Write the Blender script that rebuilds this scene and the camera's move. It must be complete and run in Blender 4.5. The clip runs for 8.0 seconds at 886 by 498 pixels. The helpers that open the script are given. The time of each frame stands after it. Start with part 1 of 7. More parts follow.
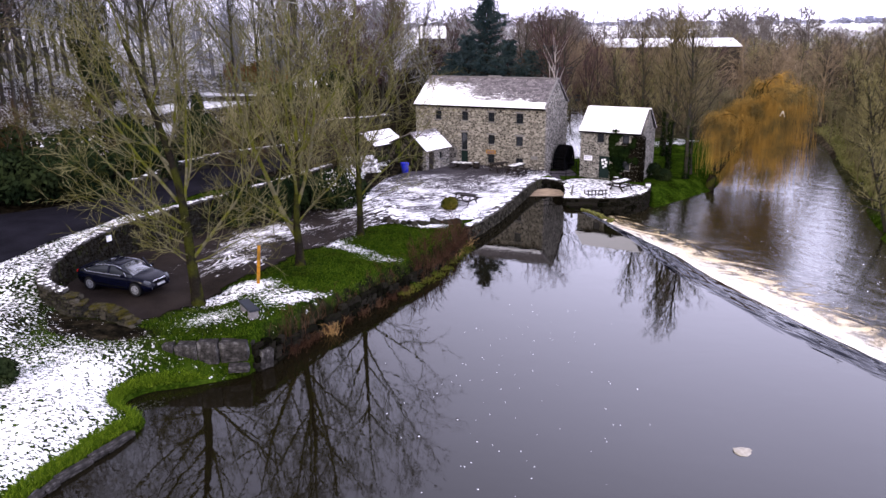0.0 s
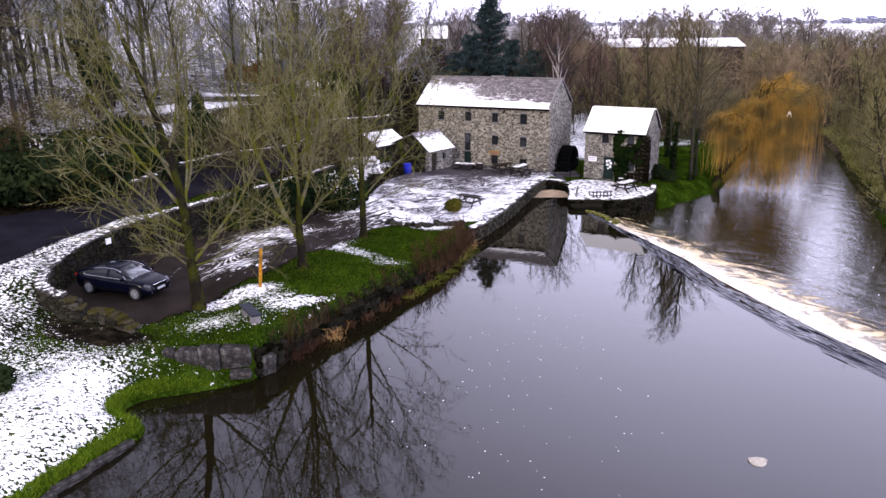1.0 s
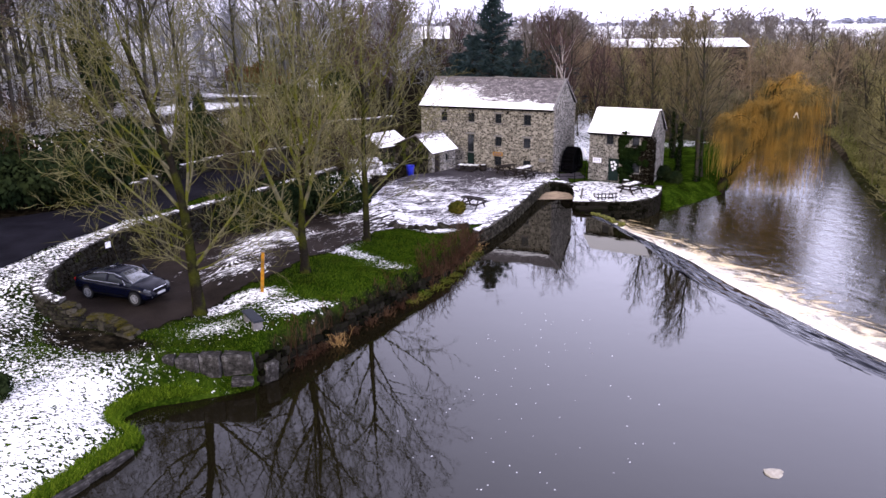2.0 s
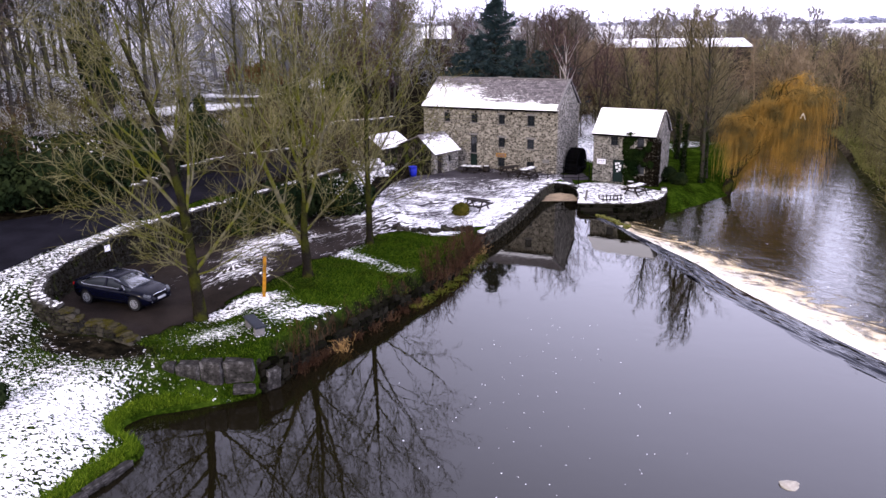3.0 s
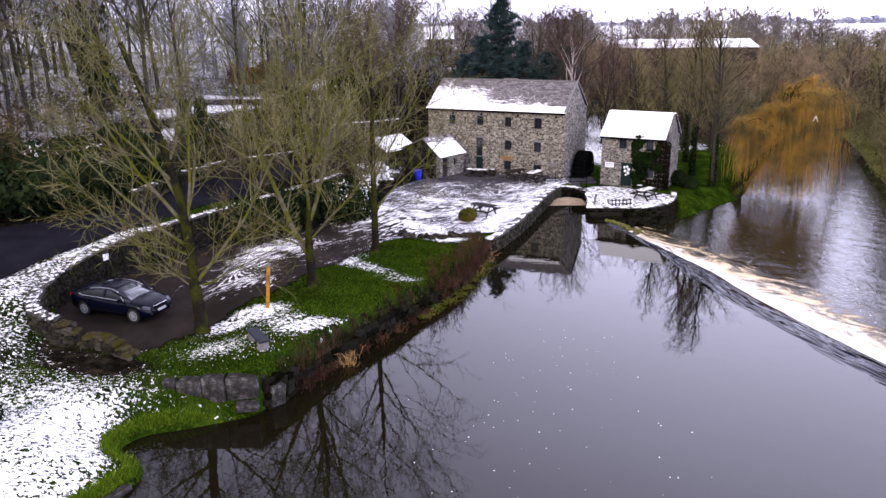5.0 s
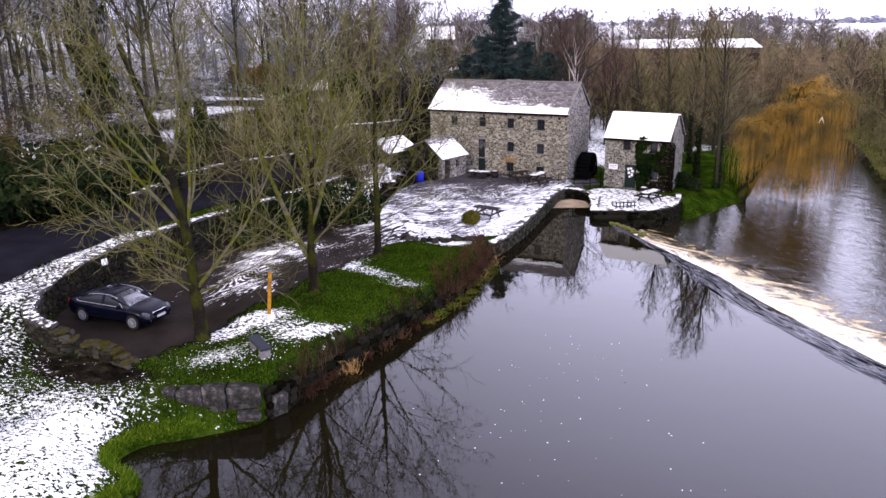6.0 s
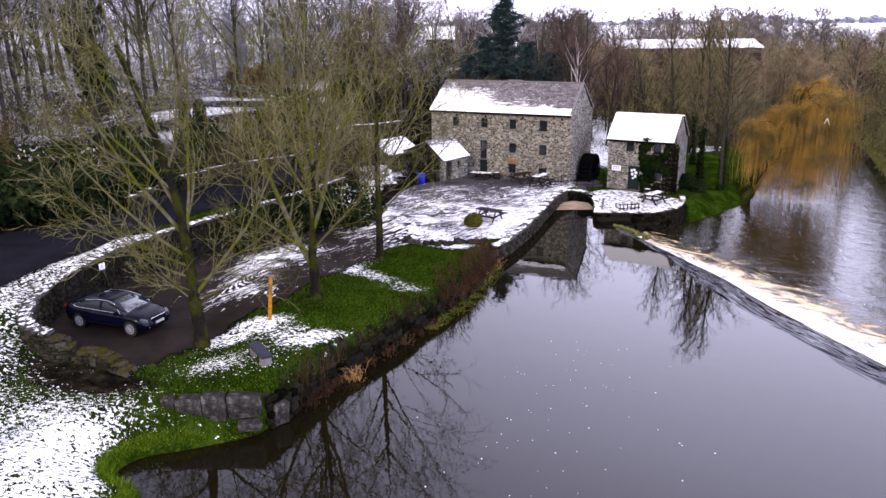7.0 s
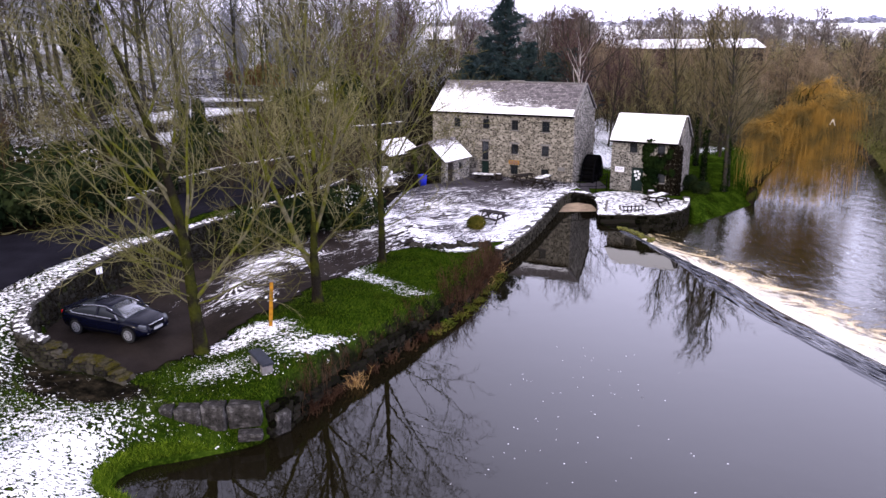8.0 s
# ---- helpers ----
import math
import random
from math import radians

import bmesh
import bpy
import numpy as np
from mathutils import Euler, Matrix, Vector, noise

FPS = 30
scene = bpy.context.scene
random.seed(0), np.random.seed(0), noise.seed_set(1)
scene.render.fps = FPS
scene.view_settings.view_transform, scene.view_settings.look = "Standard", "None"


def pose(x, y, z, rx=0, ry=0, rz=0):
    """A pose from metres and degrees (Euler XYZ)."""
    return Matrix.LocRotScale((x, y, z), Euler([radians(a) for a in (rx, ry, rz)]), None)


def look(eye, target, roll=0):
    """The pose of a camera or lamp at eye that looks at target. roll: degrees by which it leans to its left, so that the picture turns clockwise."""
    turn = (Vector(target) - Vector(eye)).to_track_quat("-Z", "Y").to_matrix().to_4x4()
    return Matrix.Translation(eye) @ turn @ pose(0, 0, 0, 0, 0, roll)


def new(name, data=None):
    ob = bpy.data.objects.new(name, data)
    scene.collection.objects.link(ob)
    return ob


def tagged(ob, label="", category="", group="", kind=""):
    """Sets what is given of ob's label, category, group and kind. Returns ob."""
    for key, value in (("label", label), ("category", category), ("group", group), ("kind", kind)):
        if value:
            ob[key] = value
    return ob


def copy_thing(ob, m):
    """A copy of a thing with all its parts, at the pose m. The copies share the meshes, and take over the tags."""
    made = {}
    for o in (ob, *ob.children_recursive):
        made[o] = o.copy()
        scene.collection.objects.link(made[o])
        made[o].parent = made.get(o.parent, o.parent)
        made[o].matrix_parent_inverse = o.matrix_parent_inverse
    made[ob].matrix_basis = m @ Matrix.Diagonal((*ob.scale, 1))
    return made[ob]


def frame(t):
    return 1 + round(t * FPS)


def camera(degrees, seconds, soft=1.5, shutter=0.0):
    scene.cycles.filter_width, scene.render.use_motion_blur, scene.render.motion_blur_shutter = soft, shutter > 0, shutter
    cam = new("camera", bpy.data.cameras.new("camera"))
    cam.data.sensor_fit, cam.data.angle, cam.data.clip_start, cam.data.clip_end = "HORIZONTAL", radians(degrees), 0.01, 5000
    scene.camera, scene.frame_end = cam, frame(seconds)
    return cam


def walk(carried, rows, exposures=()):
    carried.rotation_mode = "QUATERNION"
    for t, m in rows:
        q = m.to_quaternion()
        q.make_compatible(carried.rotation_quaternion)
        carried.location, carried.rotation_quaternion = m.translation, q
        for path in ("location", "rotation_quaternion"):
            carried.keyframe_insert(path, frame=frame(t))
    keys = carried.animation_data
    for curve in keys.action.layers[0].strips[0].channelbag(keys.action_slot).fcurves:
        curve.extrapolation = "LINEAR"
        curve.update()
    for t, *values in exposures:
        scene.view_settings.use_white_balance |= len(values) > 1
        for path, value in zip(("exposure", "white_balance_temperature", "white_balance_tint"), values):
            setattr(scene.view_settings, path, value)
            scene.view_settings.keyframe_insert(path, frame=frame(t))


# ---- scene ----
cam = camera(60.82, 8.0)
# seconds, x, y, z, pitch, roll, yaw
ROWS = [
    (0, 0.000, 0.000, 13.458, -16.52, 0.52, 0.00),
    (0.5, -0.116, 0.321, 13.431, -16.51, 0.51, 0.01),
    (1, -0.217, 0.644, 13.415, -16.51, 0.52, 0.04),
    (1.5, -0.320, 0.970, 13.406, -16.49, 0.53, 0.07),
    (3, -0.629, 1.909, 13.428, -16.51, 0.53, 0.13),
    (3.5, -0.733, 2.217, 13.445, -16.53, 0.52, 0.15),
    (4, -0.832, 2.512, 13.463, -16.53, 0.53, 0.17),
    (4.5, -0.927, 2.806, 13.488, -16.52, 0.54, 0.18),
    (6, -1.234, 3.715, 13.572, -16.53, 0.55, 0.15),
    (6.5, -1.342, 4.032, 13.579, -16.53, 0.54, 0.12),
    (7, -1.448, 4.350, 13.589, -16.54, 0.55, 0.07),
    (7.5, -1.553, 4.663, 13.589, -16.54, 0.54, 0.04),
    (8, -1.674, 4.995, 13.584, -16.54, 0.54, -0.02),
]
walk(cam, [(t, pose(x, y, z, 90 + p, r, w)) for t, x, y, z, p, r, w in ROWS])

# ---- sky and sun ----
world = bpy.data.worlds.new("sky")
scene.world = world
world.use_nodes = True
wn, wl = world.node_tree.nodes, world.node_tree.links
sky = wn.new("ShaderNodeTexSky")
sky.sky_type = "NISHITA"
sky.sun_disc = False
SUN_UP, SUN_ROUND = radians(24), radians(215)
sky.sun_elevation, sky.sun_rotation = SUN_UP, SUN_ROUND
sky.dust_density, sky.air_density = 3.0, 1.2
haze = wn.new("ShaderNodeMix")
haze.data_type = "RGBA"
haze.inputs["Factor"].default_value = 0.78
lift = wn.new("ShaderNodeSeparateXYZ")
wl.new(wn.new("ShaderNodeTexCoord").outputs["Generated"], lift.inputs[0])
cloud = wn.new("ShaderNodeValToRGB")
cloud.color_ramp.elements[0].position, cloud.color_ramp.elements[0].color = 0.0, (1.0, 0.96, 1.3, 1)
cloud.color_ramp.elements[1].position, cloud.color_ramp.elements[1].color = 0.95, (0.5, 0.486, 0.65, 1)
middle = cloud.color_ramp.elements.new(0.5)
middle.color = (0.98, 0.95, 1.32, 1)
wl.new(lift.outputs["Z"], cloud.inputs["Fac"])
thick = wn.new("ShaderNodeVectorMath")
thick.operation = "SCALE"
thick.inputs["Scale"].default_value = 33.0
wl.new(cloud.outputs["Color"], thick.inputs[0])
# the cloud is thinner and brighter towards the east
side = wn.new("ShaderNodeMapRange")
side.interpolation_type = "SMOOTHSTEP"
for key, value in (("From Min", -0.45), ("From Max", 0.38), ("To Min", 0.45), ("To Max", 1.24)):
    side.inputs[key].default_value = value
wl.new(lift.outputs["X"], side.inputs["Value"])
east = wn.new("ShaderNodeVectorMath")
east.operation = "SCALE"
wl.new(thick.outputs["Vector"], east.inputs[0])
wl.new(side.outputs["Result"], east.inputs["Scale"])
wl.new(east.outputs["Vector"], haze.inputs["B"])
wl.new(sky.outputs["Color"], haze.inputs["A"])
wl.new(haze.outputs["Result"], wn["Background"].inputs["Color"])
wn["Background"].inputs["Strength"].default_value = 0.13
sun_data = bpy.data.lights.new("sun", "SUN")
sun_data.energy, sun_data.angle, sun_data.color = 2.1, radians(9), (1.0, 0.86, 0.62)
sun = new("sun", sun_data)
SUN_WAY = Vector((math.sin(SUN_ROUND) * math.cos(SUN_UP), math.cos(SUN_ROUND) * math.cos(SUN_UP), math.sin(SUN_UP)))
sun.matrix_world = look(SUN_WAY * 100, (0, 0, 0))
scene.view_settings.exposure = -0.1


# ---- materials ----
class Mat:
    """A small builder of node materials."""

    def __init__(self, name, rough=0.8, metal=0.0, spec=0.5):
        self.m = bpy.data.materials.new(name)
        self.m.use_nodes = True
        self.n, self.l = self.m.node_tree.nodes, self.m.node_tree.links
        self.b = self.n["Principled BSDF"]
        self.b.inputs["Roughness"].default_value = rough
        self.b.inputs["Metallic"].default_value = metal
        self.b.inputs["Specular IOR Level"].default_value = spec
        self.co = self.n.new("ShaderNodeTexCoord").outputs["Object"]

    def put(self, socket, value):
        if hasattr(value, "is_linked"):
            self.l.new(value, socket)
        elif isinstance(value, tuple) and len(value) == 3 and socket.type == "RGBA":
            socket.default_value = (*value, 1)
        else:
            socket.default_value = value

    def world(self):
        self.co = self.n.new("ShaderNodeNewGeometry").outputs["Position"]
        return self

    def scaled(self, v, turn=0.0):
        """Coordinates turned about z, then stretched."""
        k = self.n.new("ShaderNodeMapping")
        k.vector_type = "TEXTURE"
        k.inputs["Scale"].default_value = tuple(1 / c for c in v)
        k.inputs["Rotation"].default_value = (0, 0, -turn)
        self.l.new(self.co, k.inputs["Vector"])
        return k.outputs[0]

    def noise(self, scale, detail=4.0, rough=0.55, dist=0.0, vec=None):
        k = self.n.new("ShaderNodeTexNoise")
        k.inputs["Scale"].default_value = scale
        k.inputs["Detail"].default_value = detail
        k.inputs["Roughness"].default_value = rough
        k.inputs["Distortion"].default_value = dist
        self.l.new(vec or self.co, k.inputs["Vector"])
        return k.outputs["Fac"]

    def cells(self, scale, feature="F1", out="Distance", vec=None, rand=1.0):
        k = self.n.new("ShaderNodeTexVoronoi")
        k.feature = feature
        k.inputs["Scale"].default_value = scale
        k.inputs["Randomness"].default_value = rand
        self.l.new(vec or self.co, k.inputs["Vector"])
        return k.outputs[out]

    def ramp(self, fac, *stops):
        k = self.n.new("ShaderNodeValToRGB")
        e = k.color_ramp.elements
        while len(e) < len(stops):
            e.new(0.5)
        for s, (p, c) in zip(e, stops):
            s.position, s.color = p, (*c, 1) if isinstance(c, tuple) else (c, c, c, 1)
        self.l.new(fac, k.inputs["Fac"])
        return k.outputs["Color"]

    def step(self, fac, lo, hi):
        k = self.n.new("ShaderNodeMapRange")
        k.interpolation_type = "SMOOTHSTEP"
        self.put(k.inputs["Value"], fac)
        self.put(k.inputs["From Min"], lo)
        self.put(k.inputs["From Max"], hi)
        return k.outputs["Result"]

    def math(self, op, a, b=0.0):
        k = self.n.new("ShaderNodeMath")
        k.operation = op
        self.put(k.inputs[0], a)
        self.put(k.inputs[1], b)
        return k.outputs[0]

    def mix(self, fac, a, b, kind="MIX"):
        k = self.n.new("ShaderNodeMix")
        k.data_type, k.blend_type = "RGBA", kind
        self.put(k.inputs["Factor"], fac)
        self.put(k.inputs["A"], a)
        self.put(k.inputs["B"], b)
        return k.outputs["Result"]

    def attr(self, name):
        k = self.n.new("ShaderNodeAttribute")
        k.attribute_name = name
        return k.outputs["Fac"]

    def random(self):
        return self.n.new("ShaderNodeObjectInfo").outputs["Random"]

    def island(self):
        return self.n.new("ShaderNodeNewGeometry").outputs["Random Per Island"]

    def up(self):
        s = self.n.new("ShaderNodeSeparateXYZ")
        self.l.new(self.n.new("ShaderNodeNewGeometry").outputs["Normal"], s.inputs[0])
        return s.outputs["Z"]

    def axis(self, which):
        s = self.n.new("ShaderNodeSeparateXYZ")
        self.l.new(self.co, s.inputs[0])
        return s.outputs[which]

    def colour(self, c):
        self.put(self.b.inputs["Base Color"], c)
        return self

    def rough(self, r):
        self.put(self.b.inputs["Roughness"], r)
        return self

    def bump(self, h, strength=0.5, dist=0.05):
        k = self.n.new("ShaderNodeBump")
        k.inputs["Strength"].default_value = strength
        k.inputs["Distance"].default_value = dist
        self.l.new(h, k.inputs["Height"])
        self.l.new(k.outputs["Normal"], self.b.inputs["Normal"])
        return self


def plain(name, c, rough=0.7, metal=0.0, vary=0.25, scale=6.0, spec=0.12):
    m = Mat(name, rough, metal, spec)
    n = m.noise(scale, 5)
    m.colour(m.ramp(n, (0.3, tuple(v * (1 - vary) for v in c)), (0.7, tuple(min(1, v * (1 + vary)) for v in c))))
    m.bump(n, 0.15, 0.01)
    return m.m


def bark(name, c, moss, share=0.5, scale=9.0):
    m = Mat(name, 0.9, 0, 0.0)
    n = m.noise(scale, 6, 0.65)
    mo = m.step(m.noise(1.3, 4), 0.62 - share * 0.4, 0.72 - share * 0.3)
    base = m.ramp(n, (0.3, tuple(v * 0.55 for v in c)), (0.75, tuple(v * 1.35 for v in c)))
    m.colour(m.mix(mo, base, m.ramp(n, (0.3, tuple(v * 0.7 for v in moss)), (0.7, tuple(v * 1.3 for v in moss)))))
    m.bump(n, 0.5, 0.03)
    return m.m


def twig(name, a, b):
    m = Mat(name, 0.85, 0, 0.0)
    m.colour(m.mix(m.step(m.noise(0.7, 3), 0.35, 0.65), a, b))
    return m.m


SNOW = (0.88, 0.865, 0.835)


def snow_mat(name, melt=0.0, under=(0.1, 0.1, 0.11)):
    m = Mat(name, 0.7, 0, 0.3)
    n = m.noise(3.0, 6, 0.6)
    k = m.step(n, melt - 0.06, melt + 0.06)
    m.colour(m.mix(k, under, m.ramp(m.noise(1.5, 4), (0.3, (0.8, 0.79, 0.77)), (0.7, SNOW))))
    m.bump(m.noise(5.0, 6), 0.4, 0.05)
    return m.m


def ground_mat():
    """Grass, bare earth under the trees and thin snow; the snow lies by the attribute snow, the earth, and shade
    painted below the wall end, by wood.
    """
    m = Mat("meadow_grass", 0.9, 0, 0.0).world()
    fine, mid = m.noise(9.0, 6, 0.7), m.noise(0.9, 5, 0.6)
    grass = m.ramp(mid, (0.28, (0.003, 0.006, 0.0006)), (0.5, (0.009, 0.02, 0.0014)), (0.74, (0.036, 0.062, 0.006)))
    grass = m.mix(m.step(fine, 0.48, 0.66), grass, m.mix(0.5, grass, (0.065, 0.1, 0.01)))
    earth = m.ramp(m.noise(2.2, 6, 0.65), (0.38, (0.003, 0.0026, 0.002)), (0.52, (0.009, 0.0075, 0.005)), (0.66, (0.028, 0.022, 0.014)))
    base = m.mix(m.attr("wood"), grass, earth)
    # lighter brown scrub ground, which also stands in for haze far off
    base = m.mix(m.attr("scrub"), base, m.ramp(m.noise(0.7, 8, 0.8), (0.34, (0.012, 0.009, 0.006)), (0.5, (0.04, 0.032, 0.02)), (0.64, (0.1, 0.082, 0.055))))
    spots = m.math("ADD", m.math("MULTIPLY", m.noise(8.5, 3, 0.6, 0.6, m.scaled((0.8, 1.15, 1))), 0.72), m.math("ADD", m.math("MULTIPLY", m.noise(0.9, 3), 0.16), m.math("MULTIPLY", m.noise(0.16, 3), 0.12)))
    lo = m.math("SUBTRACT", 0.74, m.math("MULTIPLY", m.math("POWER", m.attr("snow"), 0.48), 0.278))
    k = m.step(spots, m.math("SUBTRACT", lo, 0.014), m.math("ADD", lo, 0.014))
    m.colour(m.mix(k, base, m.ramp(mid, (0.3, (0.82, 0.81, 0.78)), (0.7, SNOW))))
    m.bump(m.math("ADD", m.noise(14.0, 6, 0.75), m.math("MULTIPLY", k, 0.5)), 0.6, 0.08)
    return m.m


def paving_mat(name, base, bias, turn, curl):
    """Tarmac or gravel with tyre-drawn thin snow; the attribute snow gives its share."""
    m = Mat(name, 0.8, 0, 0.015).world()
    grit = m.noise(25.0, 5, 0.7)
    dark = m.ramp(m.math("ADD", m.math("MULTIPLY", grit, 0.5), m.math("MULTIPLY", m.noise(0.6, 4), 0.5)),
                  (0.36, tuple(v * 0.45 for v in base)), (0.64, tuple(v * 1.7 for v in base)))
    lines = m.noise(1.0, 1, 0.4, curl, m.scaled((0.07, 0.42, 1), turn))
    ruts = m.math("PINGPONG", m.math("MULTIPLY", lines, 120.0), 0.5)
    fleck = m.noise(2.2, 5, 0.7, 0.8, m.scaled((0.6, 3.0, 1), turn))
    broad = m.noise(0.5, 3, 0.5)
    s = m.math("ADD", m.math("MULTIPLY", ruts, 0.25), m.math("ADD", m.math("MULTIPLY", fleck, 0.6), m.math("MULTIPLY", broad, 0.3)))
    lo = m.math("SUBTRACT", bias, m.math("MULTIPLY", m.attr("snow"), 0.4))
    k = m.step(s, m.math("SUBTRACT", lo, 0.03), m.math("ADD", lo, 0.03))
    m.colour(m.mix(k, dark, m.ramp(fleck, (0.3, (0.74, 0.73, 0.72)), (0.6, SNOW))))
    m.rough(m.math("ADD", 0.55, m.math("MULTIPLY", fleck, 0.4)))
    m.bump(m.math("ADD", grit, k), 0.35, 0.02)
    return m.m


def rubble_mat(name, a, b, mortar, scale, moss=0.0):
    """Random rubble: rounded stones of several greys and buffs in pale mortar."""
    m = Mat(name, 0.9, 0, 0.0)
    wob = m.mix(0.06, m.co, m.n.new("ShaderNodeTexNoise").outputs["Color"])
    v = m.n.new("ShaderNodeMapping")
    v.inputs["Scale"].default_value = (1, 1, 1.5)
    m.l.new(wob, v.inputs["Vector"])
    edge = m.cells(scale, "DISTANCE_TO_EDGE", "Distance", v.outputs[0])
    tone = m.cells(scale, "F1", "Color", v.outputs[0])
    sep = m.n.new("ShaderNodeSeparateColor")
    m.l.new(tone, sep.inputs[0])
    stone = m.ramp(sep.outputs[0], (0.0, tuple(x * 0.14 for x in a)), (0.45, tuple(x * 0.6 for x in a)), (0.75, tuple((x + y) / 2 for x, y in zip(a, b))), (1.0, tuple(min(1, x * 1.5) for x in b)))
    stone = m.mix(m.math("MULTIPLY", m.noise(14, 5, 0.7), 0.35), stone, tuple(x * 0.4 for x in a))
    joint = m.step(m.math("ADD", edge, m.math("MULTIPLY", m.noise(9, 4, 0.6), 0.2)), 0.14, 0.22)
    c = m.mix(joint, mortar, stone)
    c = m.mix(m.math("MULTIPLY", m.step(m.noise(0.5, 4, 0.6), 0.5, 0.7), 0.35), c, tuple(x * 0.5 for x in a))
    if moss:
        c = m.mix(m.step(m.noise(1.4, 5, 0.7), 0.68 - moss * 0.3, 0.78 - moss * 0.3), c, (0.05, 0.06, 0.012))
    m.colour(c)
    m.bump(joint, 0.7, 0.05)
    return m.m


def slate_mat(name, snow_lo):
    """Slate courses with snow that has slid towards the eaves; snow_lo names the attribute that thins it."""
    m = Mat(name, 0.8, 0, 0.08)
    k = m.n.new("ShaderNodeTexBrick")
    k.inputs["Scale"].default_value = 1.0
    k.inputs["Brick Width"].default_value = 0.36
    k.inputs["Row Height"].default_value = 0.24
    k.inputs["Mortar Size"].default_value = 0.012
    k.inputs["Color1"].default_value = (0.08, 0.07, 0.072, 1)
    k.inputs["Color2"].default_value = (0.17, 0.15, 0.15, 1)
    k.inputs["Mortar"].default_value = (0.03, 0.03, 0.03, 1)
    uv = m.n.new("ShaderNodeUVMap").outputs["UV"]
    m.l.new(uv, k.inputs["Vector"])
    lichen = m.step(m.noise(4.5, 5, 0.75), 0.58, 0.64)
    c = m.mix(m.math("MULTIPLY", lichen, 0.7), k.outputs["Color"], (0.42, 0.38, 0.36))
    sp = m.math("ADD", m.math("MULTIPLY", m.noise(0.9, 3, 0.5), 0.22), m.math("MULTIPLY", m.noise(6.0, 6, 0.8, 0.2, m.scaled((0.22, 1.8, 1.8))), 0.78))
    row = m.math("MULTIPLY", m.noise(9.0, 3, 0.6), 0.22)
    lo = m.math("SUBTRACT", 1.0, m.attr(snow_lo))
    f = m.step(m.math("ADD", sp, row), m.math("SUBTRACT", lo, 0.03), m.math("ADD", lo, 0.03))
    m.colour(m.mix(f, c, SNOW))
    m.bump(m.math("ADD", k.outputs["Fac"], m.math("MULTIPLY", f, -1.2)), -0.5, 0.02)
    return m.m


def water_mat(name, body, rough, waves, depth, foam=False, stretch=(1, 1, 1), turn=0.0, gloss=0.5, ior=1.5):
    m = Mat(name, rough, 0, gloss).world()
    m.b.inputs["IOR"].default_value = ior
    v = m.scaled(stretch, turn)
    h = m.math("ADD", m.noise(waves, 3, 0.5, 0.4, v), m.math("MULTIPLY", m.noise(waves * 4.3, 3, 0.6, 0.6, v), 0.34 if foam else 0.3))
    c = body
    if foam:
        n = m.math("ADD", m.math("MULTIPLY", m.noise(0.5, 6, 0.6, 2.6, m.scaled((1.0, 0.55, 1), turn)), 0.8), m.math("MULTIPLY", m.noise(5.0, 5, 0.7, 0.8), 0.2))
        lo = m.math("SUBTRACT", 0.95, m.math("MULTIPLY", m.attr("foam"), 0.54))
        k = m.step(n, m.math("SUBTRACT", lo, 0.13), m.math("ADD", lo, 0.2))
        tint = m.math("ADD", m.attr("foam"), m.math("MULTIPLY", m.math("SUBTRACT", m.noise(0.9, 5, 0.6, 0.5), 0.5), 0.9))
        c = m.mix(k, body, m.ramp(tint, (0.45, (0.45, 0.33, 0.16)), (0.74, (0.78, 0.6, 0.32)), (0.93, (0.87, 0.71, 0.47)), (1.0, (0.9, 0.81, 0.64))))
        # whitish flecks: sun glints on the ripples painted into the colour
        c = m.mix(m.step(m.noise(6.0, 3, 0.55, 0.4, m.scaled((1.5, 0.7, 1), radians(-10))), 0.7, 0.72), c, (0.8, 0.8, 0.84))
        m.rough(m.math("ADD", rough, m.math("MULTIPLY", k, 0.6)))
        h = m.math("ADD", h, m.math("MULTIPLY", m.math("MULTIPLY", k, m.noise(4.0, 4)), 1.2))
    m.colour(c)
    m.bump(h, 1.0, depth)
    return m.m


GRASS = ground_mat()
TARMAC = paving_mat("wet_tarmac", (0.0165, 0.0128, 0.0105), 0.82, radians(-58), 0.4)
GRAVEL = paving_mat("yard_gravel", (0.045, 0.04, 0.042), 0.81, radians(-42), 0.45)
# wet lane, darker than the car park: shade of the woods is in its colour
ROADTOP = paving_mat("road_tarmac_with_shade", (0.008, 0.0075, 0.01), 0.95, radians(-60), 0.4)
RUBBLE = rubble_mat("rubble_masonry", (0.13, 0.117, 0.097), (0.3, 0.275, 0.23), (0.26, 0.237, 0.195), 5.6)
RUBBLE_GREY = rubble_mat("grey_rubble_masonry", (0.13, 0.121, 0.106), (0.3, 0.279, 0.244), (0.25, 0.234, 0.202), 5.6)
# a much darker rubble with green patches
RUBBLE_DARK = rubble_mat("dark_rubble_with_green", (0.03, 0.026, 0.022), (0.065, 0.055, 0.045), (0.02, 0.018, 0.014), 3.0, 0.6)
PALE_ROCK = plain("pale_wet_rock", (0.3, 0.27, 0.22), 0.7, 0, 0.3, 4)
SLATE = slate_mat("slate_with_snow", "snow")
SNOWY = snow_mat("fresh_snow")
SNOW_THIN = snow_mat("thawing_snow", 0.48, (0.09, 0.085, 0.08))
WATER = water_mat("still_river_water", (0.005, 0.004, 0.0018), 0.01, 0.35, 0.006, ior=1.34)
RIVER = water_mat("running_river_water", (0.012, 0.01, 0.005), 0.04, 1.15, 0.05, True, (1, 0.55, 1), radians(-35), 0.5, 1.3)
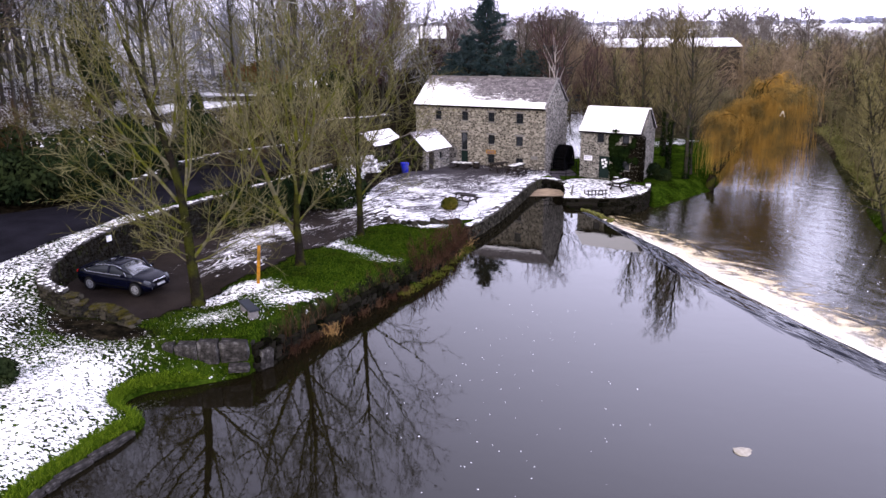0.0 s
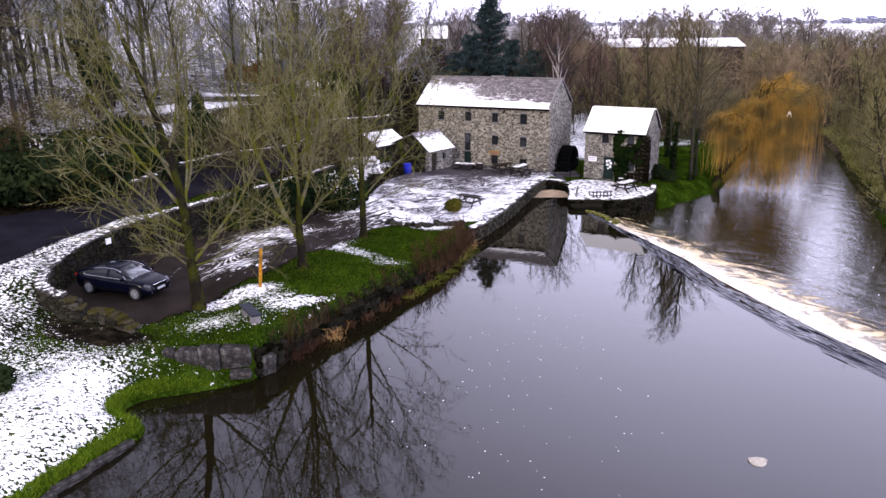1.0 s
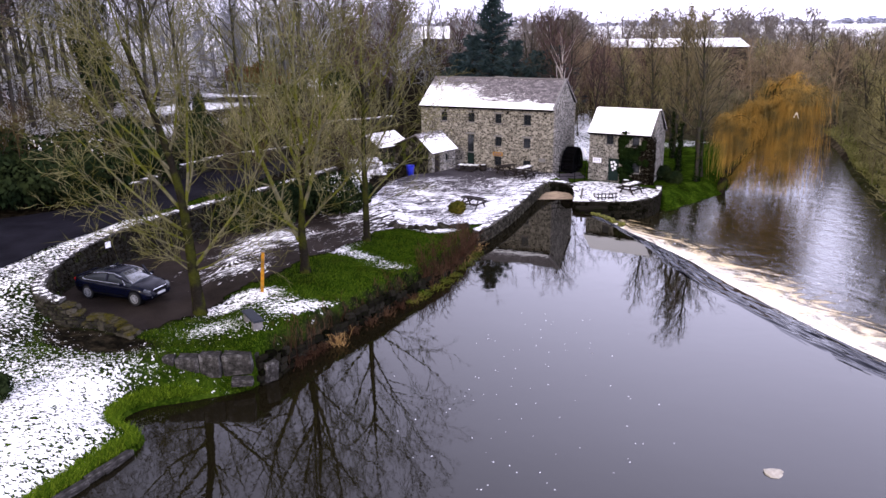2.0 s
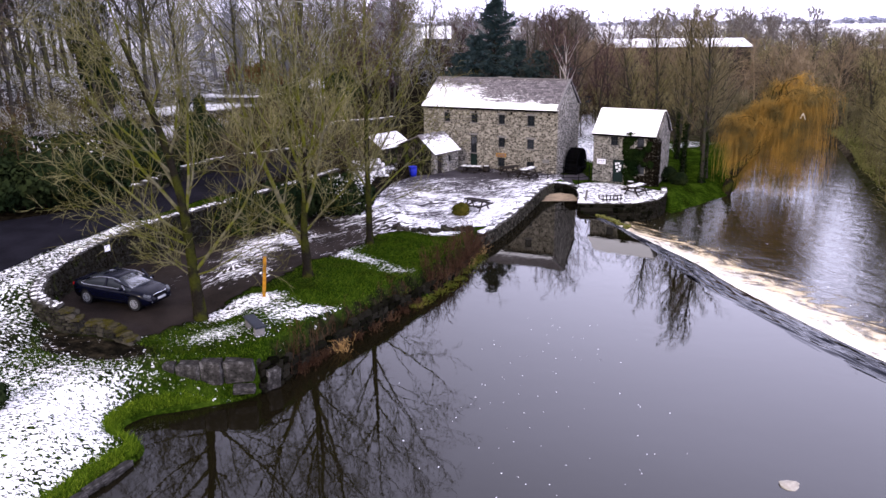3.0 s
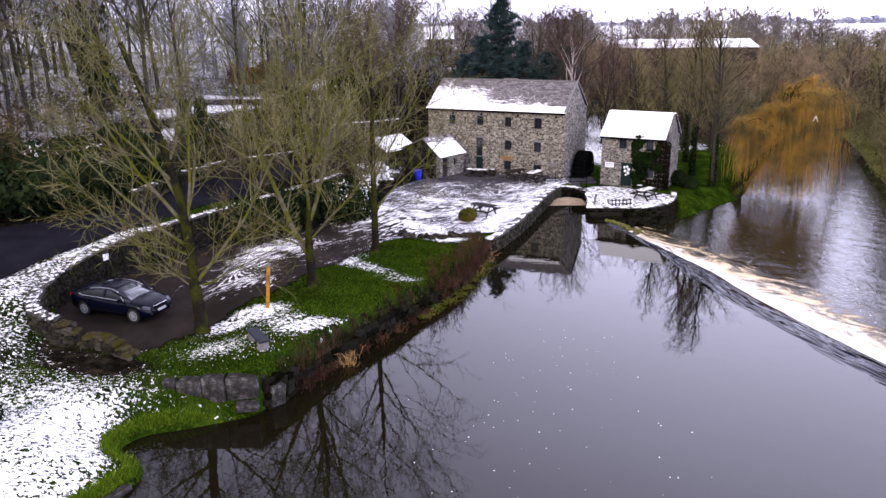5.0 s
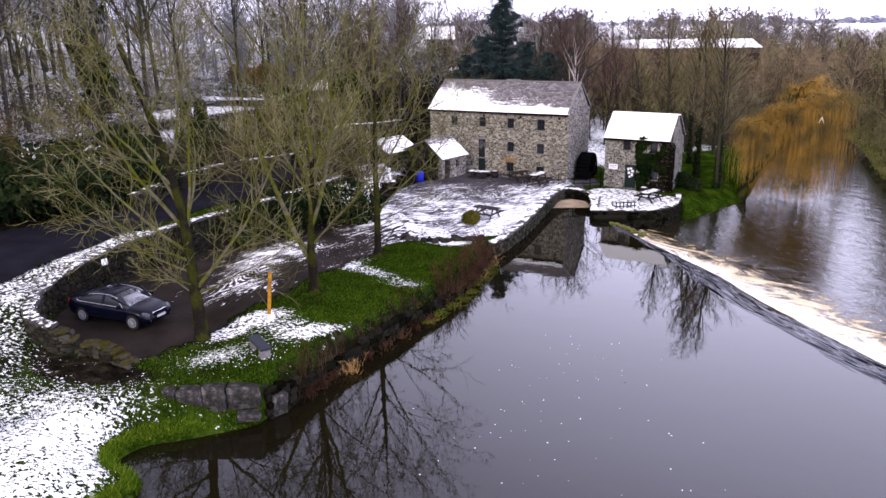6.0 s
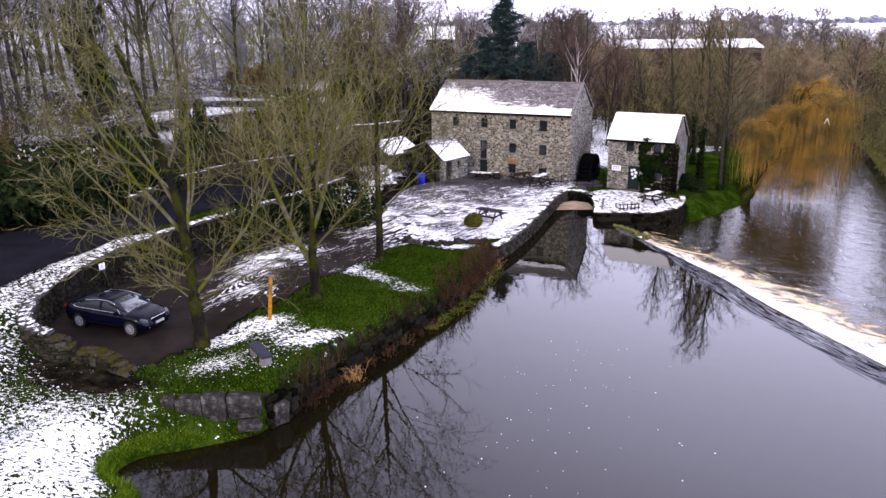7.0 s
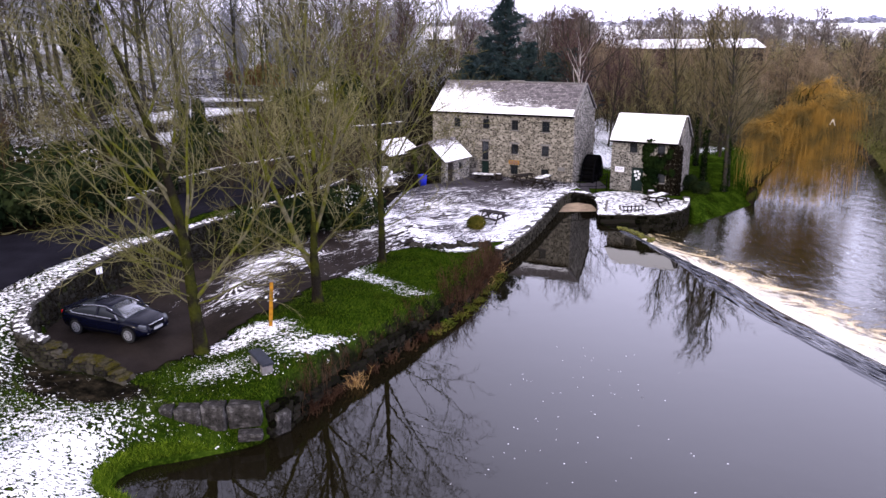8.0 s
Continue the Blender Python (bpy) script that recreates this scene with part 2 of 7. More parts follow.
CREST = water_mat("water_over_the_crest", (0.003, 0.004, 0.009), 0.03, 1.2, 0.02, False, (1.6, 0.4, 1), radians(-18), 0.5, 1.24)
STONE = Mat("weathered_stone", 0.9, 0, 0.0)
_n = STONE.noise(5, 6, 0.7)
_r = STONE.ramp(STONE.random(), (0.0, (0.006, 0.005, 0.0035)), (0.5, (0.019, 0.0165, 0.012)), (1.0, (0.056, 0.049, 0.036)))
_c = STONE.mix(STONE.math("MULTIPLY", STONE.step(_n, 0.4, 0.65), 0.6), _r, (0.03, 0.03, 0.026))
_g = STONE.mix(STONE.math("MULTIPLY", STONE.step(STONE.noise(2.1, 4), 0.56, 0.66), 0.45), _c, (0.032, 0.04, 0.008))
STONE = STONE.colour(_g).bump(_n, 0.6, 0.04).m
# near-black variant of the wall stone; at the race head it carries painted shade
_d = Mat("near_black_stone", 0.9, 0, 0.0)
_n = _d.noise(4, 6, 0.7)
_r = _d.ramp(_d.random(), (0.0, (0.0016, 0.0014, 0.001)), (1.0, (0.017, 0.015, 0.0115)))
DARKSTONE = _d.colour(_d.mix(_d.step(_n, 0.5, 0.65), _r, (0.005, 0.007, 0.0018))).bump(_n, 0.6, 0.04).m
BLOCK = Mat("pale_quay_block", 0.9, 0, 0.0)
_n = BLOCK.noise(3, 7, 0.7)
_r = BLOCK.ramp(_n, (0.36, (0.011, 0.0105, 0.0095)), (0.54, (0.042, 0.039, 0.036)), (0.76, (0.19, 0.182, 0.175)))
BLOCK = BLOCK.colour(BLOCK.mix(BLOCK.step(BLOCK.noise(1.5, 4), 0.62, 0.72), _r, (0.035, 0.04, 0.012))).bump(_n, 0.7, 0.06).m
MORTAR = plain("dark_wall_core", (0.016, 0.015, 0.011), 0.95)
BARK_NEAR = bark("mossy_alder_bark", (0.013, 0.011, 0.0085), (0.026, 0.028, 0.006), 0.45)
BARK_WOOD = bark("dark_woodland_bark", (0.036, 0.032, 0.028), (0.034, 0.036, 0.016), 0.4)
BARK_PALE = bark("pale_birch_bark", (0.4, 0.36, 0.34), (0.12, 0.1, 0.08), 0.2)
LIMB = bark("olive_limb_bark", (0.112, 0.102, 0.06), (0.072, 0.075, 0.011), 0.5, 5.0)
TWIG_NEAR = twig("olive_twigs", (0.06, 0.056, 0.013), (0.17, 0.156, 0.076))
TWIG_BROWN = twig("brown_twigs", (0.056, 0.042, 0.031), (0.095, 0.075, 0.058))
# pale grey: haze and bright sky between the twigs are put into it
TWIG_GREY = twig("grey_twigs", (0.17, 0.17, 0.162), (0.34, 0.34, 0.35))
TWIG_PURPLE = twig("purple_birch_twigs", (0.045, 0.022, 0.022), (0.07, 0.04, 0.042))
TWIG_OLIVE = twig("lichened_twigs", (0.125, 0.112, 0.04), (0.26, 0.23, 0.115))
TWIG_POPLAR = twig("poplar_twigs", (0.085, 0.068, 0.032), (0.15, 0.125, 0.07))
TWIG_SCRUB = twig("dark_scrub_twigs", (0.026, 0.018, 0.011), (0.06, 0.045, 0.028))
TWIG_MOSS = twig("mossy_scrub_twigs", (0.06, 0.053, 0.026), (0.16, 0.145, 0.08))
TWIG_DARK = twig("dark_undergrowth_twigs", (0.035, 0.029, 0.02), (0.07, 0.064, 0.045))
TWIG_RUST = twig("beech_scrub_twigs", (0.055, 0.028, 0.01), (0.045, 0.03, 0.016))
WITHY = twig("golden_willow_withies", (0.4, 0.235, 0.055), (0.13, 0.102, 0.042))
NEEDLE = twig("dark_spruce_needles", (0.018, 0.032, 0.033), (0.045, 0.066, 0.064))
STRIPPED = twig("bare_torn_wood", (0.5, 0.42, 0.3), (0.6, 0.52, 0.4))
LEAF = twig("ivy_leaves", (0.004, 0.009, 0.003), (0.011, 0.02, 0.005))
HEDGE_LEAF = twig("laurel_leaves", (0.006, 0.011, 0.005), (0.018, 0.025, 0.009))
VINE = twig("dark_creeper_stems", (0.004, 0.0036, 0.0024), (0.012, 0.01, 0.007))
BRACKEN = twig("dead_bracken", (0.034, 0.017, 0.01), (0.075, 0.042, 0.024))
STRAW = twig("straw_grass", (0.38, 0.25, 0.1), (0.3, 0.18, 0.07))
_b = Mat("grass_blades", 0.8, 0, 0.0)
_f = _b.world().step(_b.noise(0.55, 4, 0.6), 0.3, 0.52)
BLADE = _b.colour(_b.mix(_f, _b.ramp(_b.island(), (0.0, (0.003, 0.007, 0.001)), (0.7, (0.011, 0.02, 0.002)), (0.95, (0.05, 0.06, 0.008))), _b.ramp(_b.island(), (0.0, (0.006, 0.014, 0.0015)), (0.6, (0.018, 0.043, 0.003)), (0.9, (0.085, 0.125, 0.011))))).m
DARKWOOD = plain("dark_stained_wood", (0.018, 0.014, 0.012), 0.8, 0, 0.3, 12)
GREYWOOD = plain("weathered_grey_wood", (0.14, 0.13, 0.12), 0.85, 0, 0.3, 12)
YELLOW = plain("yellow_painted_post", (0.31, 0.14, 0.01), 0.75, 0, 0.45, 5)
BLACK = plain("black_iron", (0.003, 0.003, 0.0035), 0.8, 0.0, 0.3, 6.0, 0.01)
FRAME = plain("dark_window_frame", (0.012, 0.013, 0.015), 0.6)
DOORGREEN = plain("bottle_green_door", (0.006, 0.015, 0.013), 0.5)
SIGNORANGE = plain("ochre_sign_board", (0.24, 0.125, 0.03), 0.7)
WHITE = plain("white_board", (0.75, 0.75, 0.78), 0.6, 0, 0.06)
BLUE = plain("blue_bin_plastic", (0.012, 0.02, 0.3), 0.45, 0, 0.1)
BAR = plain("grey_lettering_bar", (0.12, 0.1, 0.16), 0.7, 0, 0.1)
SAND = plain("sandy_gravel_slip", (0.25, 0.185, 0.115), 0.95, 0, 0.3, 2.0)
SLATEPLAIN = plain("bench_slab", (0.022, 0.025, 0.032), 0.6, 0, 0.25, 5)
LEAD = plain("grey_ridge_stone", (0.16, 0.15, 0.145), 0.85)
RENDER_WALL = plain("rendered_wall", (0.03, 0.024, 0.018), 0.9, 0, 0.2, 1.0)
# paler, bluer twigs with distance haze painted in
TWIG_HAZE_TINT = twig("haze_tinted_far_twigs", (0.1, 0.098, 0.102), (0.165, 0.165, 0.18))
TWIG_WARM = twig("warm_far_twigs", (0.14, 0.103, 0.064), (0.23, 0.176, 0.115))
# haze of the distance is painted into the next two colours
TWIG_DIST = twig("haze_tinted_distant_twigs", (0.115, 0.1, 0.09), (0.17, 0.155, 0.145))
FARWOOD_HAZE_TINT = twig("far_hedgerow", (0.42, 0.43, 0.54), (0.5, 0.51, 0.62))
_g = Mat("window_glass", 0.05, 0, 0.5)
GLASS = _g.colour((0.012, 0.014, 0.017)).m
PAINT = Mat("midnight_blue_car_paint", 0.2, 0.0, 0.1)
PAINT.b.inputs["Coat Weight"].default_value = 0.1
PAINT.b.inputs["Coat Roughness"].default_value = 0.04
PAINT = PAINT.colour((0.0015, 0.002, 0.007)).m
PLATE = plain("grey_white_plate", (0.36, 0.36, 0.37), 0.5, 0, 0.1)
CHROME = plain("brushed_chrome", (0.7, 0.7, 0.72), 0.25, 1.0, 0.05)
ALLOY = plain("silver_alloy", (0.3, 0.305, 0.32), 0.35, 0.35, 0.08)
RUBBER = plain("tyre_rubber", (0.015, 0.015, 0.016), 0.85)
CARGLASS = Mat("car_glass", 0.05, 0, 0.4).colour((0.02, 0.023, 0.028))
CARGLASS.b.inputs["IOR"].default_value = 1.3
CARGLASS = CARGLASS.m
SCREEN = Mat("windscreen_glass", 0.03, 0, 0.5).colour((0.03, 0.034, 0.04))
SCREEN.b.inputs["IOR"].default_value = 2.3
SCREEN = SCREEN.m
LAMP = Mat("headlight_lens", 0.08, 0, 0.8).colour((0.06, 0.065, 0.075)).m


# ---- mesh helpers ----
def mesh_of(name, verts, faces, material=None, smooth=False):
    me = bpy.data.meshes.new(name)
    me.from_pydata([tuple(v) for v in verts], [], [tuple(f) for f in faces])
    if material:
        me.materials.append(material)
    if smooth:
        me.polygons.foreach_set("use_smooth", [True] * len(me.polygons))
    me.update()
    return me


def part(name, bm, material, parent=None, label=""):
    """Links a bmesh as one mesh object under a thing or under a part."""
    me = bpy.data.meshes.new(name)
    bm.normal_update()
    bm.to_mesh(me)
    bm.free()
    me.materials.append(material)
    ob = new(name, me)
    ob.parent = parent
    return tagged(ob, label)


def piece(name, me, parent, m, label=""):
    ob = new(name, me)
    ob.parent = parent
    ob.matrix_local = m
    return tagged(ob, label)


def thing(name, m, label, category, group="", kind=""):
    ob = new(name)
    ob.empty_display_size = 0.2
    ob.matrix_world = m
    return tagged(ob, label, category, group, kind)


def add_box(bm, size, at, turn=(0, 0, 0), bevel=0.0):
    r = bmesh.ops.create_cube(bm, size=1, matrix=pose(*at, *turn) @ Matrix.Diagonal((*size, 1)))
    if bevel:
        edges = list({e for v in r["verts"] for e in v.link_edges})
        bmesh.ops.bevel(bm, geom=edges, offset=bevel, segments=2, affect="EDGES")
    return bm


def box(size, at=(0, 0, 0), turn=(0, 0, 0), bevel=0.0):
    return add_box(bmesh.new(), size, at, turn, bevel)


def add_rod(bm, a, b, r, sides=8, r2=None):
    a, b = Vector(a), Vector(b)
    m = Matrix.Translation((a + b) / 2) @ (b - a).to_track_quat("Z", "Y").to_matrix().to_4x4()
    bmesh.ops.create_cone(bm, cap_ends=True, segments=sides, radius1=r, radius2=r if r2 is None else r2, depth=(b - a).length, matrix=m)
    return bm


def rod(a, b, r, sides=8, r2=None):
    return add_rod(bmesh.new(), a, b, r, sides, r2)


def prism(outline, depth, axis="y"):
    """A solid from an outline in x, z pushed along y by depth."""
    bm = bmesh.new()
    a = [bm.verts.new((u, 0, w)) for u, w in outline]
    b = [bm.verts.new((u, depth, w)) for u, w in outline]
    bm.faces.new(a)
    bm.faces.new(b[::-1])
    for i in range(len(a)):
        j = (i + 1) % len(a)
        bm.faces.new((a[j], a[i], b[i], b[j]))
    bmesh.ops.recalc_face_normals(bm, faces=bm.faces)
    return bm


def panel(width, low, high, thick, holes):
    """A wall in x, z with its outer face at y = 0; holes (x, z, w, h) by centre go through it, with reveals."""
    xs = sorted({0, width, *[x + s * w / 2 for x, z, w, h in holes for s in (-1, 1)]})
    zs = sorted({low, high, *[z + s * h / 2 for x, z, w, h in holes for s in (-1, 1)]})
    bm = bmesh.new()
    solid = lambda x, z: 0 < x < width and low < z < high and not any(abs(x - a) < w / 2 and abs(z - b) < h / 2 for a, b, w, h in holes)
    mid = lambda v, i: (v[i] + v[i + 1]) / 2 if 0 <= i < len(v) - 1 else -1e9
    q = lambda *p: bm.faces.new([bm.verts.new(c) for c in p])
    for i in range(len(xs) - 1):
        for k in range(len(zs) - 1):
            if not solid(mid(xs, i), mid(zs, k)):
                continue
            a, b, c, d = xs[i], xs[i + 1], zs[k], zs[k + 1]
            q((a, 0, c), (b, 0, c), (b, 0, d), (a, 0, d))
            q((b, thick, c), (a, thick, c), (a, thick, d), (b, thick, d))
            if not solid(mid(xs, i - 1), mid(zs, k)):
                q((a, thick, c), (a, 0, c), (a, 0, d), (a, thick, d))
            if not solid(mid(xs, i + 1), mid(zs, k)):
                q((b, 0, c), (b, thick, c), (b, thick, d), (b, 0, d))
            if not solid(mid(xs, i), mid(zs, k - 1)):
                q((a, thick, c), (b, thick, c), (b, 0, c), (a, 0, c))
            if not solid(mid(xs, i), mid(zs, k + 1)):
                q((a, 0, d), (b, 0, d), (b, thick, d), (a, thick, d))
    bmesh.ops.remove_doubles(bm, verts=bm.verts, dist=0.001)
    return bm


def side_of(poly, x, y):
    """Signed distance of points to a closed outline, positive outside, and whether they lie inside."""
    x, y = np.asarray(x, float), np.asarray(y, float)
    inside, best = np.zeros(x.shape, bool), np.full(x.shape, 1e18)
    for (ax, ay), (bx, by) in zip(poly, poly[1:] + poly[:1]):
        dx, dy = bx - ax, by - ay
        t = np.clip(((x - ax) * dx + (y - ay) * dy) / (dx * dx + dy * dy + 1e-12), 0, 1)
        best = np.minimum(best, (ax + t * dx - x) ** 2 + (ay + t * dy - y) ** 2)
        if ay != by:
            inside ^= ((ay > y) != (by > y)) & (x < (y - ay) * dx / dy + ax)
    d = np.sqrt(best)
    return np.where(inside, -d, d)


def rounded(points, steps=4):
    """A Catmull-Rom line through the points."""
    p = [np.array(points[0]) * 2 - points[1], *map(np.array, points), np.array(points[-1]) * 2 - points[-2]]
    out = []
    for a, b, c, d in zip(p, p[1:], p[2:], p[3:]):
        for s in np.arange(steps) / steps:
            out.append(tuple(0.5 * (2 * b + (c - a) * s + (2 * a - 5 * b + 4 * c - d) * s ** 2 + (3 * b - a - 3 * c + d) * s ** 3)))
    return out + [tuple(map(float, points[-1]))]


def along(line):
    """Lengths along a line of points."""
    p = np.array(line, float)
    return p, np.concatenate([[0], np.cumsum(np.linalg.norm(np.diff(p[:, :2], axis=0), axis=1))])


# ---- the lie of the land ----
BANK = rounded([(-15.2, 8.0), (-13.3, 15.0), (-12.35, 19.6), (-11.75, 21.3), (-11.2, 22.6), (-10.72, 23.6), (-10.95, 24.3), (-11.7, 24.75), (-12.05, 25.35), (-11.9, 25.95),
                (-11.3, 26.45), (-10.3, 26.75), (-9.3, 27.15), (-8.3, 27.6), (-7.3, 28.5), (-6.6, 29.9), (-5.3, 32.2), (-3.4, 35.4), (-1.75, 38.3), (-0.1, 41.4), (0.9, 44.6), (1.6, 47.2)], 3)
RACE = [(2.3, 48.6), (3.9, 52.6), (5.5, 57.0), (6.9, 60.8), (8.1, 63.2), (9.3, 63.5), (9.9, 62.5), (9.75, 60.2), (9.2, 57.2)]
QUAY = [(11.4, 56.9), (13.6, 56.9), (15.2, 58.0), (16.4, 60.0)]
ISLE = rounded([(17.2, 60.5), (18.6, 61.3), (20.8, 63.4), (23.7, 66.2), (26.3, 71.0), (30.4, 79.0), (36.0, 90.0), (38.5, 102), (35, 120), (26, 142), (10, 170)], 3)
FARSIDE = rounded([(18, 176), (35, 146), (44, 123), (47.5, 106), (46.5, 93), (42.0, 80.5), (38.6, 72.0), (35.0, 61.5), (31.6, 53.0), (29.5, 44), (28.5, 34), (28, 20), (29, 0), (32, -30), (60, -110)], 3)
CHANNEL = BANK + RACE + QUAY + ISLE + FARSIDE + [(-50, -110), (-22, -20)]
CREST_LINE = rounded([(10.2, 54.6), (11.2, 51.5), (12.0, 47.5), (12.6, 43.0), (13.3, 39.2), (14.4, 34.8), (15.6, 30.8), (17.4, 26.7), (20.2, 22.6), (24.0, 18.8), (28.6, 16.0)], 4)
TOE_LINE = rounded([(11.4, 55.9), (12.3, 52.0), (13.6, 48.7), (14.8, 45.4), (15.75, 40.6), (17.05, 35.8), (18.25, 32.0), (20.0, 27.6), (22.6, 23.9), (26.0, 20.2), (29.5, 17.8)], 4)
WALL_LINE = rounded([(-13.0, 29.45), (-14.1, 30.0), (-15.2, 30.3), (-16.5, 30.45), (-17.5, 31.2), (-18.05, 32.4), (-18.3, 34.0), (-18.15, 36.0), (-17.6, 38.0),
                     (-16.8, 39.8), (-15.6, 42.0), (-13.3, 45.4), (-10.5, 49.5), (-8.2, 53.5)], 4)
LOWER = WALL_LINE + [(-8.0, 58), (-9.2, 63), (-9.2, 69), (-5.5, 74), (8, 78), (40, 80), (40, 20), (-3, 20), (-11.5, 28.2)]
LOW_LEVELS = [(-11.2, 32.3, 1.36), (-11.9, 31.0, 1.45), (-10, 29, 1.5), (-14, 32, 1.66), (-16, 36, 1.7), (-8.7, 33.6, 1.85), (-7.3, 36.5, 1.85), (-8.3, 30.2, 1.72), (-12, 40, 1.65), (-4.6, 34, 1.4), (-2, 40, 1.3), (-5, 44, 1.5), (0.5, 46, 1.1),
              (1.2, 49.5, 0.95), (-6, 50, 1.5), (3.5, 54, 0.95), (5.5, 60, 0.95), (-3, 60, 1.12), (8.3, 65, 0.95), (0, 68, 1.0), (-7, 66, 1.5), (-6, 71, 1.6), (11, 64, 0.3), (11, 59, 0.25),
              (15, 60, 0.25), (18, 64, 0.4), (22, 67, 0.15), (20, 74, 0.7), (6, 76, 1.5)]
HIGH_LEVELS = [(-13.5, 20, 0.75), (-15.6, 24.5, 1.3), (-13.3, 27.6, 1.45), (-15.5, 28.7, 1.62), (-18.6, 29.4, 2.2), (-22, 22, 2.3), (-30, 30, 3.2), (-19.6, 33.5, 3.0), (-19.3, 38, 3.1),
               (-25, 41, 3.2), (-17, 43, 3.3), (-14, 47, 3.5), (-18, 52, 4.0), (-11, 52, 3.8), (-7, 58, 3.4), (-4, 76, 4.2), (-30, 60, 5.5), (-20, 75, 6.5), (-45, 80, 9.0),
               (6, 84, 2.5), (22, 84, 1.0), (32, 88, 0.8), (0, 110, 6.0), (45, 60, 1.0), (50, 85, 1.0), (60, 140, 3.0), (36, 30, 1.5)]


def blend(levels, x, y):
    num = den = 0
    for a, b, c in levels:
        w = 1 / ((x - a) ** 2 + (y - b) ** 2 + 0.6) ** 2
        num, den = num + w * c, den + w
    return num / den


def land(x, y):
    """Height of the firm ground, without the channel."""
    x, y = np.asarray(x, float), np.asarray(y, float)
    h = np.where(side_of(LOWER, x, y) < 0, blend(LOW_LEVELS, x, y), blend(HIGH_LEVELS, x, y))
    r = np.hypot(x, y - 40)
    far = 2.5 + np.clip((r - 90) * 0.009, 0, 7.5) + np.clip((r - 900) * 0.004, 0, 9) + 5.0 * np.clip((-x - 0.2 * y) / 60, 0, 1) * np.clip((r - 40) / 60, 0, 1)
    far = far + 6.5 * np.clip((-x - 2) / 25, 0, 1) * np.clip((y - 60) / 30, 0, 1) * np.clip((420 - y) / 200, 0, 1)
    k = np.clip((r - 60) / 70, 0, 1)
    return h * (1 - k) + far * k


def ground_z(x, y):
    """Height of the ground sheet with the banks falling to the bed of the channel."""
    x, y = np.asarray(x, float), np.asarray(y, float)
    d = side_of(CHANNEL, x, y)
    h = land(x, y)
    walled = ((y > 27.3) & (y < 65) & (x < 16.9)).astype(float)
    lip = np.where(d < 0.35, 0.12 + 0.6 * d, 0.33 + (d - 0.35) * (0.5 + 0.45 * np.clip(y - 25.6, 0, 1)))
    step = np.where(d < 0.45, 0.12 + 0.5 * d, np.where(d < 0.8, 0.34 + (d - 0.45) * 3.6, 9))
    deep = np.where(d < 0.3, -0.25 + 0.5 * d, np.where(d < 0.6, -0.1 + (d - 0.3) * 5.5, 9))
    step = np.where(x < -7.8, np.where((y < 27.95) | (x < -11.3), lip, 9), step)
    step = np.where(x > -7.8, deep, step) - 0.9 * ((x > 10.6) & (y > 54))
    soft = np.where(d < 0.5, 0.1 + 0.7 * d, 0.45 + (d - 0.5) * 0.6)
    soft = np.where((x > 18) & (y > 50), soft - 0.75, soft)
    edge = np.where(walled > 0, step, np.where(x < -5, lip, soft))
    h = np.where(d > 0, np.minimum(h, edge), np.maximum(-2.2, np.minimum(edge, 0.1 + 1.2 * d)))
    return h


def patches(x, y, spots):
    s = 0
    for a, b, ra, rb, turn, v in spots:
        c, q = math.cos(radians(turn)), math.sin(radians(turn))
        u, w = (x - a) * c + (y - b) * q, -(x - a) * q + (y - b) * c
        s = s + v * np.exp(-((u / ra) ** 2 + (w / rb) ** 2) ** 1.5)
    return s


# thin snow on the lawn, the bank, the verge of the road and the hillside: x, y, two radii, turn, share
# DARK_GROUND: dark ground by the wall end, shade at the wall's foot painted in
DARK_GROUND = [(-14.4, 28.7, 2.3, 0.9, -8, 0.95), (-15.0, 29.5, 2.2, 0.6, -15, 0.9)]
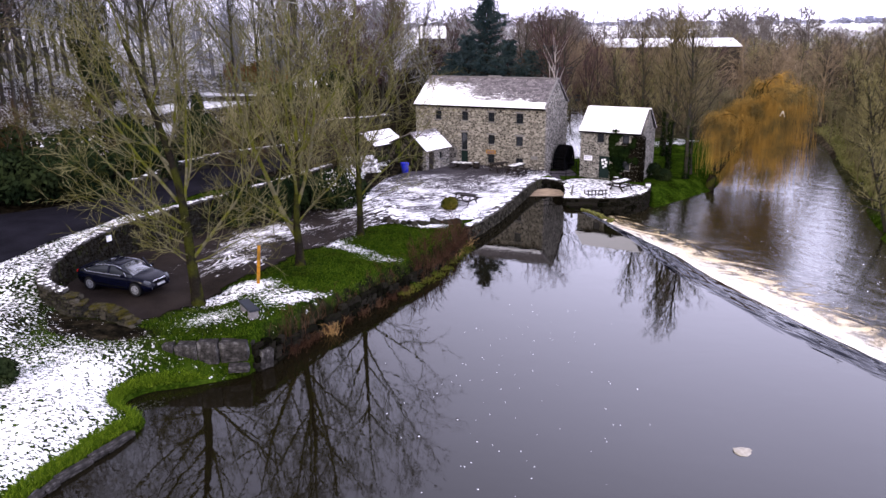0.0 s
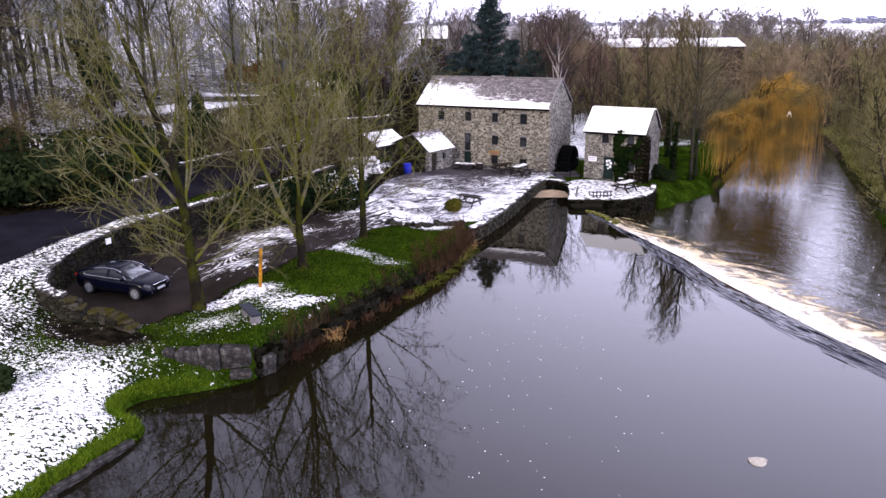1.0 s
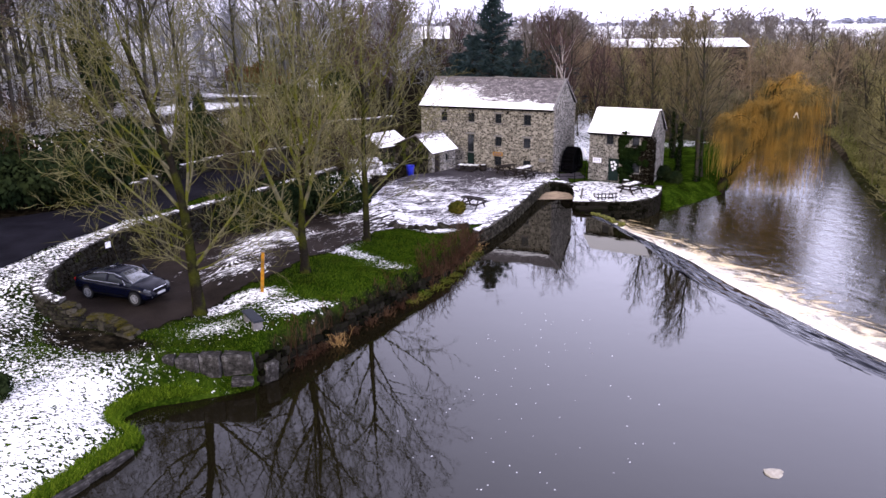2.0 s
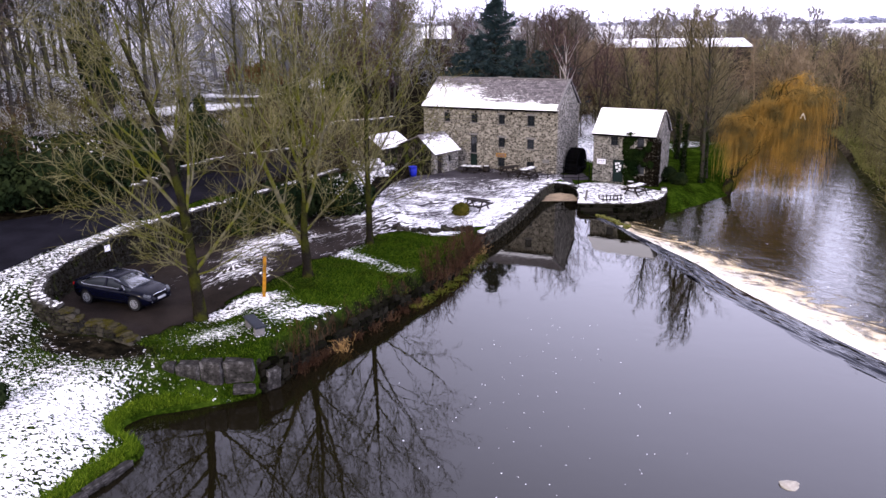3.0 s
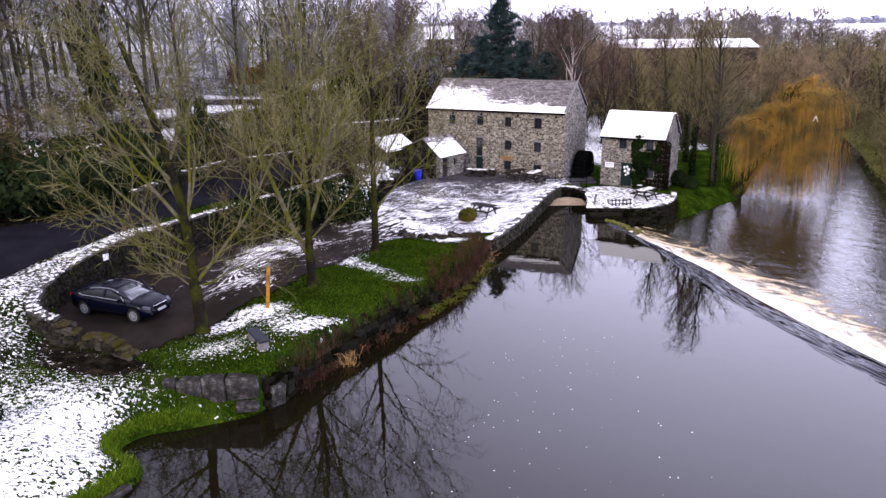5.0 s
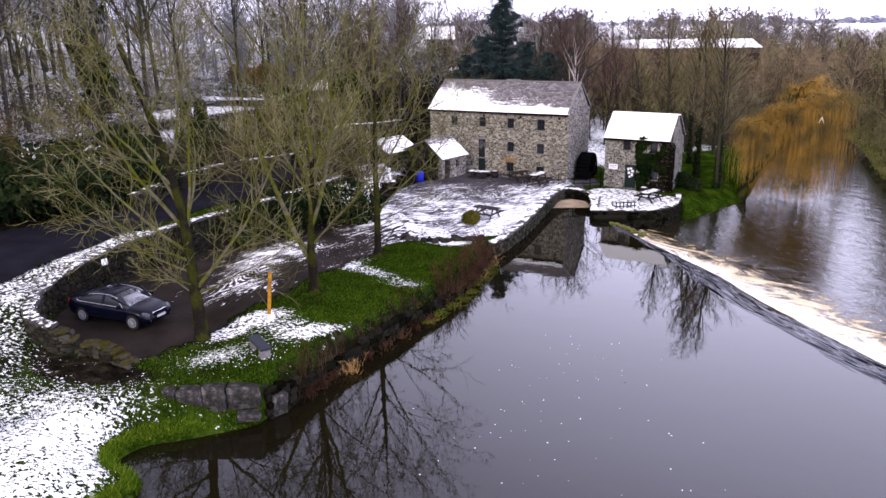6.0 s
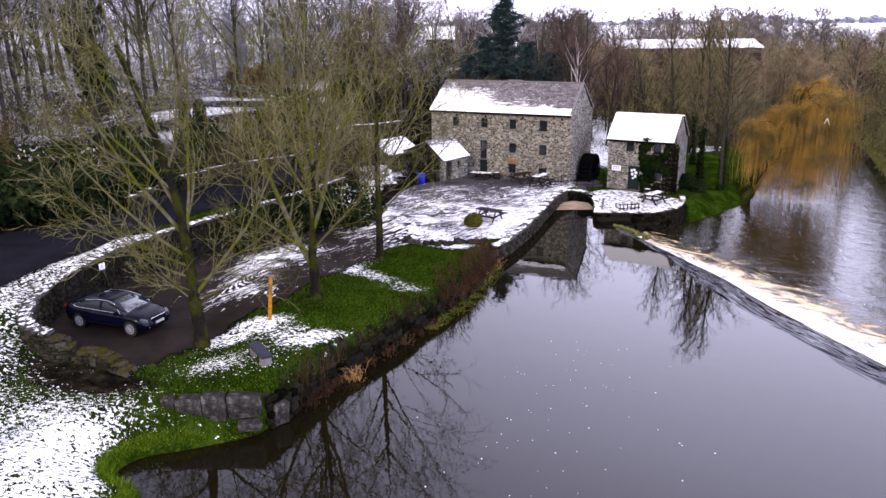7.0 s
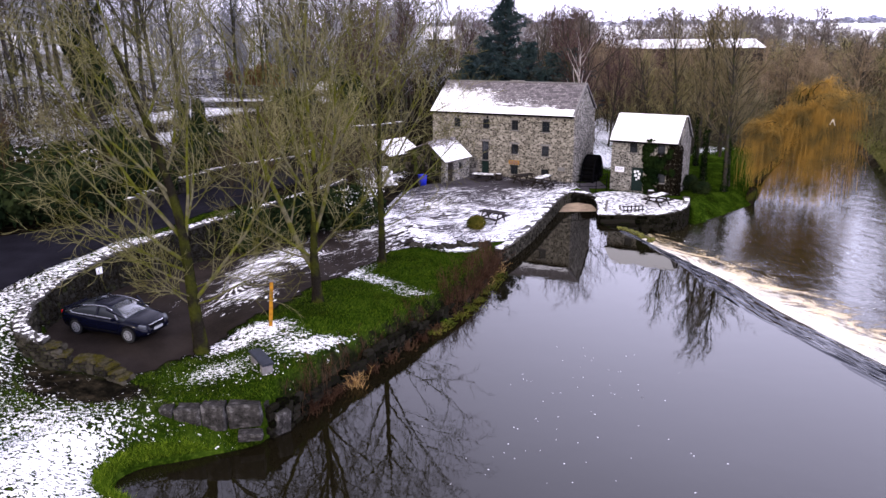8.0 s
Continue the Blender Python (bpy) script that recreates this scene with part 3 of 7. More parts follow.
SNOW_SPOTS = [(-14.4, 28.7, 2.0, 0.8, -8, -0.25), (-13.0, 26.3, 1.9, 1.4, 10, 0.12), (-12.8, 27.4, 2.4, 1.2, 15, 0.12), (-10.2, 29.4, 1.8, 0.7, 20, 0.12), (-21.6, 34.5, 1.6, 3.2, 0, 0.6), (-20.0, 39.5, 1.2, 3.0, -25, 0.5), (-17, 20, 5.5, 5.0, 0, 0.85), (-13.7, 21.8, 1.5, 3.0, 10, 0.55), (-13.4, 26.4, 1.6, 1.4, 0, 0.22), (-15.6, 27.2, 2.4, 1.4, 20, 0.12), (-17.8, 26.6, 3.5, 3.0, 20, 0.28), (-14.0, 23.8, 2.3, 1.9, 20, 0.62), (-12.7, 23.6, 0.9, 1.3, 20, 0.6), (-12.9, 25.6, 0.9, 0.9, 0, 0.4), (-20.2, 31, 2.6, 3.2, 0, 0.6), (-19.2, 35.5, 0.9, 3.5, 0, 0.95), (-18.4, 39.5, 0.8, 3.0, -20, 0.9),
              (-15.9, 43.0, 0.5, 3.5, -35, 0.9), (-10.3, 32.7, 1.3, 0.75, 50, 0.85), (-9.2, 33.4, 1.5, 0.8, 35, 0.9), (-7.4, 32.1, 1.9, 1.25, -15, 0.72), (-5.8, 32.8, 1.5, 0.7, 40, 0.7), (-9.9, 30.2, 1.4, 0.8, 30, 0.5),
              (-5.2, 40.6, 2.6, 0.7, -28, 0.58), (-6.2, 41.9, 1.8, 0.6, 55, 0.42), (-3.2, 38.8, 1.4, 0.6, -10, 0.5), (-1.3, 47.0, 1.9, 0.7, -5, 1.0), (-29, 56.3, 4.5, 3, 10, 0.95), (-21.7, 64.3, 4.5, 2.5, 10, 0.95),
              (-52, 92, 14, 12, 0, 0.75), (-23.5, 72, 5.0, 3.0, 12, 1.3), (-22.5, 86, 6, 3.6, 8, 1.3), (-19, 96, 5, 4, 0, 1.1), (-17.5, 110, 5, 6, 0, 1.1), (-7, 66, 1.6, 4, -20, 0.9), (14, 76, 2.5, 3, 0, 0.95), (17, 93, 5, 9, 0, 1.0), (14, 80, 3, 5, 0, 0.65), (25, 82, 4, 1.5, 30, 0.7), (41, 70, 2.2, 16, -25, 0.3)]


PARK_EDGE = [(-13.1, 29.6), (-12.2, 30.8), (-11.55, 31.8), (-11.1, 32.7), (-10.5, 33.7), (-9.75, 35.0), (-8.9, 35.9), (-8.3, 37.5), (-7.55, 39.6), (-6.6, 41.1), (-5.3, 43.8), (-4.6, 45.2), (-2.5, 47.4)]
edge_rng = random.Random(4)
PARK_EDGE = [(x + edge_rng.uniform(-0.2, 0.2), y + edge_rng.uniform(-0.2, 0.2)) for x, y in rounded(PARK_EDGE, 6)]


def sheet_axis(dense_lo, dense_hi, step, far):
    mid = list(np.arange(dense_lo, dense_hi + 0.01, step))
    lo, hi, s = [dense_lo], [dense_hi], step
    while hi[-1] < far:
        s *= 1.16
        hi.append(hi[-1] + s)
        lo.append(lo[-1] - s)
    return np.array(lo[:0:-1] + mid + hi[1:])


gx, gy = sheet_axis(-24, 28, 0.32, 4200), sheet_axis(16, 70, 0.32, 4200)
GX, GY = np.meshgrid(gx, gy)
GZ = ground_z(GX, GY)
noise_z = np.array([noise.noise((a * 0.7, b * 0.7, 0)) for a, b in zip(GX.ravel(), GY.ravel())]).reshape(GX.shape)
GZ = GZ + 0.05 * noise_z * np.clip(side_of(LOWER, GX, GY) * 0.5 + 0.5, 0.25, 1)
idx = np.arange(GX.size).reshape(GX.shape)
quads = np.stack([idx[:-1, :-1], idx[:-1, 1:], idx[1:, 1:], idx[1:, :-1]], -1).reshape(-1, 4)
ground_me = mesh_of("ground", np.stack([GX, GY, GZ], -1).reshape(-1, 3).tolist(), quads.tolist(), GRASS, True)
GR = np.hypot(GX, GY - 40)
snow_share = patches(GX, GY, SNOW_SPOTS) + 0.16 * ((GX < -8.5) & (GY < 33))
snow_share = np.where(GR > 110, 1.1 * np.clip(4 * (np.sin(GX * 0.19 + 1.0) * np.cos(GY * 0.1 + 0.03 * GX) - 0.55), 0, 1) * (GX < 12), snow_share)
hillside = np.clip((-GX - 16) / 8, 0, 1) * np.clip((GY - 48) / 6, 0, 1) * (GR < 140)
snow_share = np.maximum(snow_share, hillside * (0.26 + 0.26 * np.clip((-GX - 24) / 14, 0, 1)))
snow_share = np.where(GY < 44, np.minimum(snow_share, np.where((GX < -14.5) & (GY > 26.5), 0.62, 0.97)), snow_share)
bank_gap = side_of(CHANNEL, GX, GY)
snow_share = np.where((GY < 27) & (GX < -9), snow_share * np.clip((bank_gap - 0.3) / 0.45, 0, 1), snow_share)
snow_share = np.where((GR > 110) & (GX < -10), np.maximum(snow_share, np.where(GX < -38, 0.9, 0.62)), snow_share)
snow_share = np.where((GX > -8.5) & (GX < 3) & (GY < 46), snow_share * np.clip((side_of(CHANNEL, GX, GY) - 0.55) / 0.4, 0, 1), snow_share)
snow_share = np.where(GR > 270, 1.0, snow_share)
wood_share = np.clip((GY - 44 + 0.9 * np.clip(-GX - 14, -40, 12)) / 4, 0, 1) * (GX < 12) + ((GX > 34) & (GY > 40)) * 0.6 + (GY > np.where((GX > 15) & (GX < 34), 92, 80)) * 1.0
near_tar = np.clip(1 - np.abs(side_of(PARK_EDGE + [(-3.4, 51), (-8, 50), (-14, 40), (-14.5, 31)], GX, GY) - 0.1) / 0.7, 0, 1)
wood_share = np.maximum(wood_share, near_tar * ((GX < -4.5) & (GY < 46) & (GX > -13)) * 0.8)
# earth by trees and road; at the wall end it paints the wall's shade
wood_share = np.maximum(wood_share, np.clip(patches(GX, GY, [(-11.2, 32.0, 1.3, 1.0, 40, 0.8), (-7.4, 36.3, 1.0, 0.9, 0, 0.75), (-5.0, 43.1, 0.9, 0.8, 0, 0.7), (-12.6, 28.6, 1.3, 0.7, -20, 0.8), *DARK_GROUND, (-18.5, 28.0, 3.4, 2.6, 20, 0.7), (-14.0, 27.6, 2.0, 1.2, 10, 0.45), (-20.5, 34.0, 1.8, 5.0, 0, 0.8), (-6.6, 38.6, 1.6, 0.8, 50, 0.5)]), 0, 1))
wood_share = np.maximum(wood_share, ((side_of(CHANNEL, GX, GY) < 0.62) & (GX < 3) & (GX > -7.6) & (GY > 29) & (GY < 48)) * 0.9)
ground_me.attributes.new("snow", "FLOAT", "POINT").data.foreach_set("value", np.clip(snow_share, 0, 1).astype(np.float32).ravel())
# scrub rises with distance to paint haze; nearer it is brown bank ground
ground_me.attributes.new("scrub", "FLOAT", "POINT").data.foreach_set("value", np.maximum(np.clip((GR - 130) / 120, 0, 1), 0.8 * ((GX > 24) & (GY > 84)) + 0.35 * ((GX > 33) & (GY > 45))).astype(np.float32).ravel())
ground_me.attributes.new("wood", "FLOAT", "POINT").data.foreach_set("value", np.clip(wood_share, 0, 1).astype(np.float32).ravel())
tagged(new("ground", ground_me), "grass lawns and river banks with thin melting snow", "ground", kind="structure")


def laid_sheet(name, outline, lift, material, snow, label, category, step=0.5, kind="structure", level=None):
    """A sheet that follows the land inside an outline."""
    bm = bmesh.new()
    bm.faces.new([bm.verts.new((x, y, 0)) for x, y in outline])
    xs, ys = [p[0] for p in outline], [p[1] for p in outline]
    for a, lo, hi in ((0, min(xs), max(xs)), (1, min(ys), max(ys))):
        for v in np.arange(lo + step, hi, step):
            co, no = ((v, 0, 0), (1, 0, 0)) if a == 0 else ((0, v, 0), (0, 1, 0))
            bmesh.ops.bisect_plane(bm, geom=bm.verts[:] + bm.edges[:] + bm.faces[:], plane_co=co, plane_no=no)
    x, y = np.array([v.co.x for v in bm.verts]), np.array([v.co.y for v in bm.verts])
    z = (land(x, y) if level is None else level(x, y)) + lift
    for v, h in zip(bm.verts, z):
        v.co.z = h
    bmesh.ops.recalc_face_normals(bm, faces=bm.faces)
    ob = part(name, bm, material)
    ob.data.polygons.foreach_set("use_smooth", [True] * len(ob.data.polygons))
    if ob.data.polygons and ob.data.polygons[0].normal.z < 0:
        ob.data.flip_normals()
    ob.data.attributes.new("snow", "FLOAT", "POINT").data.foreach_set("value", np.clip(snow(x, y), 0, 1).astype(np.float32))
    return tagged(ob, label, category, kind=kind)


park_outline = PARK_EDGE + [(-3.4, 51), (-5, 54.5), (-6.2, 56)] + [(x + 0.1, y - 0.15) for x, y in WALL_LINE[::-1][2:]]
laid_sheet("pavement_car_park", park_outline, 0.06, TARMAC,
           lambda x, y: 0.36 * np.clip((x + 0.6 * (y - 47) + 8) / 6, 0, 1) + 0.44 * np.clip((y - 33.5) / 8, 0, 1) * np.clip((x + 15.5) / 4, 0, 1) + 0.62 * patches(x, y, [(-16.5, 31.6, 1.7, 0.6, 20, 0.75), (-11.5, 42, 4.5, 2.0, 55, 0.5), (-12.0, 36.6, 3.6, 2.4, 30, 0.8)]),
           "wet dark tarmac car park streaked with tyre-marked snow", "car park")
yard_outline = [(-2.5, 47.4), (-0.6, 48.2), (1.0, 48.7), (2.1, 49.0), (3.75, 52.8), (5.35, 57.1), (6.75, 60.9), (7.9, 63.2), (9.0, 64.4), (10.15, 64.0), (10.15, 65.7), (11.9, 66.5), (11.6, 68.5), (9.6, 66.6), (0.6, 70.1), (-1.6, 66.4), (-5.0, 62), (-6.0, 56.2), (-5, 54.5), (-3.4, 51)]
laid_sheet("pavement_yard", yard_outline, 0.065, GRAVEL, lambda x, y: 0.7 - 0.14 * np.clip((y - 57) / 5, 0, 1) + 0.2 * np.clip((x - 0.15 * y + 8) / 6, 0, 1) - 0.2 * np.clip((y - 63.0) / 2, 0, 1) - 0.8 * np.clip(x - 9, 0, 1),
           "gravel mill yard under thin snow with curling tyre tracks", "yard")
road_outline = rounded([(-20.8, 33.0), (-20.2, 36.0), (-19.2, 39.2), (-17.6, 42.4), (-15.2, 46.3), (-12.6, 50.4), (-10.4, 55.0), (-9.0, 60.0)], 3) + rounded([(-13.5, 60.0), (-15.6, 55.5), (-18.0, 51.0), (-21.0, 47.0), (-24.5, 43.0), (-32, 40.0), (-60, 37.0)], 3) + rounded([(-60, 28.5), (-34, 31.5), (-24.5, 31.6)], 3)
laid_sheet("road", road_outline, 0.05, ROADTOP, lambda x, y: 0.12 + 0 * x, "wet tarmac lane above the curved wall, darkened for woodland shade", "road")

# ---- water ----
pool_outline = [(x - 0.6, y + 0.1) for x, y in BANK] + RACE[:1] + [(3.0, 51), (5.0, 58), (6.6, 62.4), (9.0, 63.0), (10.4, 61), (9.6, 57.0), (9.6, 55.6)] + CREST_LINE + [(30, 0), (34, -40), (60, -112), (-55, -112), (-25, -20), (-19, 0)]
flat = bmesh.new()
flat.faces.new([flat.verts.new((x, y, 0)) for x, y in pool_outline])
bmesh.ops.triangulate(flat, faces=flat.faces)
if sum(f.normal.z * f.calc_area() for f in flat.faces) < 0:
    bmesh.ops.reverse_faces(flat, faces=flat.faces)
tagged(part("water_pool", flat, WATER), "still lavender-grey mill pool mirroring trees and mill", "river", kind="structure")

DOWN = -0.85
toe_p, toe_s = along(TOE_LINE)
crest_p, crest_s = along(CREST_LINE)


mixed = lambda k: [tuple(np.array(a) * (1 - k) + np.array(b) * k) for a, b in zip(CREST_LINE, TOE_LINE)]
# the sheet over the crest: fine rows with standing ripples along the fall
ca, cb = np.array(rounded(CREST_LINE, 5)), np.array(rounded(TOE_LINE, 5))
rows_k = np.linspace(-0.2, 1.12, 72)
along_s = along(ca)[1]
weir_v = []
for k in rows_k:
    q = ca * (1 - k) + cb * k
    fall = float(np.interp(k, [-0.2, -0.08, 0.05, 0.2, 0.5, 0.8, 1.0, 1.12], [-0.04, 0.0, 0.0, -0.03, -0.16, -0.42, -0.78, -0.97]))
    for i, (x, y) in enumerate(q):
        bend = k + 0.09 * noise.noise((x * 0.35, y * 0.35, 9.0))
        rip = noise.noise((along_s[i] * 0.55, bend * 11.0, 3.0)) + 0.7 * noise.noise((along_s[i] * 0.9, bend * 21.0, 7.0))
        ragged = 0.12 * noise.noise((along_s[i] * 0.4, 0.0, 5.0))
        weir_v.append((x, y, fall + 0.1 * rip * math.sin(min(1, max(0, k + 0.06 + ragged)) * math.pi) ** 0.8))
n = len(ca)
weir_f = [(r * n + i, r * n + i + 1, (r + 1) * n + i + 1, (r + 1) * n + i) for r in range(len(rows_k) - 1) for i in range(n - 1)]
weir_me = mesh_of("water_weir", weir_v, weir_f, CREST, True)
if sum(p.normal.z for p in weir_me.polygons) < 0:
    weir_me.flip_normals()
tagged(new("water_weir", weir_me), "dark rippled water sliding over the long stone weir", "weir", kind="structure")

rx, ry = np.meshgrid(np.concatenate([np.arange(9, 40, 0.5), np.arange(40, 135, 3)]), np.concatenate([np.arange(14, 80, 0.5), np.arange(80, 215, 3)]))
away = np.full(rx.shape, 1e9)
for (ax, ay), (bx, by) in zip(TOE_LINE, TOE_LINE[1:]):
    t = np.clip(((rx - ax) * (bx - ax) + (ry - ay) * (by - ay)) / ((bx - ax) ** 2 + (by - ay) ** 2), 0, 1)
    away = np.minimum(away, np.hypot(ax + t * (bx - ax) - rx, ay + t * (by - ay) - ry))
behind_crest = side_of(mixed(0.9) + [(29, -10), (-40, -10), (-40, 60), (9, 58)], rx, ry) < 0
keep = ~behind_crest & (side_of(CHANNEL, rx, ry) < 2.5) & ~((ry > 63) & (rx < 18)) & ~((rx < 11) & (ry > 54.5))
foam = np.clip(1.05 - away / np.interp(ry, [18, 28, 36, 42, 46, 50, 55], [6.5, 6.8, 7.2, 8.5, 6.0, 6.5, 5.0]), 0, 1.05) + 0.12 * np.clip(1 - away / 14, 0, 1)
rz = DOWN + 0.05 * np.exp(-((away - 1.5) / 1.2) ** 2) + 0.02 * np.sin(rx * 2.1 + ry) * np.exp(-away / 6)
ridx = np.arange(rx.size).reshape(rx.shape)
rq = np.stack([ridx[:-1, :-1], ridx[:-1, 1:], ridx[1:, 1:], ridx[1:, :-1]], -1)
ok = keep[:-1, :-1] | keep[:-1, 1:] | keep[1:, 1:] | keep[1:, :-1]
river_me = mesh_of("water_river", np.stack([rx, ry, rz], -1).reshape(-1, 3).tolist(), rq[ok].reshape(-1, 4).tolist(), RIVER, True)
river_me.attributes.new("foam", "FLOAT", "POINT").data.foreach_set("value", foam.astype(np.float32).ravel())
tagged(new("water_river", river_me), "rippling river below the weir with cream foam", "river", kind="structure")

# ---- stones for walls and quays ----
def rough_stone(seed, squash=0.24, worn=0.17):
    rng = random.Random(seed)
    bm = bmesh.new()
    bmesh.ops.create_cube(bm, size=1)
    bmesh.ops.bevel(bm, geom=bm.edges[:], offset=worn, segments=1, affect="EDGES")
    for v in bm.verts:
        v.co += Vector([rng.uniform(-squash, squash) * 0.5 for _ in range(3)])
    me = bpy.data.meshes.new("stone")
    bm.to_mesh(me)
    bm.free()
    me.materials.append(STONE)
    return me


STONES = [rough_stone(s) for s in range(7)]


def copy_with(me, material):
    k = me.copy()
    k.materials.clear()
    k.materials.append(material)
    return k


def at_length(p, s, d):
    i = int(np.clip(np.searchsorted(s, d) - 1, 0, len(s) - 2))
    t = (d - s[i]) / max(1e-6, s[i + 1] - s[i])
    return p[i] * (1 - t) + p[i + 1] * t, math.atan2(*(p[i + 1] - p[i])[1::-1])


def stone_wall(name, line, low, high, thick, course, length, sides, label, category, cap=None, seed=1, limit=300, core=MORTAR, meshes=None, cap_mat=None, cap_len=0.5, cap_over=0.05, part_name="stone", wild=1.0):
    """A wall along a line: a dark core, courses of separate stones on the named sides, and coping stones. low, high: heights by length along."""
    rng = random.Random(seed)
    meshes = meshes or STONES
    p, s = along(line)
    root = tagged(new(name), label, category, kind="structure")
    bm = bmesh.new()
    rings = []
    for i in range(len(p)):
        a, b = p[max(0, i - 1)], p[min(len(p) - 1, i + 1)]
        n = np.array([-(b - a)[1], (b - a)[0]]) / (np.linalg.norm(b - a) + 1e-9)
        lo, hi = low(s[i]), high(s[i]) - (0.06 if cap else 0.4)
        rings.append([bm.verts.new((*(p[i] + n * w * (thick / 2 - 0.07)), z)) for w, z in ((1, lo), (1, hi), (-1, hi), (-1, lo))])
    for a, b in zip(rings, rings[1:]):
        for k in range(4):
            bm.faces.new((a[k], a[(k + 1) % 4], b[(k + 1) % 4], b[k]))
    bm.faces.new(rings[0])
    bm.faces.new(rings[-1][::-1])
    bmesh.ops.recalc_face_normals(bm, faces=bm.faces)
    part("core", bm, core, root)
    slots = []
    for side in sides:
        lo_all = min(low(d) for d in np.linspace(0, s[-1], 30))
        hi_all = max(high(d) for d in np.linspace(0, s[-1], 30))
        z = lo_all
        while z < hi_all:
            h = course * rng.uniform(0.8, 1.25)
            d = rng.uniform(-0.3, 0) * length
            while d < s[-1]:
                w = length * rng.uniform(0.55, 1.5)
                m = min(max(d + w / 2, 0), s[-1])
                if low(m) - h * 0.5 < z + h / 2 < high(m) - 0.03:
                    q, turn = at_length(p, s, m)
                    n = np.array([-math.sin(turn), math.cos(turn)]) * side
                    c = q + n * (thick / 2 - 0.1 + rng.uniform(-0.025, 0.035))
                    slots.append((m, Matrix.Translation((*c, z + h / 2)) @ pose(0, 0, 0, wild * rng.uniform(-9, 9), wild * rng.uniform(-8, 8), math.degrees(turn) + wild * rng.uniform(-7, 7)) @ Matrix.Diagonal((w * 0.97, 0.24, h * rng.uniform(0.85, 1.1), 1)), rng.randrange(len(meshes))))
                d += w
            z += h
    slots.sort(key=lambda k: k[0])
    for m, mat, k in slots[:limit]:
        piece(part_name, meshes[k], root, mat)
    rest = slots[limit:]
    if rest:
        vs, fs, base = [], [], 0
        for m, mat, k in rest:
            vs += [tuple(mat @ v.co) for v in meshes[k].vertices]
            fs += [tuple(base + i for i in f.vertices) for f in meshes[k].polygons]
            base += len(meshes[k].vertices)
        ob = new("stonework", mesh_of("stonework", vs, fs, meshes[0].materials[0]))
        ob.parent = root
        tagged(ob, kind="stuff")
    if cap:
        d = 0
        while d < s[-1]:
            w = min(cap_len * rng.uniform(0.75, 1.3), s[-1] - d + 0.05)
            q, turn = at_length(p, s, min(d + w / 2, s[-1]))
            piece("coping_stone", meshes[rng.randrange(len(meshes))] if not cap_mat else {"thin": THIN_CAPS, "moss": MOSS_CAPS}.get(cap_mat, CAPS)[rng.randrange(len(CAPS))], root,
                  Matrix.Translation((*q, high(min(d + w / 2, s[-1])) + cap / 2 - 0.05)) @ pose(0, 0, 0, rng.uniform(-4, 4), rng.uniform(-3, 3), math.degrees(turn) + rng.uniform(-3, 3)) @ Matrix.Diagonal((w * 1.1, thick + 2 * cap_over, cap, 1)))
            d += w
    return root


_m = Mat("snow_covered_coping", 0.85, 0, 0.25)
_m.world()
_k = _m.step(_m.math("ADD", _m.math("MULTIPLY", _m.up(), 0.6), _m.math("MULTIPLY", _m.noise(5.0, 5, 0.75), 0.9)), 1.03, 1.08)
CAPSNOW = _m.colour(_m.mix(_k, (0.03, 0.028, 0.024), SNOW)).bump(_m.noise(6, 5), 0.4, 0.03).m
CAPS = [copy_with(k, CAPSNOW) for k in STONES[:4]]
_m = Mat("patchy_snow_coping", 0.85, 0, 0.05).world()
_k = _m.step(_m.math("ADD", _m.math("MULTIPLY", _m.up(), 0.5), _m.math("ADD", _m.math("MULTIPLY", _m.noise(1.1, 4, 0.6), 0.9), _m.math("MULTIPLY", _m.noise(6.0, 4, 0.7), 0.3))), 1.04, 1.12)
THINSNOW = _m.colour(_m.mix(_k, _m.ramp(_m.noise(5, 5), (0.3, (0.025, 0.023, 0.02)), (0.7, (0.09, 0.085, 0.07))), SNOW)).bump(_m.noise(6, 5), 0.4, 0.03).m
THIN_CAPS = [copy_with(k, THINSNOW) for k in STONES[:4]]
_m = Mat("mossy_coping", 0.95, 0, 0.0).world()
_g = _m.mix(_m.step(_m.noise(2.6, 5, 0.7), 0.42, 0.58), _m.ramp(_m.noise(9, 5, 0.7), (0.3, (0.012, 0.011, 0.006)), (0.7, (0.06, 0.052, 0.03))), _m.ramp(_m.noise(14, 4, 0.7), (0.3, (0.012, 0.012, 0.003)), (0.7, (0.05, 0.042, 0.009))))
MOSS_CAPS = [copy_with(k, _m.colour(_g).bump(_m.noise(12, 5), 0.6, 0.03).m) for k in STONES[:4]]
_m = Mat("wet_moss", 0.9, 0, 0.05)
MOSS_ROCKS = [copy_with(k, _m.colour(_m.mix(_m.step(_m.noise(4, 5, 0.7), 0.42, 0.58), (0.02, 0.018, 0.01), (0.14, 0.14, 0.03))).bump(_m.noise(9, 5), 0.5, 0.04).m) for k in STONES[:4]]
DARKSTONES = [copy_with(k, DARKSTONE) for k in STONES]

lerp = lambda pts: (lambda d: float(np.interp(d, [a for a, b in pts], [b for a, b in pts])))
wl_p, wl_s = along(WALL_LINE)
stone_wall("wall_car_park", WALL_LINE[11:], lerp([(0, 1.2), (8, 1.3), (40, 1.4)]), lerp([(0, 2.72), (3, 3.0), (6, 3.2), (10, 3.5), (16, 3.62), (40, 4.3)]), 0.5, 0.15, 0.25, (-1, 1),
           "curved rubble stone wall with snow on its coping", "stone wall", 0.13, 3, 300, cap_mat=True, cap_len=0.38, cap_over=0.02)
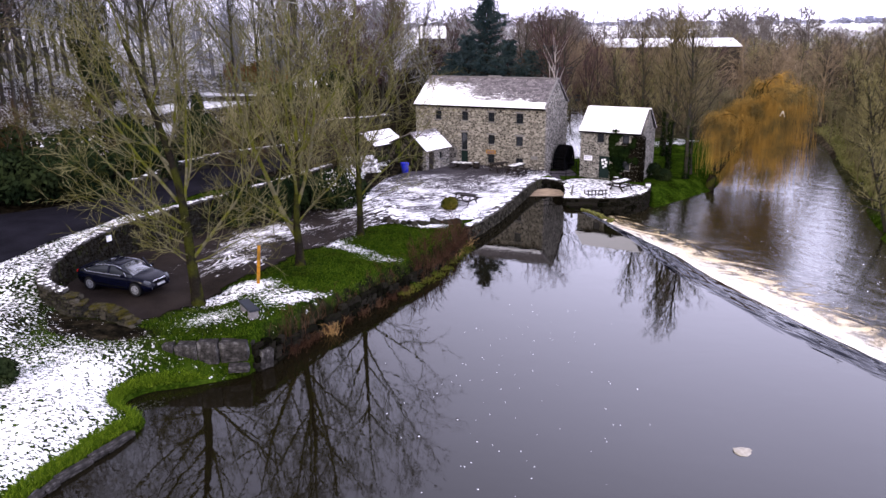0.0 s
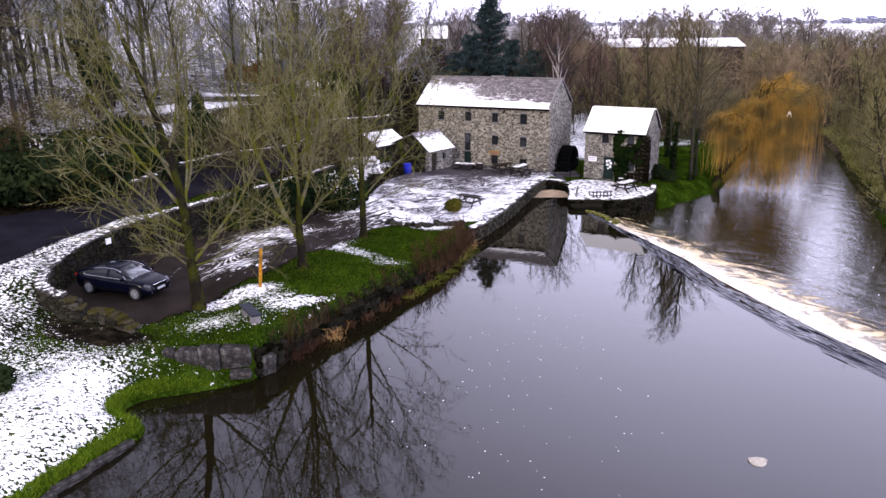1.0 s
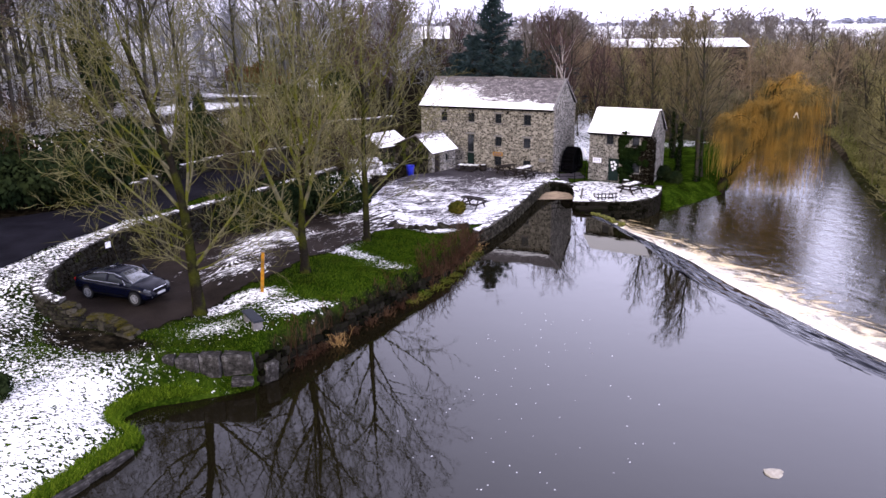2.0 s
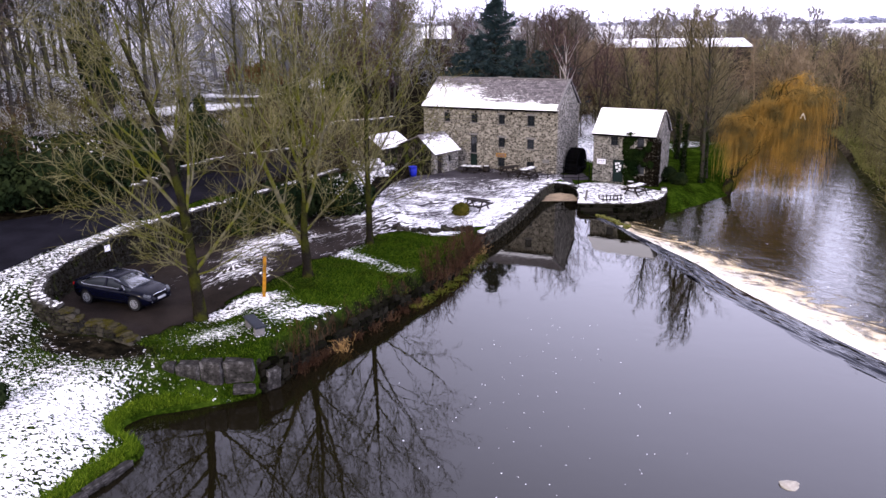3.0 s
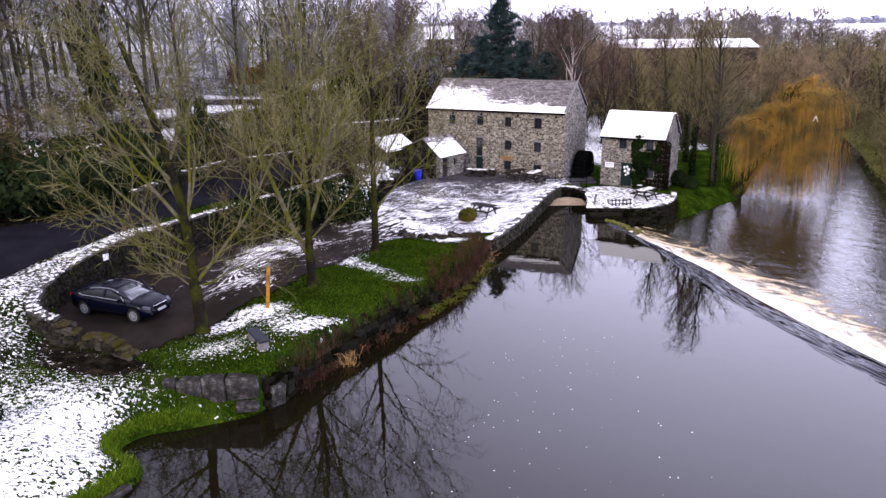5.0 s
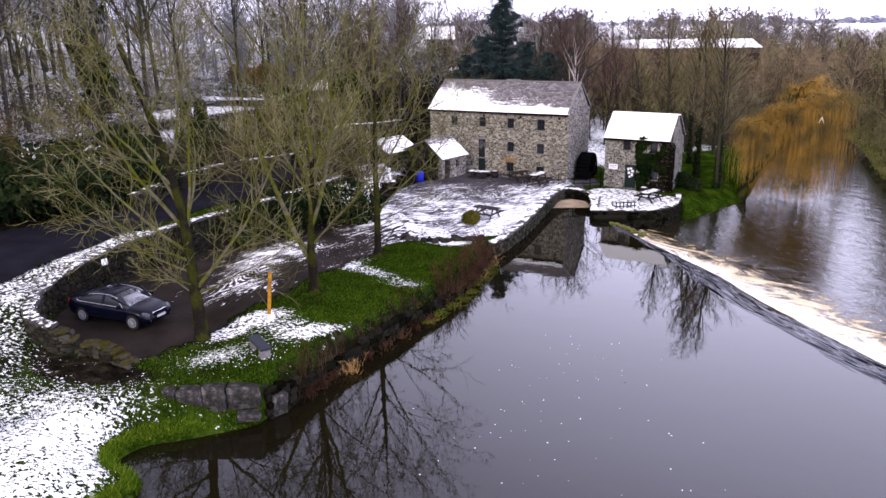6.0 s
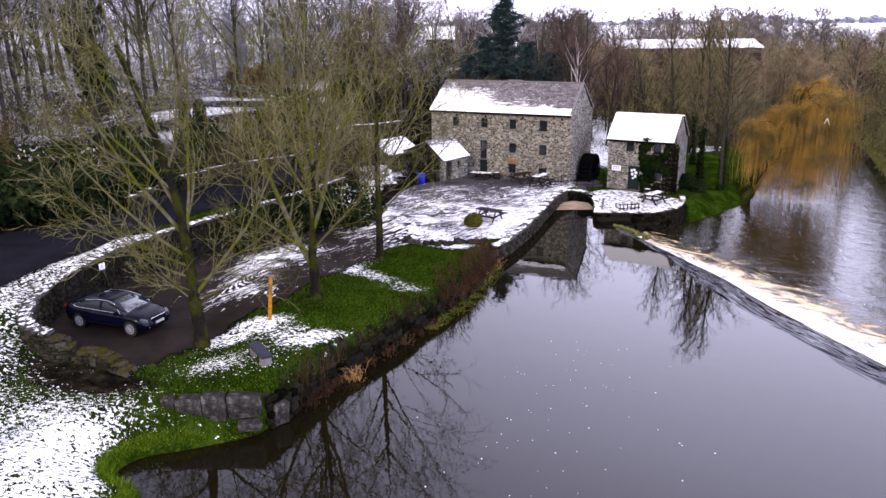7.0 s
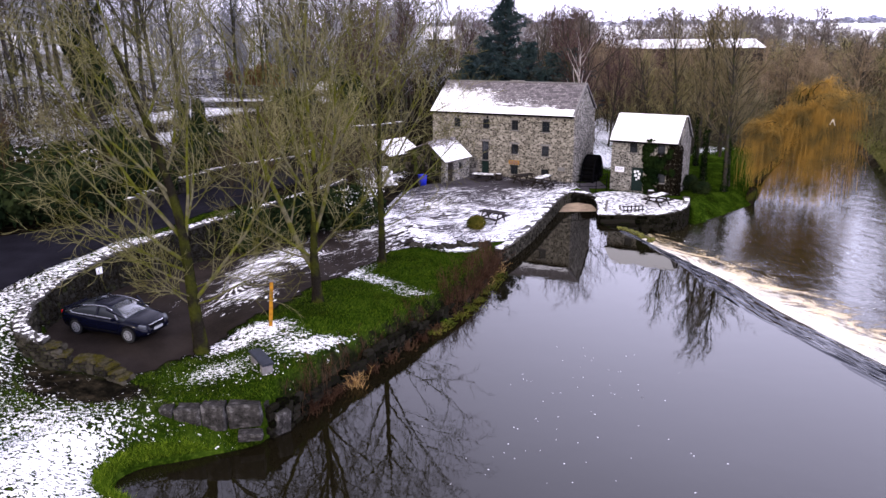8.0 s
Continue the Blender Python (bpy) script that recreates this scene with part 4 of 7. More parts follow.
stone_wall("wall_car_park_end", WALL_LINE[:12], lerp([(0, 1.0), (9, 1.3)]), lerp([(0, 1.6), (0.8, 1.95), (1.6, 2.12), (2.2, 2.05), (2.45, 1.75), (2.65, 1.8), (2.8, 2.5), (4, 2.62), (9, 2.72)]), 0.55, 0.16, 0.27, (-1, 1),
           "broken end of the mossy rubble wall", "stone wall", 0.13, 5, 300, cap_mat="moss", cap_len=0.3, cap_over=0.02)
quay_line = rounded([(1.35, 47.6), (2.2, 48.9), (3.85, 52.6), (5.45, 57.0), (6.85, 60.8), (8.0, 63.0), (9.1, 63.7), (10.0, 63.1), (10.15, 61.0), (9.5, 57.2)], 4)
stone_wall("wall_mill_race", quay_line[:21], lambda d: -0.8, lerp([(0, 0.85), (14, 0.95), (18, 0.9)]), 0.55, 0.2, 0.36, (-1,),
           "stone quay wall of the mill race capped with snow", "quay wall", 0.14, 11, 300, cap_mat="thin", cap_len=0.45, cap_over=0.02)
# shade at the race head is put into near-black stones
stone_wall("wall_race_head", quay_line[20:], lambda d: -0.8, lerp([(0, 0.9), (3, 0.55), (12, 0.45)]), 0.55, 0.22, 0.4, (-1,),
           "stone wall round the head of the race, blackened for shade", "quay wall", 0.12, 12, 300, cap_mat="thin", cap_len=0.5, cap_over=0.02, meshes=DARKSTONES)
quay_right = rounded([(9.4, 57.1), (11.4, 56.95), (13.5, 57.0), (15.2, 58.0), (16.4, 60.0), (17.1, 62.2)], 4)
stone_wall("wall_quay", quay_right, lambda d: -1.3, lambda d: 0.6, 0.42, 0.2, 0.34, (-1, 1), "dark curved quay wall with a snow-covered top", "quay wall", 0.1, 13, 300, cap_mat="thin", cap_len=0.5, cap_over=0.02, meshes=DARKSTONES)
laid_sheet("pavement_quay", [(9.6, 57.3), (11.4, 57.1), (13.5, 57.2), (15.1, 58.2), (16.2, 60.1), (16.9, 62.2), (17.0, 63.5), (11.9, 66.3), (10.2, 65.6), (10.2, 61.0)], 0.0, SNOW_THIN, lambda x, y: 1 + 0 * x,
           "snow-covered quay terrace before the small building", "terrace", 0.6, level=lambda x, y: 0.36 + 0 * x)
laid_sheet("pavement_slip", [(5.6, 58.6), (6.3, 60.0), (6.9, 61.3), (7.7, 62.1), (8.7, 62.4), (9.7, 61.9), (9.95, 60.6), (9.8, 59.4), (9.0, 59.9), (8.0, 60.1), (6.8, 59.6)], 0, SAND, lambda x, y: 0 * x, "sandy gravel slip at the head of the mill race", "slip", 0.5,
           level=lambda x, y: -0.08 + 0.1 * np.clip(y - 59.5, -1, 4))

# retaining blocks under the grass bank
BIG = []
for k in range(5):
    BIG.append(copy_with(rough_stone(40 + k, 0.11, 0.08), BLOCK))
blocks = tagged(new("wall_bank_blocks"), "retaining wall of large pale weathered blocks", "retaining wall", kind="structure")
part("core", box((3.3, 0.3, 1.5), (-9.45, 28.3, 0.45), (0, 0, 3)), MORTAR, blocks)
for k, (x0, x1, y, z0, z1, turn) in enumerate(((-11.3, -10.86, 27.9, 1.0, 1.36, -8), (-10.8, -9.97, 27.86, 0.5, 1.38, 2), (-9.92, -9.1, 27.9, 0.5, 1.44, -3), (-9.03, -7.93, 27.98, 0.56, 1.43, 4), (-8.65, -7.9, 27.62, 0.26, 0.52, 9), (-7.7, -7.15, 28.45, 0.05, 0.85, 38))):
    piece("stone_block", BIG[k % 5], blocks, pose((x0 + x1) / 2, y, (z0 + z1) / 2, 3 - 2 * k % 5, 2 * k % 3, turn) @ Matrix.Diagonal((x1 - x0, 0.45, z1 - z0, 1)))
edge_wall = [(-7.8, 28.15), (-7.35, 28.8)] + [(x - 0.2, y + 0.16) for x, y in BANK if x > -7.1 and y > 29]
stone_wall("wall_bank", edge_wall, lambda d: -0.4, lerp([(0, 1.3), (1, 1.1), (2, 0.75), (5, 0.7), (6, 1.0), (8, 1.1), (10, 0.8), (14, 0.5), (22, 0.3)]), 0.36, 0.26, 0.45, (-1,), "dark mossy retaining wall along the bank", "retaining wall", None, 22, 300, meshes=DARKSTONES, part_name="stone_block")
shore_wall = [(x + 0.06, y) for x, y in BANK if 15 < y < 22.9]
stone_wall("wall_shore", shore_wall, lambda d: -0.4, lambda d: 0.34, 0.4, 0.3, 0.9, (-1,), "low edging of pale flat stones at the water", "stone edging", None, 23, 300, meshes=BIG, part_name="stone_block")
upper_line = rounded([(-19.5, 46.5), (-17.4, 50.4), (-15.7, 54.2), (-13.4, 58.2), (-11.6, 63.0), (-10.4, 69.0), (-5.5, 75.0)], 4)
up_p, up_s = along(upper_line)
up_z = [float(v) for v in land(up_p[:, 0], up_p[:, 1])]
stone_wall("wall_upper_lane", upper_line, lambda d: float(np.interp(d, up_s, up_z)) - 0.4, lambda d: float(np.interp(d, up_s, up_z)) + 0.85, 0.45, 0.24, 0.4, (-1,), "old rubble wall above the lane with patchy snow", "stone wall", 0.12, 29, 200, cap_mat="thin", cap_len=0.6)


# ---- buildings ----
def window(parent, x, z, w, h, inset=0.16, rows=2, cols=2, name="window", lintel=True):
    """A small paned window set back in an opening of the parent's front wall."""
    bm = bmesh.new()
    t = 0.05
    for s in (-1, 1):
        add_box(bm, (t, 0.06, h), (x + s * (w - t) / 2, inset, z))
        add_box(bm, (w - 2 * t, 0.06, t), (x, inset, z + s * (h - t) / 2))
    for i in range(1, cols):
        add_box(bm, (0.025, 0.04, h - 2 * t), (x - w / 2 + w * i / cols, inset, z))
    for i in range(1, rows):
        add_box(bm, (w - 2 * t, 0.036, 0.025), (x, inset, z - h / 2 + h * i / rows))
    ob = part(name, bm, FRAME, parent, "dark paned window set deep in the stone wall")
    for i in range(cols):
        for k in range(rows):
            part("pane", box((w / cols - 0.03, 0.012, h / rows - 0.03), (x - w / 2 + w * (i + 0.5) / cols, inset + 0.012, z - h / 2 + h * (k + 0.5) / rows)), GLASS, ob)
    part("sill", box((w + 0.16, 0.24, 0.07), (x, 0.06, z - h / 2 - 0.035), bevel=0.01), LEAD, ob)
    if lintel:
        part("lintel", box((w + 0.3, 0.1, 0.17), (x, 0.045, z + h / 2 + 0.085), bevel=0.015), LEAD, ob)
    return ob


def roof_slope(name, x0, x1, y0, z0, y1, z1, thick, material, parent, share, label=""):
    """A roof plane from the eave line (y0, z0) to the ridge (y1, z1), with courses in its uv and a snow share by (along, up)."""
    n, r = 40, 14
    L = math.hypot(y1 - y0, z1 - z0)
    ny, nz = -(z1 - z0) / L * thick, (y1 - y0) / L * thick
    if nz < 0:
        ny, nz = -ny, -nz
    verts, uvs, sh = [], [], []
    for k in range(r + 1):
        for i in range(n + 1):
            a, b = i / n, k / r
            wav = 0.012 * math.sin(i * 1.9 + k * 2.3)
            verts.append((x0 + (x1 - x0) * a, y0 + (y1 - y0) * b + ny, z0 + (z1 - z0) * b + nz + wav))
            uvs.append((x0 + (x1 - x0) * a, L * b))
            sh.append(share(a, b))
    faces = [(k * (n + 1) + i, k * (n + 1) + i + 1, (k + 1) * (n + 1) + i + 1, (k + 1) * (n + 1) + i) for k in range(r) for i in range(n)]
    m = len(verts)
    low = [(x0, y0, z0), (x1, y0, z0), (x1, y1, z1), (x0, y1, z1)]
    verts += low
    c = [0, n, r * (n + 1) + n, r * (n + 1)]
    faces += [(m + 3, m + 2, m + 1, m), (m, m + 1, c[1], c[0]), (m + 1, m + 2, c[2], c[1]), (m + 2, m + 3, c[3], c[2]), (m + 3, m, c[0], c[3])]
    uvs += [(p[0], 0) for p in low]
    sh += [0] * 4
    me = mesh_of(name, verts, faces, material)
    uv = me.uv_layers.new(name="UVMap")
    for loop in me.loops:
        uv.data[loop.index].uv = uvs[loop.vertex_index]
    me.attributes.new("snow", "FLOAT", "POINT").data.foreach_set("value", sh)
    ob = new(name, me)
    ob.parent = parent
    return tagged(ob, label)


def bars(parent, x0, x1, z, y, n, seed, height=0.05, material=None):
    """Plain bars where unreadable lettering stands."""
    rng = random.Random(seed)
    for k in range(n):
        w = (x1 - x0) / n
        part("lettering_bar", box((w * rng.uniform(0.5, 0.85), 0.008, height), (x0 + (k + 0.5) * w, y, z)), material or BAR, parent)


# the mill
MILL_W, MILL_D, MILL_BASE, EAVE, RIDGE = 12.7, 6.7, 0.7, 6.45, 8.68
mill = thing("mill", pose(-2.62, 71.68, 0, 0, 0, -25.16), "three-storey rubble stone watermill with a snow-patched slate roof", "mill")
holes = [(2.34, 5.5, 0.6, 0.8), (5.02, 5.5, 0.6, 0.8), (7.62, 5.48, 0.6, 0.82), (10.31, 5.46, 0.66, 0.88), (7.64, 3.47, 0.62, 0.82), (10.32, 3.45, 0.64, 0.84),
         (4.97, 3.2, 0.62, 1.6), (4.97, 1.68, 0.7, 1.3), (7.62, 1.72, 0.66, 0.8), (10.33, 1.55, 0.7, 0.75)]
part("front_wall", panel(MILL_W, MILL_BASE, EAVE, 0.55, holes), RUBBLE, mill, "buff and grey rubble wall in pale mortar")
for k, (x, z, w, h) in enumerate(holes):
    if k in (6, 7):
        continue
    window(mill, x, z, w, h, lintel=k < 8)
window(mill, 4.97, 3.2, 0.62, 1.6, rows=4, name="hatch_window")
door = part("door", box((0.7, 0.06, 1.28), (4.97, 0.18, 1.66)), DOORGREEN, mill, "dark green ledged door above stone steps")
part("door_handle", box((0.04, 0.05, 0.16), (5.2, 0.13, 1.65)), BLACK, door)
gable = lambda: prism([(0, MILL_BASE), (MILL_D, MILL_BASE), (MILL_D, EAVE), (MILL_D / 2, RIDGE - 0.04), (0, EAVE)], 0.55)
for x, name in ((0.55, "gable_wall_west"), (MILL_W, "gable_wall_east")):
    bm = gable()
    bmesh.ops.transform(bm, matrix=Matrix.Translation((x, 0.56, 0)) @ pose(0, 0, 0, 0, 0, 90) @ Matrix.Diagonal(((MILL_D - 1.12) / MILL_D, 1, 1, 1)), verts=bm.verts)
    part("gable_wall", bm, RUBBLE_GREY if name.endswith("east") else RUBBLE, mill, "greyer rubble gable wall")
part("back_wall", box((MILL_W, 0.55, EAVE - MILL_BASE), (MILL_W / 2, MILL_D - 0.275, (EAVE + MILL_BASE) / 2)), RUBBLE, mill)
for s, name in ((0, "roof"), (1, "roof")):
    y0, y1 = (-0.16, MILL_D / 2) if s == 0 else (MILL_D + 0.16, MILL_D / 2)
    slip = lambda a, b: float(np.clip(0.2 + 0.36 * (1 - b) - 0.24 * a + 0.16 * math.exp(-((a - 0.3) / 0.28) ** 2) + (0.3 if b < 0.16 else 0) - 0.25 * max(0, b - 0.75) * 4 * (a > 0.1) + 0.12 * math.sin(7 * a + 2) * (1 - b), 0.02, 0.9))
    roof_slope(name, -0.12, MILL_W + 0.06, y0, EAVE - 0.1, y1, RIDGE, 0.1, SLATE, mill, slip, "slate roof with snow slid to the eaves")
part("ridge", box((MILL_W + 0.18, 0.26, 0.12), (MILL_W / 2 - 0.03, MILL_D / 2, RIDGE + 0.09), bevel=0.04), LEAD, mill, "stone ridge capping")
part("ridge_vent", box((1.3, 0.2, 0.1), (6.6, MILL_D / 2, RIDGE + 0.19), bevel=0.02), LEAD, mill)
for s in (-1, 1):
    bm = box((0.16, math.hypot(MILL_D / 2, RIDGE - EAVE) + 0.2, 0.09), (0, 0, 0))
    tilt = math.degrees(math.atan2(RIDGE - EAVE + 0.1, MILL_D / 2 + 0.16))
    bmesh.ops.transform(bm, matrix=pose(MILL_W - 0.02, MILL_D / 2 + s * (MILL_D / 4 + 0.08), (EAVE + RIDGE) / 2 + 0.08, -s * tilt, 0, 0), verts=bm.verts)
    part("verge_stone", bm, LEAD, mill)
part("gutter", rod((-0.1, -0.24, EAVE - 0.1), (MILL_W + 0.02, -0.24, EAVE - 0.1), 0.07, 8), BLACK, mill, "black cast-iron gutter")
for x in (2.45, 5.15, 8.5, 11.9):
    part("vent_slot", box((0.16, 0.06, 0.2), (x, 0.0, EAVE - 0.4)), BLACK, mill)
for x, z, w in ((0.4, 6.0, 0.5),):
    part("wall_plate", box((w, 0.05, 0.3), (x, -0.005, z - 2.2)), LEAD, mill)
plaque = part("plaque", box((0.6, 0.05, 0.32), (11.75, -0.01, 2.05), bevel=0.01), LEAD, mill, "grey stone plaque")
sign = part("sign_board", box((0.95, 0.06, 0.34), (7.62, -0.04, 2.36), bevel=0.01), SIGNORANGE, mill, "ochre sign board over the window")
bars(sign, 7.25, 7.99, 2.41, -0.075, 3, 4, 0.07)
bars(sign, 7.25, 7.99, 2.29, -0.075, 4, 5, 0.05)
for k in range(3):
    part("step", box((1.3, 0.34, 0.2), (4.97, -0.2 - 0.3 * k, 1.0 - 0.12 * k), bevel=0.02), LEAD, mill, "worn stone step")

# the wheel stands in its pit by the gable
wheel_at = Matrix.Translation((-2.62, 71.68, 0)) @ pose(0, 0, 0, 0, 0, -25.16) @ pose(MILL_W + 0.75, 3.55, 1.05)
wheel = thing("water_wheel", wheel_at, "black iron waterwheel standing beside the mill gable", "waterwheel")
WR = 1.75
for s in (-1, 1):
    bm = bmesh.new()
    n = 36
    ring = [[bm.verts.new((s * 0.5 + dx, r * math.cos(a), r * math.sin(a))) for r, dx in ((WR, -0.03), (WR, 0.03), (WR - 0.3, 0.03), (WR - 0.3, -0.03))] for a in np.arange(n) * 2 * math.pi / n]
    for i in range(n):
        for k in range(4):
            bm.faces.new((ring[i][k], ring[i][(k + 1) % 4], ring[(i + 1) % n][(k + 1) % 4], ring[(i + 1) % n][k]))
    bmesh.ops.recalc_face_normals(bm, faces=bm.faces)
    rim = part("rim", bm, BLACK, wheel)
    for k in range(8):
        a = k * math.pi / 4
        part("spoke", rod((s * 0.5, 0, 0), (s * 0.5, (WR - 0.2) * math.cos(a), (WR - 0.2) * math.sin(a)), 0.05, 6), BLACK, rim)
for k in range(28):
    a = k * 2 * math.pi / 28
    part("paddle", box((0.94, 0.03, 0.42), (0, (WR - 0.17) * math.cos(a), (WR - 0.17) * math.sin(a)), (math.degrees(a) + 70, 0, 0)), BLACK, wheel)
part("drum", rod((-0.46, 0, 0), (0.46, 0, 0), WR - 0.32, 32), BLACK, wheel)
part("axle", rod((-0.7, 0, 0), (0.85, 0, 0), 0.12, 10), BLACK, wheel)

# the small building on the quay
SH_W, SH_D, SH_B, SH_E, SH_R = 5.4, 4.2, 0.3, 4.55, 6.32
shed = thing("mill_store", pose(12.02, 66.33, 0, 0, 0, -29.3), "small two-storey stone store with a snow-covered roof and ivy", "stone building")
sh_holes = [(1.78, 3.95, 0.6, 0.75), (2.2, 1.42, 0.95, 1.95), (4.0, 3.9, 0.6, 0.8), (4.1, 1.75, 0.7, 0.9)]
part("front_wall", panel(SH_W, SH_B, SH_E, 0.5, sh_holes), RUBBLE_GREY, shed, "grey rubble wall")
for x, z, w, h in (sh_holes[0], sh_holes[2], sh_holes[3]):
    window(shed, x, z, w, h)
door = part("door", box((0.93, 0.06, 1.95), (2.2, 0.2, 1.42)), DOORGREEN, shed, "dark green door with pale notices")
for k, (x, z, w, h) in enumerate(((1.98, 2.0, 0.16, 0.22), (2.2, 2.06, 0.2, 0.16), (2.34, 1.85, 0.22, 0.2), (2.05, 1.7, 0.2, 0.2), (2.3, 1.55, 0.18, 0.24), (2.12, 1.38, 0.14, 0.14))):
    part("notice", box((w, 0.012, h), (x, 0.162, z)), WHITE, door)
for x in (0.5, SH_W):
    bm = prism([(0, SH_B), (SH_D - 1.02, SH_B), (SH_D - 1.02, SH_E), ((SH_D - 1.02) / 2, SH_R - 0.05), (0, SH_E)], 0.5)
    bmesh.ops.transform(bm, matrix=Matrix.Translation((x, 0.51, 0)) @ pose(0, 0, 0, 0, 0, 90), verts=bm.verts)
    part("gable_wall", bm, RUBBLE_GREY, shed)
part("back_wall", box((SH_W, 0.5, SH_E - SH_B), (SH_W / 2, SH_D - 0.25, (SH_E + SH_B) / 2)), RUBBLE_GREY, shed)
for y0, y1 in ((-0.2, SH_D / 2), (SH_D + 0.2, SH_D / 2)):
    roof_slope("roof", -0.12, SH_W - 0.1 if y0 < 0 else SH_W + 0.08, y0, SH_E - 0.12, y1, SH_R, 0.14, SLATE, shed, lambda a, b: 1.0 if 0.01 < a < 0.985 else 0.5, "roof under an unbroken sheet of snow")
part("ridge", box((SH_W + 0.1, 0.22, 0.1), (SH_W / 2, SH_D / 2, SH_R + 0.1), bevel=0.03), SNOWY, shed)
part("gutter", rod((-0.1, -0.26, SH_E - 0.12), (SH_W, -0.26, SH_E - 0.12), 0.06, 8), BLACK, shed)
part("downpipe", rod((SH_W + 0.08, 0.1, SH_B), (SH_W + 0.08, 0.1, SH_E), 0.05, 8), GREYWOOD, shed, "pale grey downpipe")
part("barge_board", box((0.06, 0.06, 0.2), (SH_W + 0.03, -0.1, SH_E)), BLACK, shed)
sign = part("sign_board", box((0.75, 0.05, 0.42), (0.75, -0.03, 2.15), bevel=0.01), WHITE, shed, "white notice board beside the door")
bars(sign, 0.45, 1.05, 2.24, -0.06, 3, 6, 0.06)
bars(sign, 0.45, 1.05, 2.1, -0.06, 4, 7, 0.05)


def leaf_mass(name, spots, count, size, material, parent=None, seed=1, flat=None):
    """Many small leaves in ellipsoid clumps: spots of (centre, radii)."""
    rng = np.random.default_rng(seed)
    spots = list(spots)
    c = np.array([s[0] for s in spots], float)
    r = np.array([s[1] for s in spots], float)
    vol = np.prod(r, axis=1) ** 0.66
    pick = rng.choice(len(spots), count, p=vol / vol.sum())
    d = rng.normal(size=(count, 3))
    d /= np.linalg.norm(d, axis=1)[:, None]
    p = c[pick] + d * r[pick] * rng.uniform(0.55, 1.05, (count, 1)) ** 0.6
    a = rng.normal(size=(count, 3))
    a /= np.linalg.norm(a, axis=1)[:, None]
    b = np.cross(a, d)
    b /= np.linalg.norm(b, axis=1)[:, None] + 1e-9
    s = size * rng.uniform(0.6, 1.4, (count, 1))
    v = np.stack([p - a * s, p + b * s * 0.55, p + a * s, p - b * s * 0.55], 1).reshape(-1, 3)
    ob = new(name, mesh_of(name, v.tolist(), np.arange(count * 4).reshape(-1, 4).tolist(), material))
    ob.parent = parent
    return ob


rng = random.Random(8)
ivy_spots = [((x + rng.uniform(-0.15, 0.15), -0.06, z), (0.3, 0.14, 0.32)) for x in np.arange(2.95, 3.7, 0.32) for z in np.arange(0.6, 4.4, 0.42) if rng.random() < 0.9]
ivy_spots += [((rng.uniform(3.6, 5.1), -0.06, z), (rng.uniform(0.15, 0.35), 0.12, rng.uniform(0.2, 0.4))) for z in np.linspace(2.2, 4.3, 6) for _ in range(2)]
ivy_spots += [((3.1, -0.1, 4.5), (0.4, 0.2, 0.25)), ((3.4, -0.1, 0.6), (0.5, 0.25, 0.4))]
ivy_spots = [k for k in ivy_spots if not (abs(k[0][0] - 4.0) < 0.45 and abs(k[0][2] - 3.9) < 0.55)]
vine_spots = [((x, -0.03, z), (0.3, 0.08, 0.35)) for x in np.arange(3.8, 5.45, 0.33) for z in np.arange(0.5, 4.4, 0.4) if not (abs(x - 4.0) < 0.5 and abs(z - 3.9) < 0.5) and not (abs(x - 4.1) < 0.45 and abs(z - 1.75) < 0.5)]
vine_spots += [((5.42, y, z), (0.08, 0.4, 0.45)) for y in (0.3, 0.7) for z in (0.8, 1.6, 2.4, 3.2)]
tagged(leaf_mass("vine", vine_spots, 9000, 0.075, VINE, shed, 6), "dark brown bare creeper")
ob = leaf_mass("ivy", ivy_spots, 9000, 0.11, LEAF, shed, 4)
tagged(ob, "dense dark green ivy")

# the outhouse against the mill, with lower snow-covered roofs behind it
OUT_TURN = 51.0
out = thing("outhouse", pose(-1.6, 66.3, 0, 0, 0, OUT_TURN), "low stone outhouse with a snow-covered slate roof", "outbuilding")
OW, OD, OB, OE, OR, OBACK, OLOW = 3.3, 3.5, 0.8, 2.85, 4.2, 5.6, 2.7
part("front_wall", panel(OW, OB, OE, 0.4, [(0.75, 1.85, 0.75, 1.6), (2.1, 2.2, 0.4, 0.6)]), RUBBLE_GREY, out)
part("door", box((0.73, 0.06, 1.6), (0.75, 0.16, 1.85)), DARKWOOD, out, "dark plank door")
window(out, 2.1, 2.2, 0.4, 0.6, lintel=False)
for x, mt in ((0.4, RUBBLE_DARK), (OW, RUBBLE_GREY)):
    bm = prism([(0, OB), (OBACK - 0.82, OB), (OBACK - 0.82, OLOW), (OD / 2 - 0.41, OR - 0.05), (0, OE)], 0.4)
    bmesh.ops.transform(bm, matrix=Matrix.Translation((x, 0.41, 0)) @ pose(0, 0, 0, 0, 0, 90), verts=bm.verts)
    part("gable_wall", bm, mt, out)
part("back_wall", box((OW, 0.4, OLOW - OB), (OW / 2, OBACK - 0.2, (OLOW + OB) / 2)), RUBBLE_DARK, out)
for y0, y1, ze in ((-0.15, OD / 2, OE), (OBACK + 0.15, OD / 2, OLOW)):
    roof_slope("roof", -0.15, OW + 0.15, y0, ze - 0.1, y1, OR, 0.09, SLATE, out, lambda a, b: 0.3 + 0.28 * (1 - b), "thinly snowed slate roof")
part("ridge", box((OW + 0.3, 0.2, 0.1), (OW / 2, OD / 2, OR + 0.08), bevel=0.03), LEAD, out)

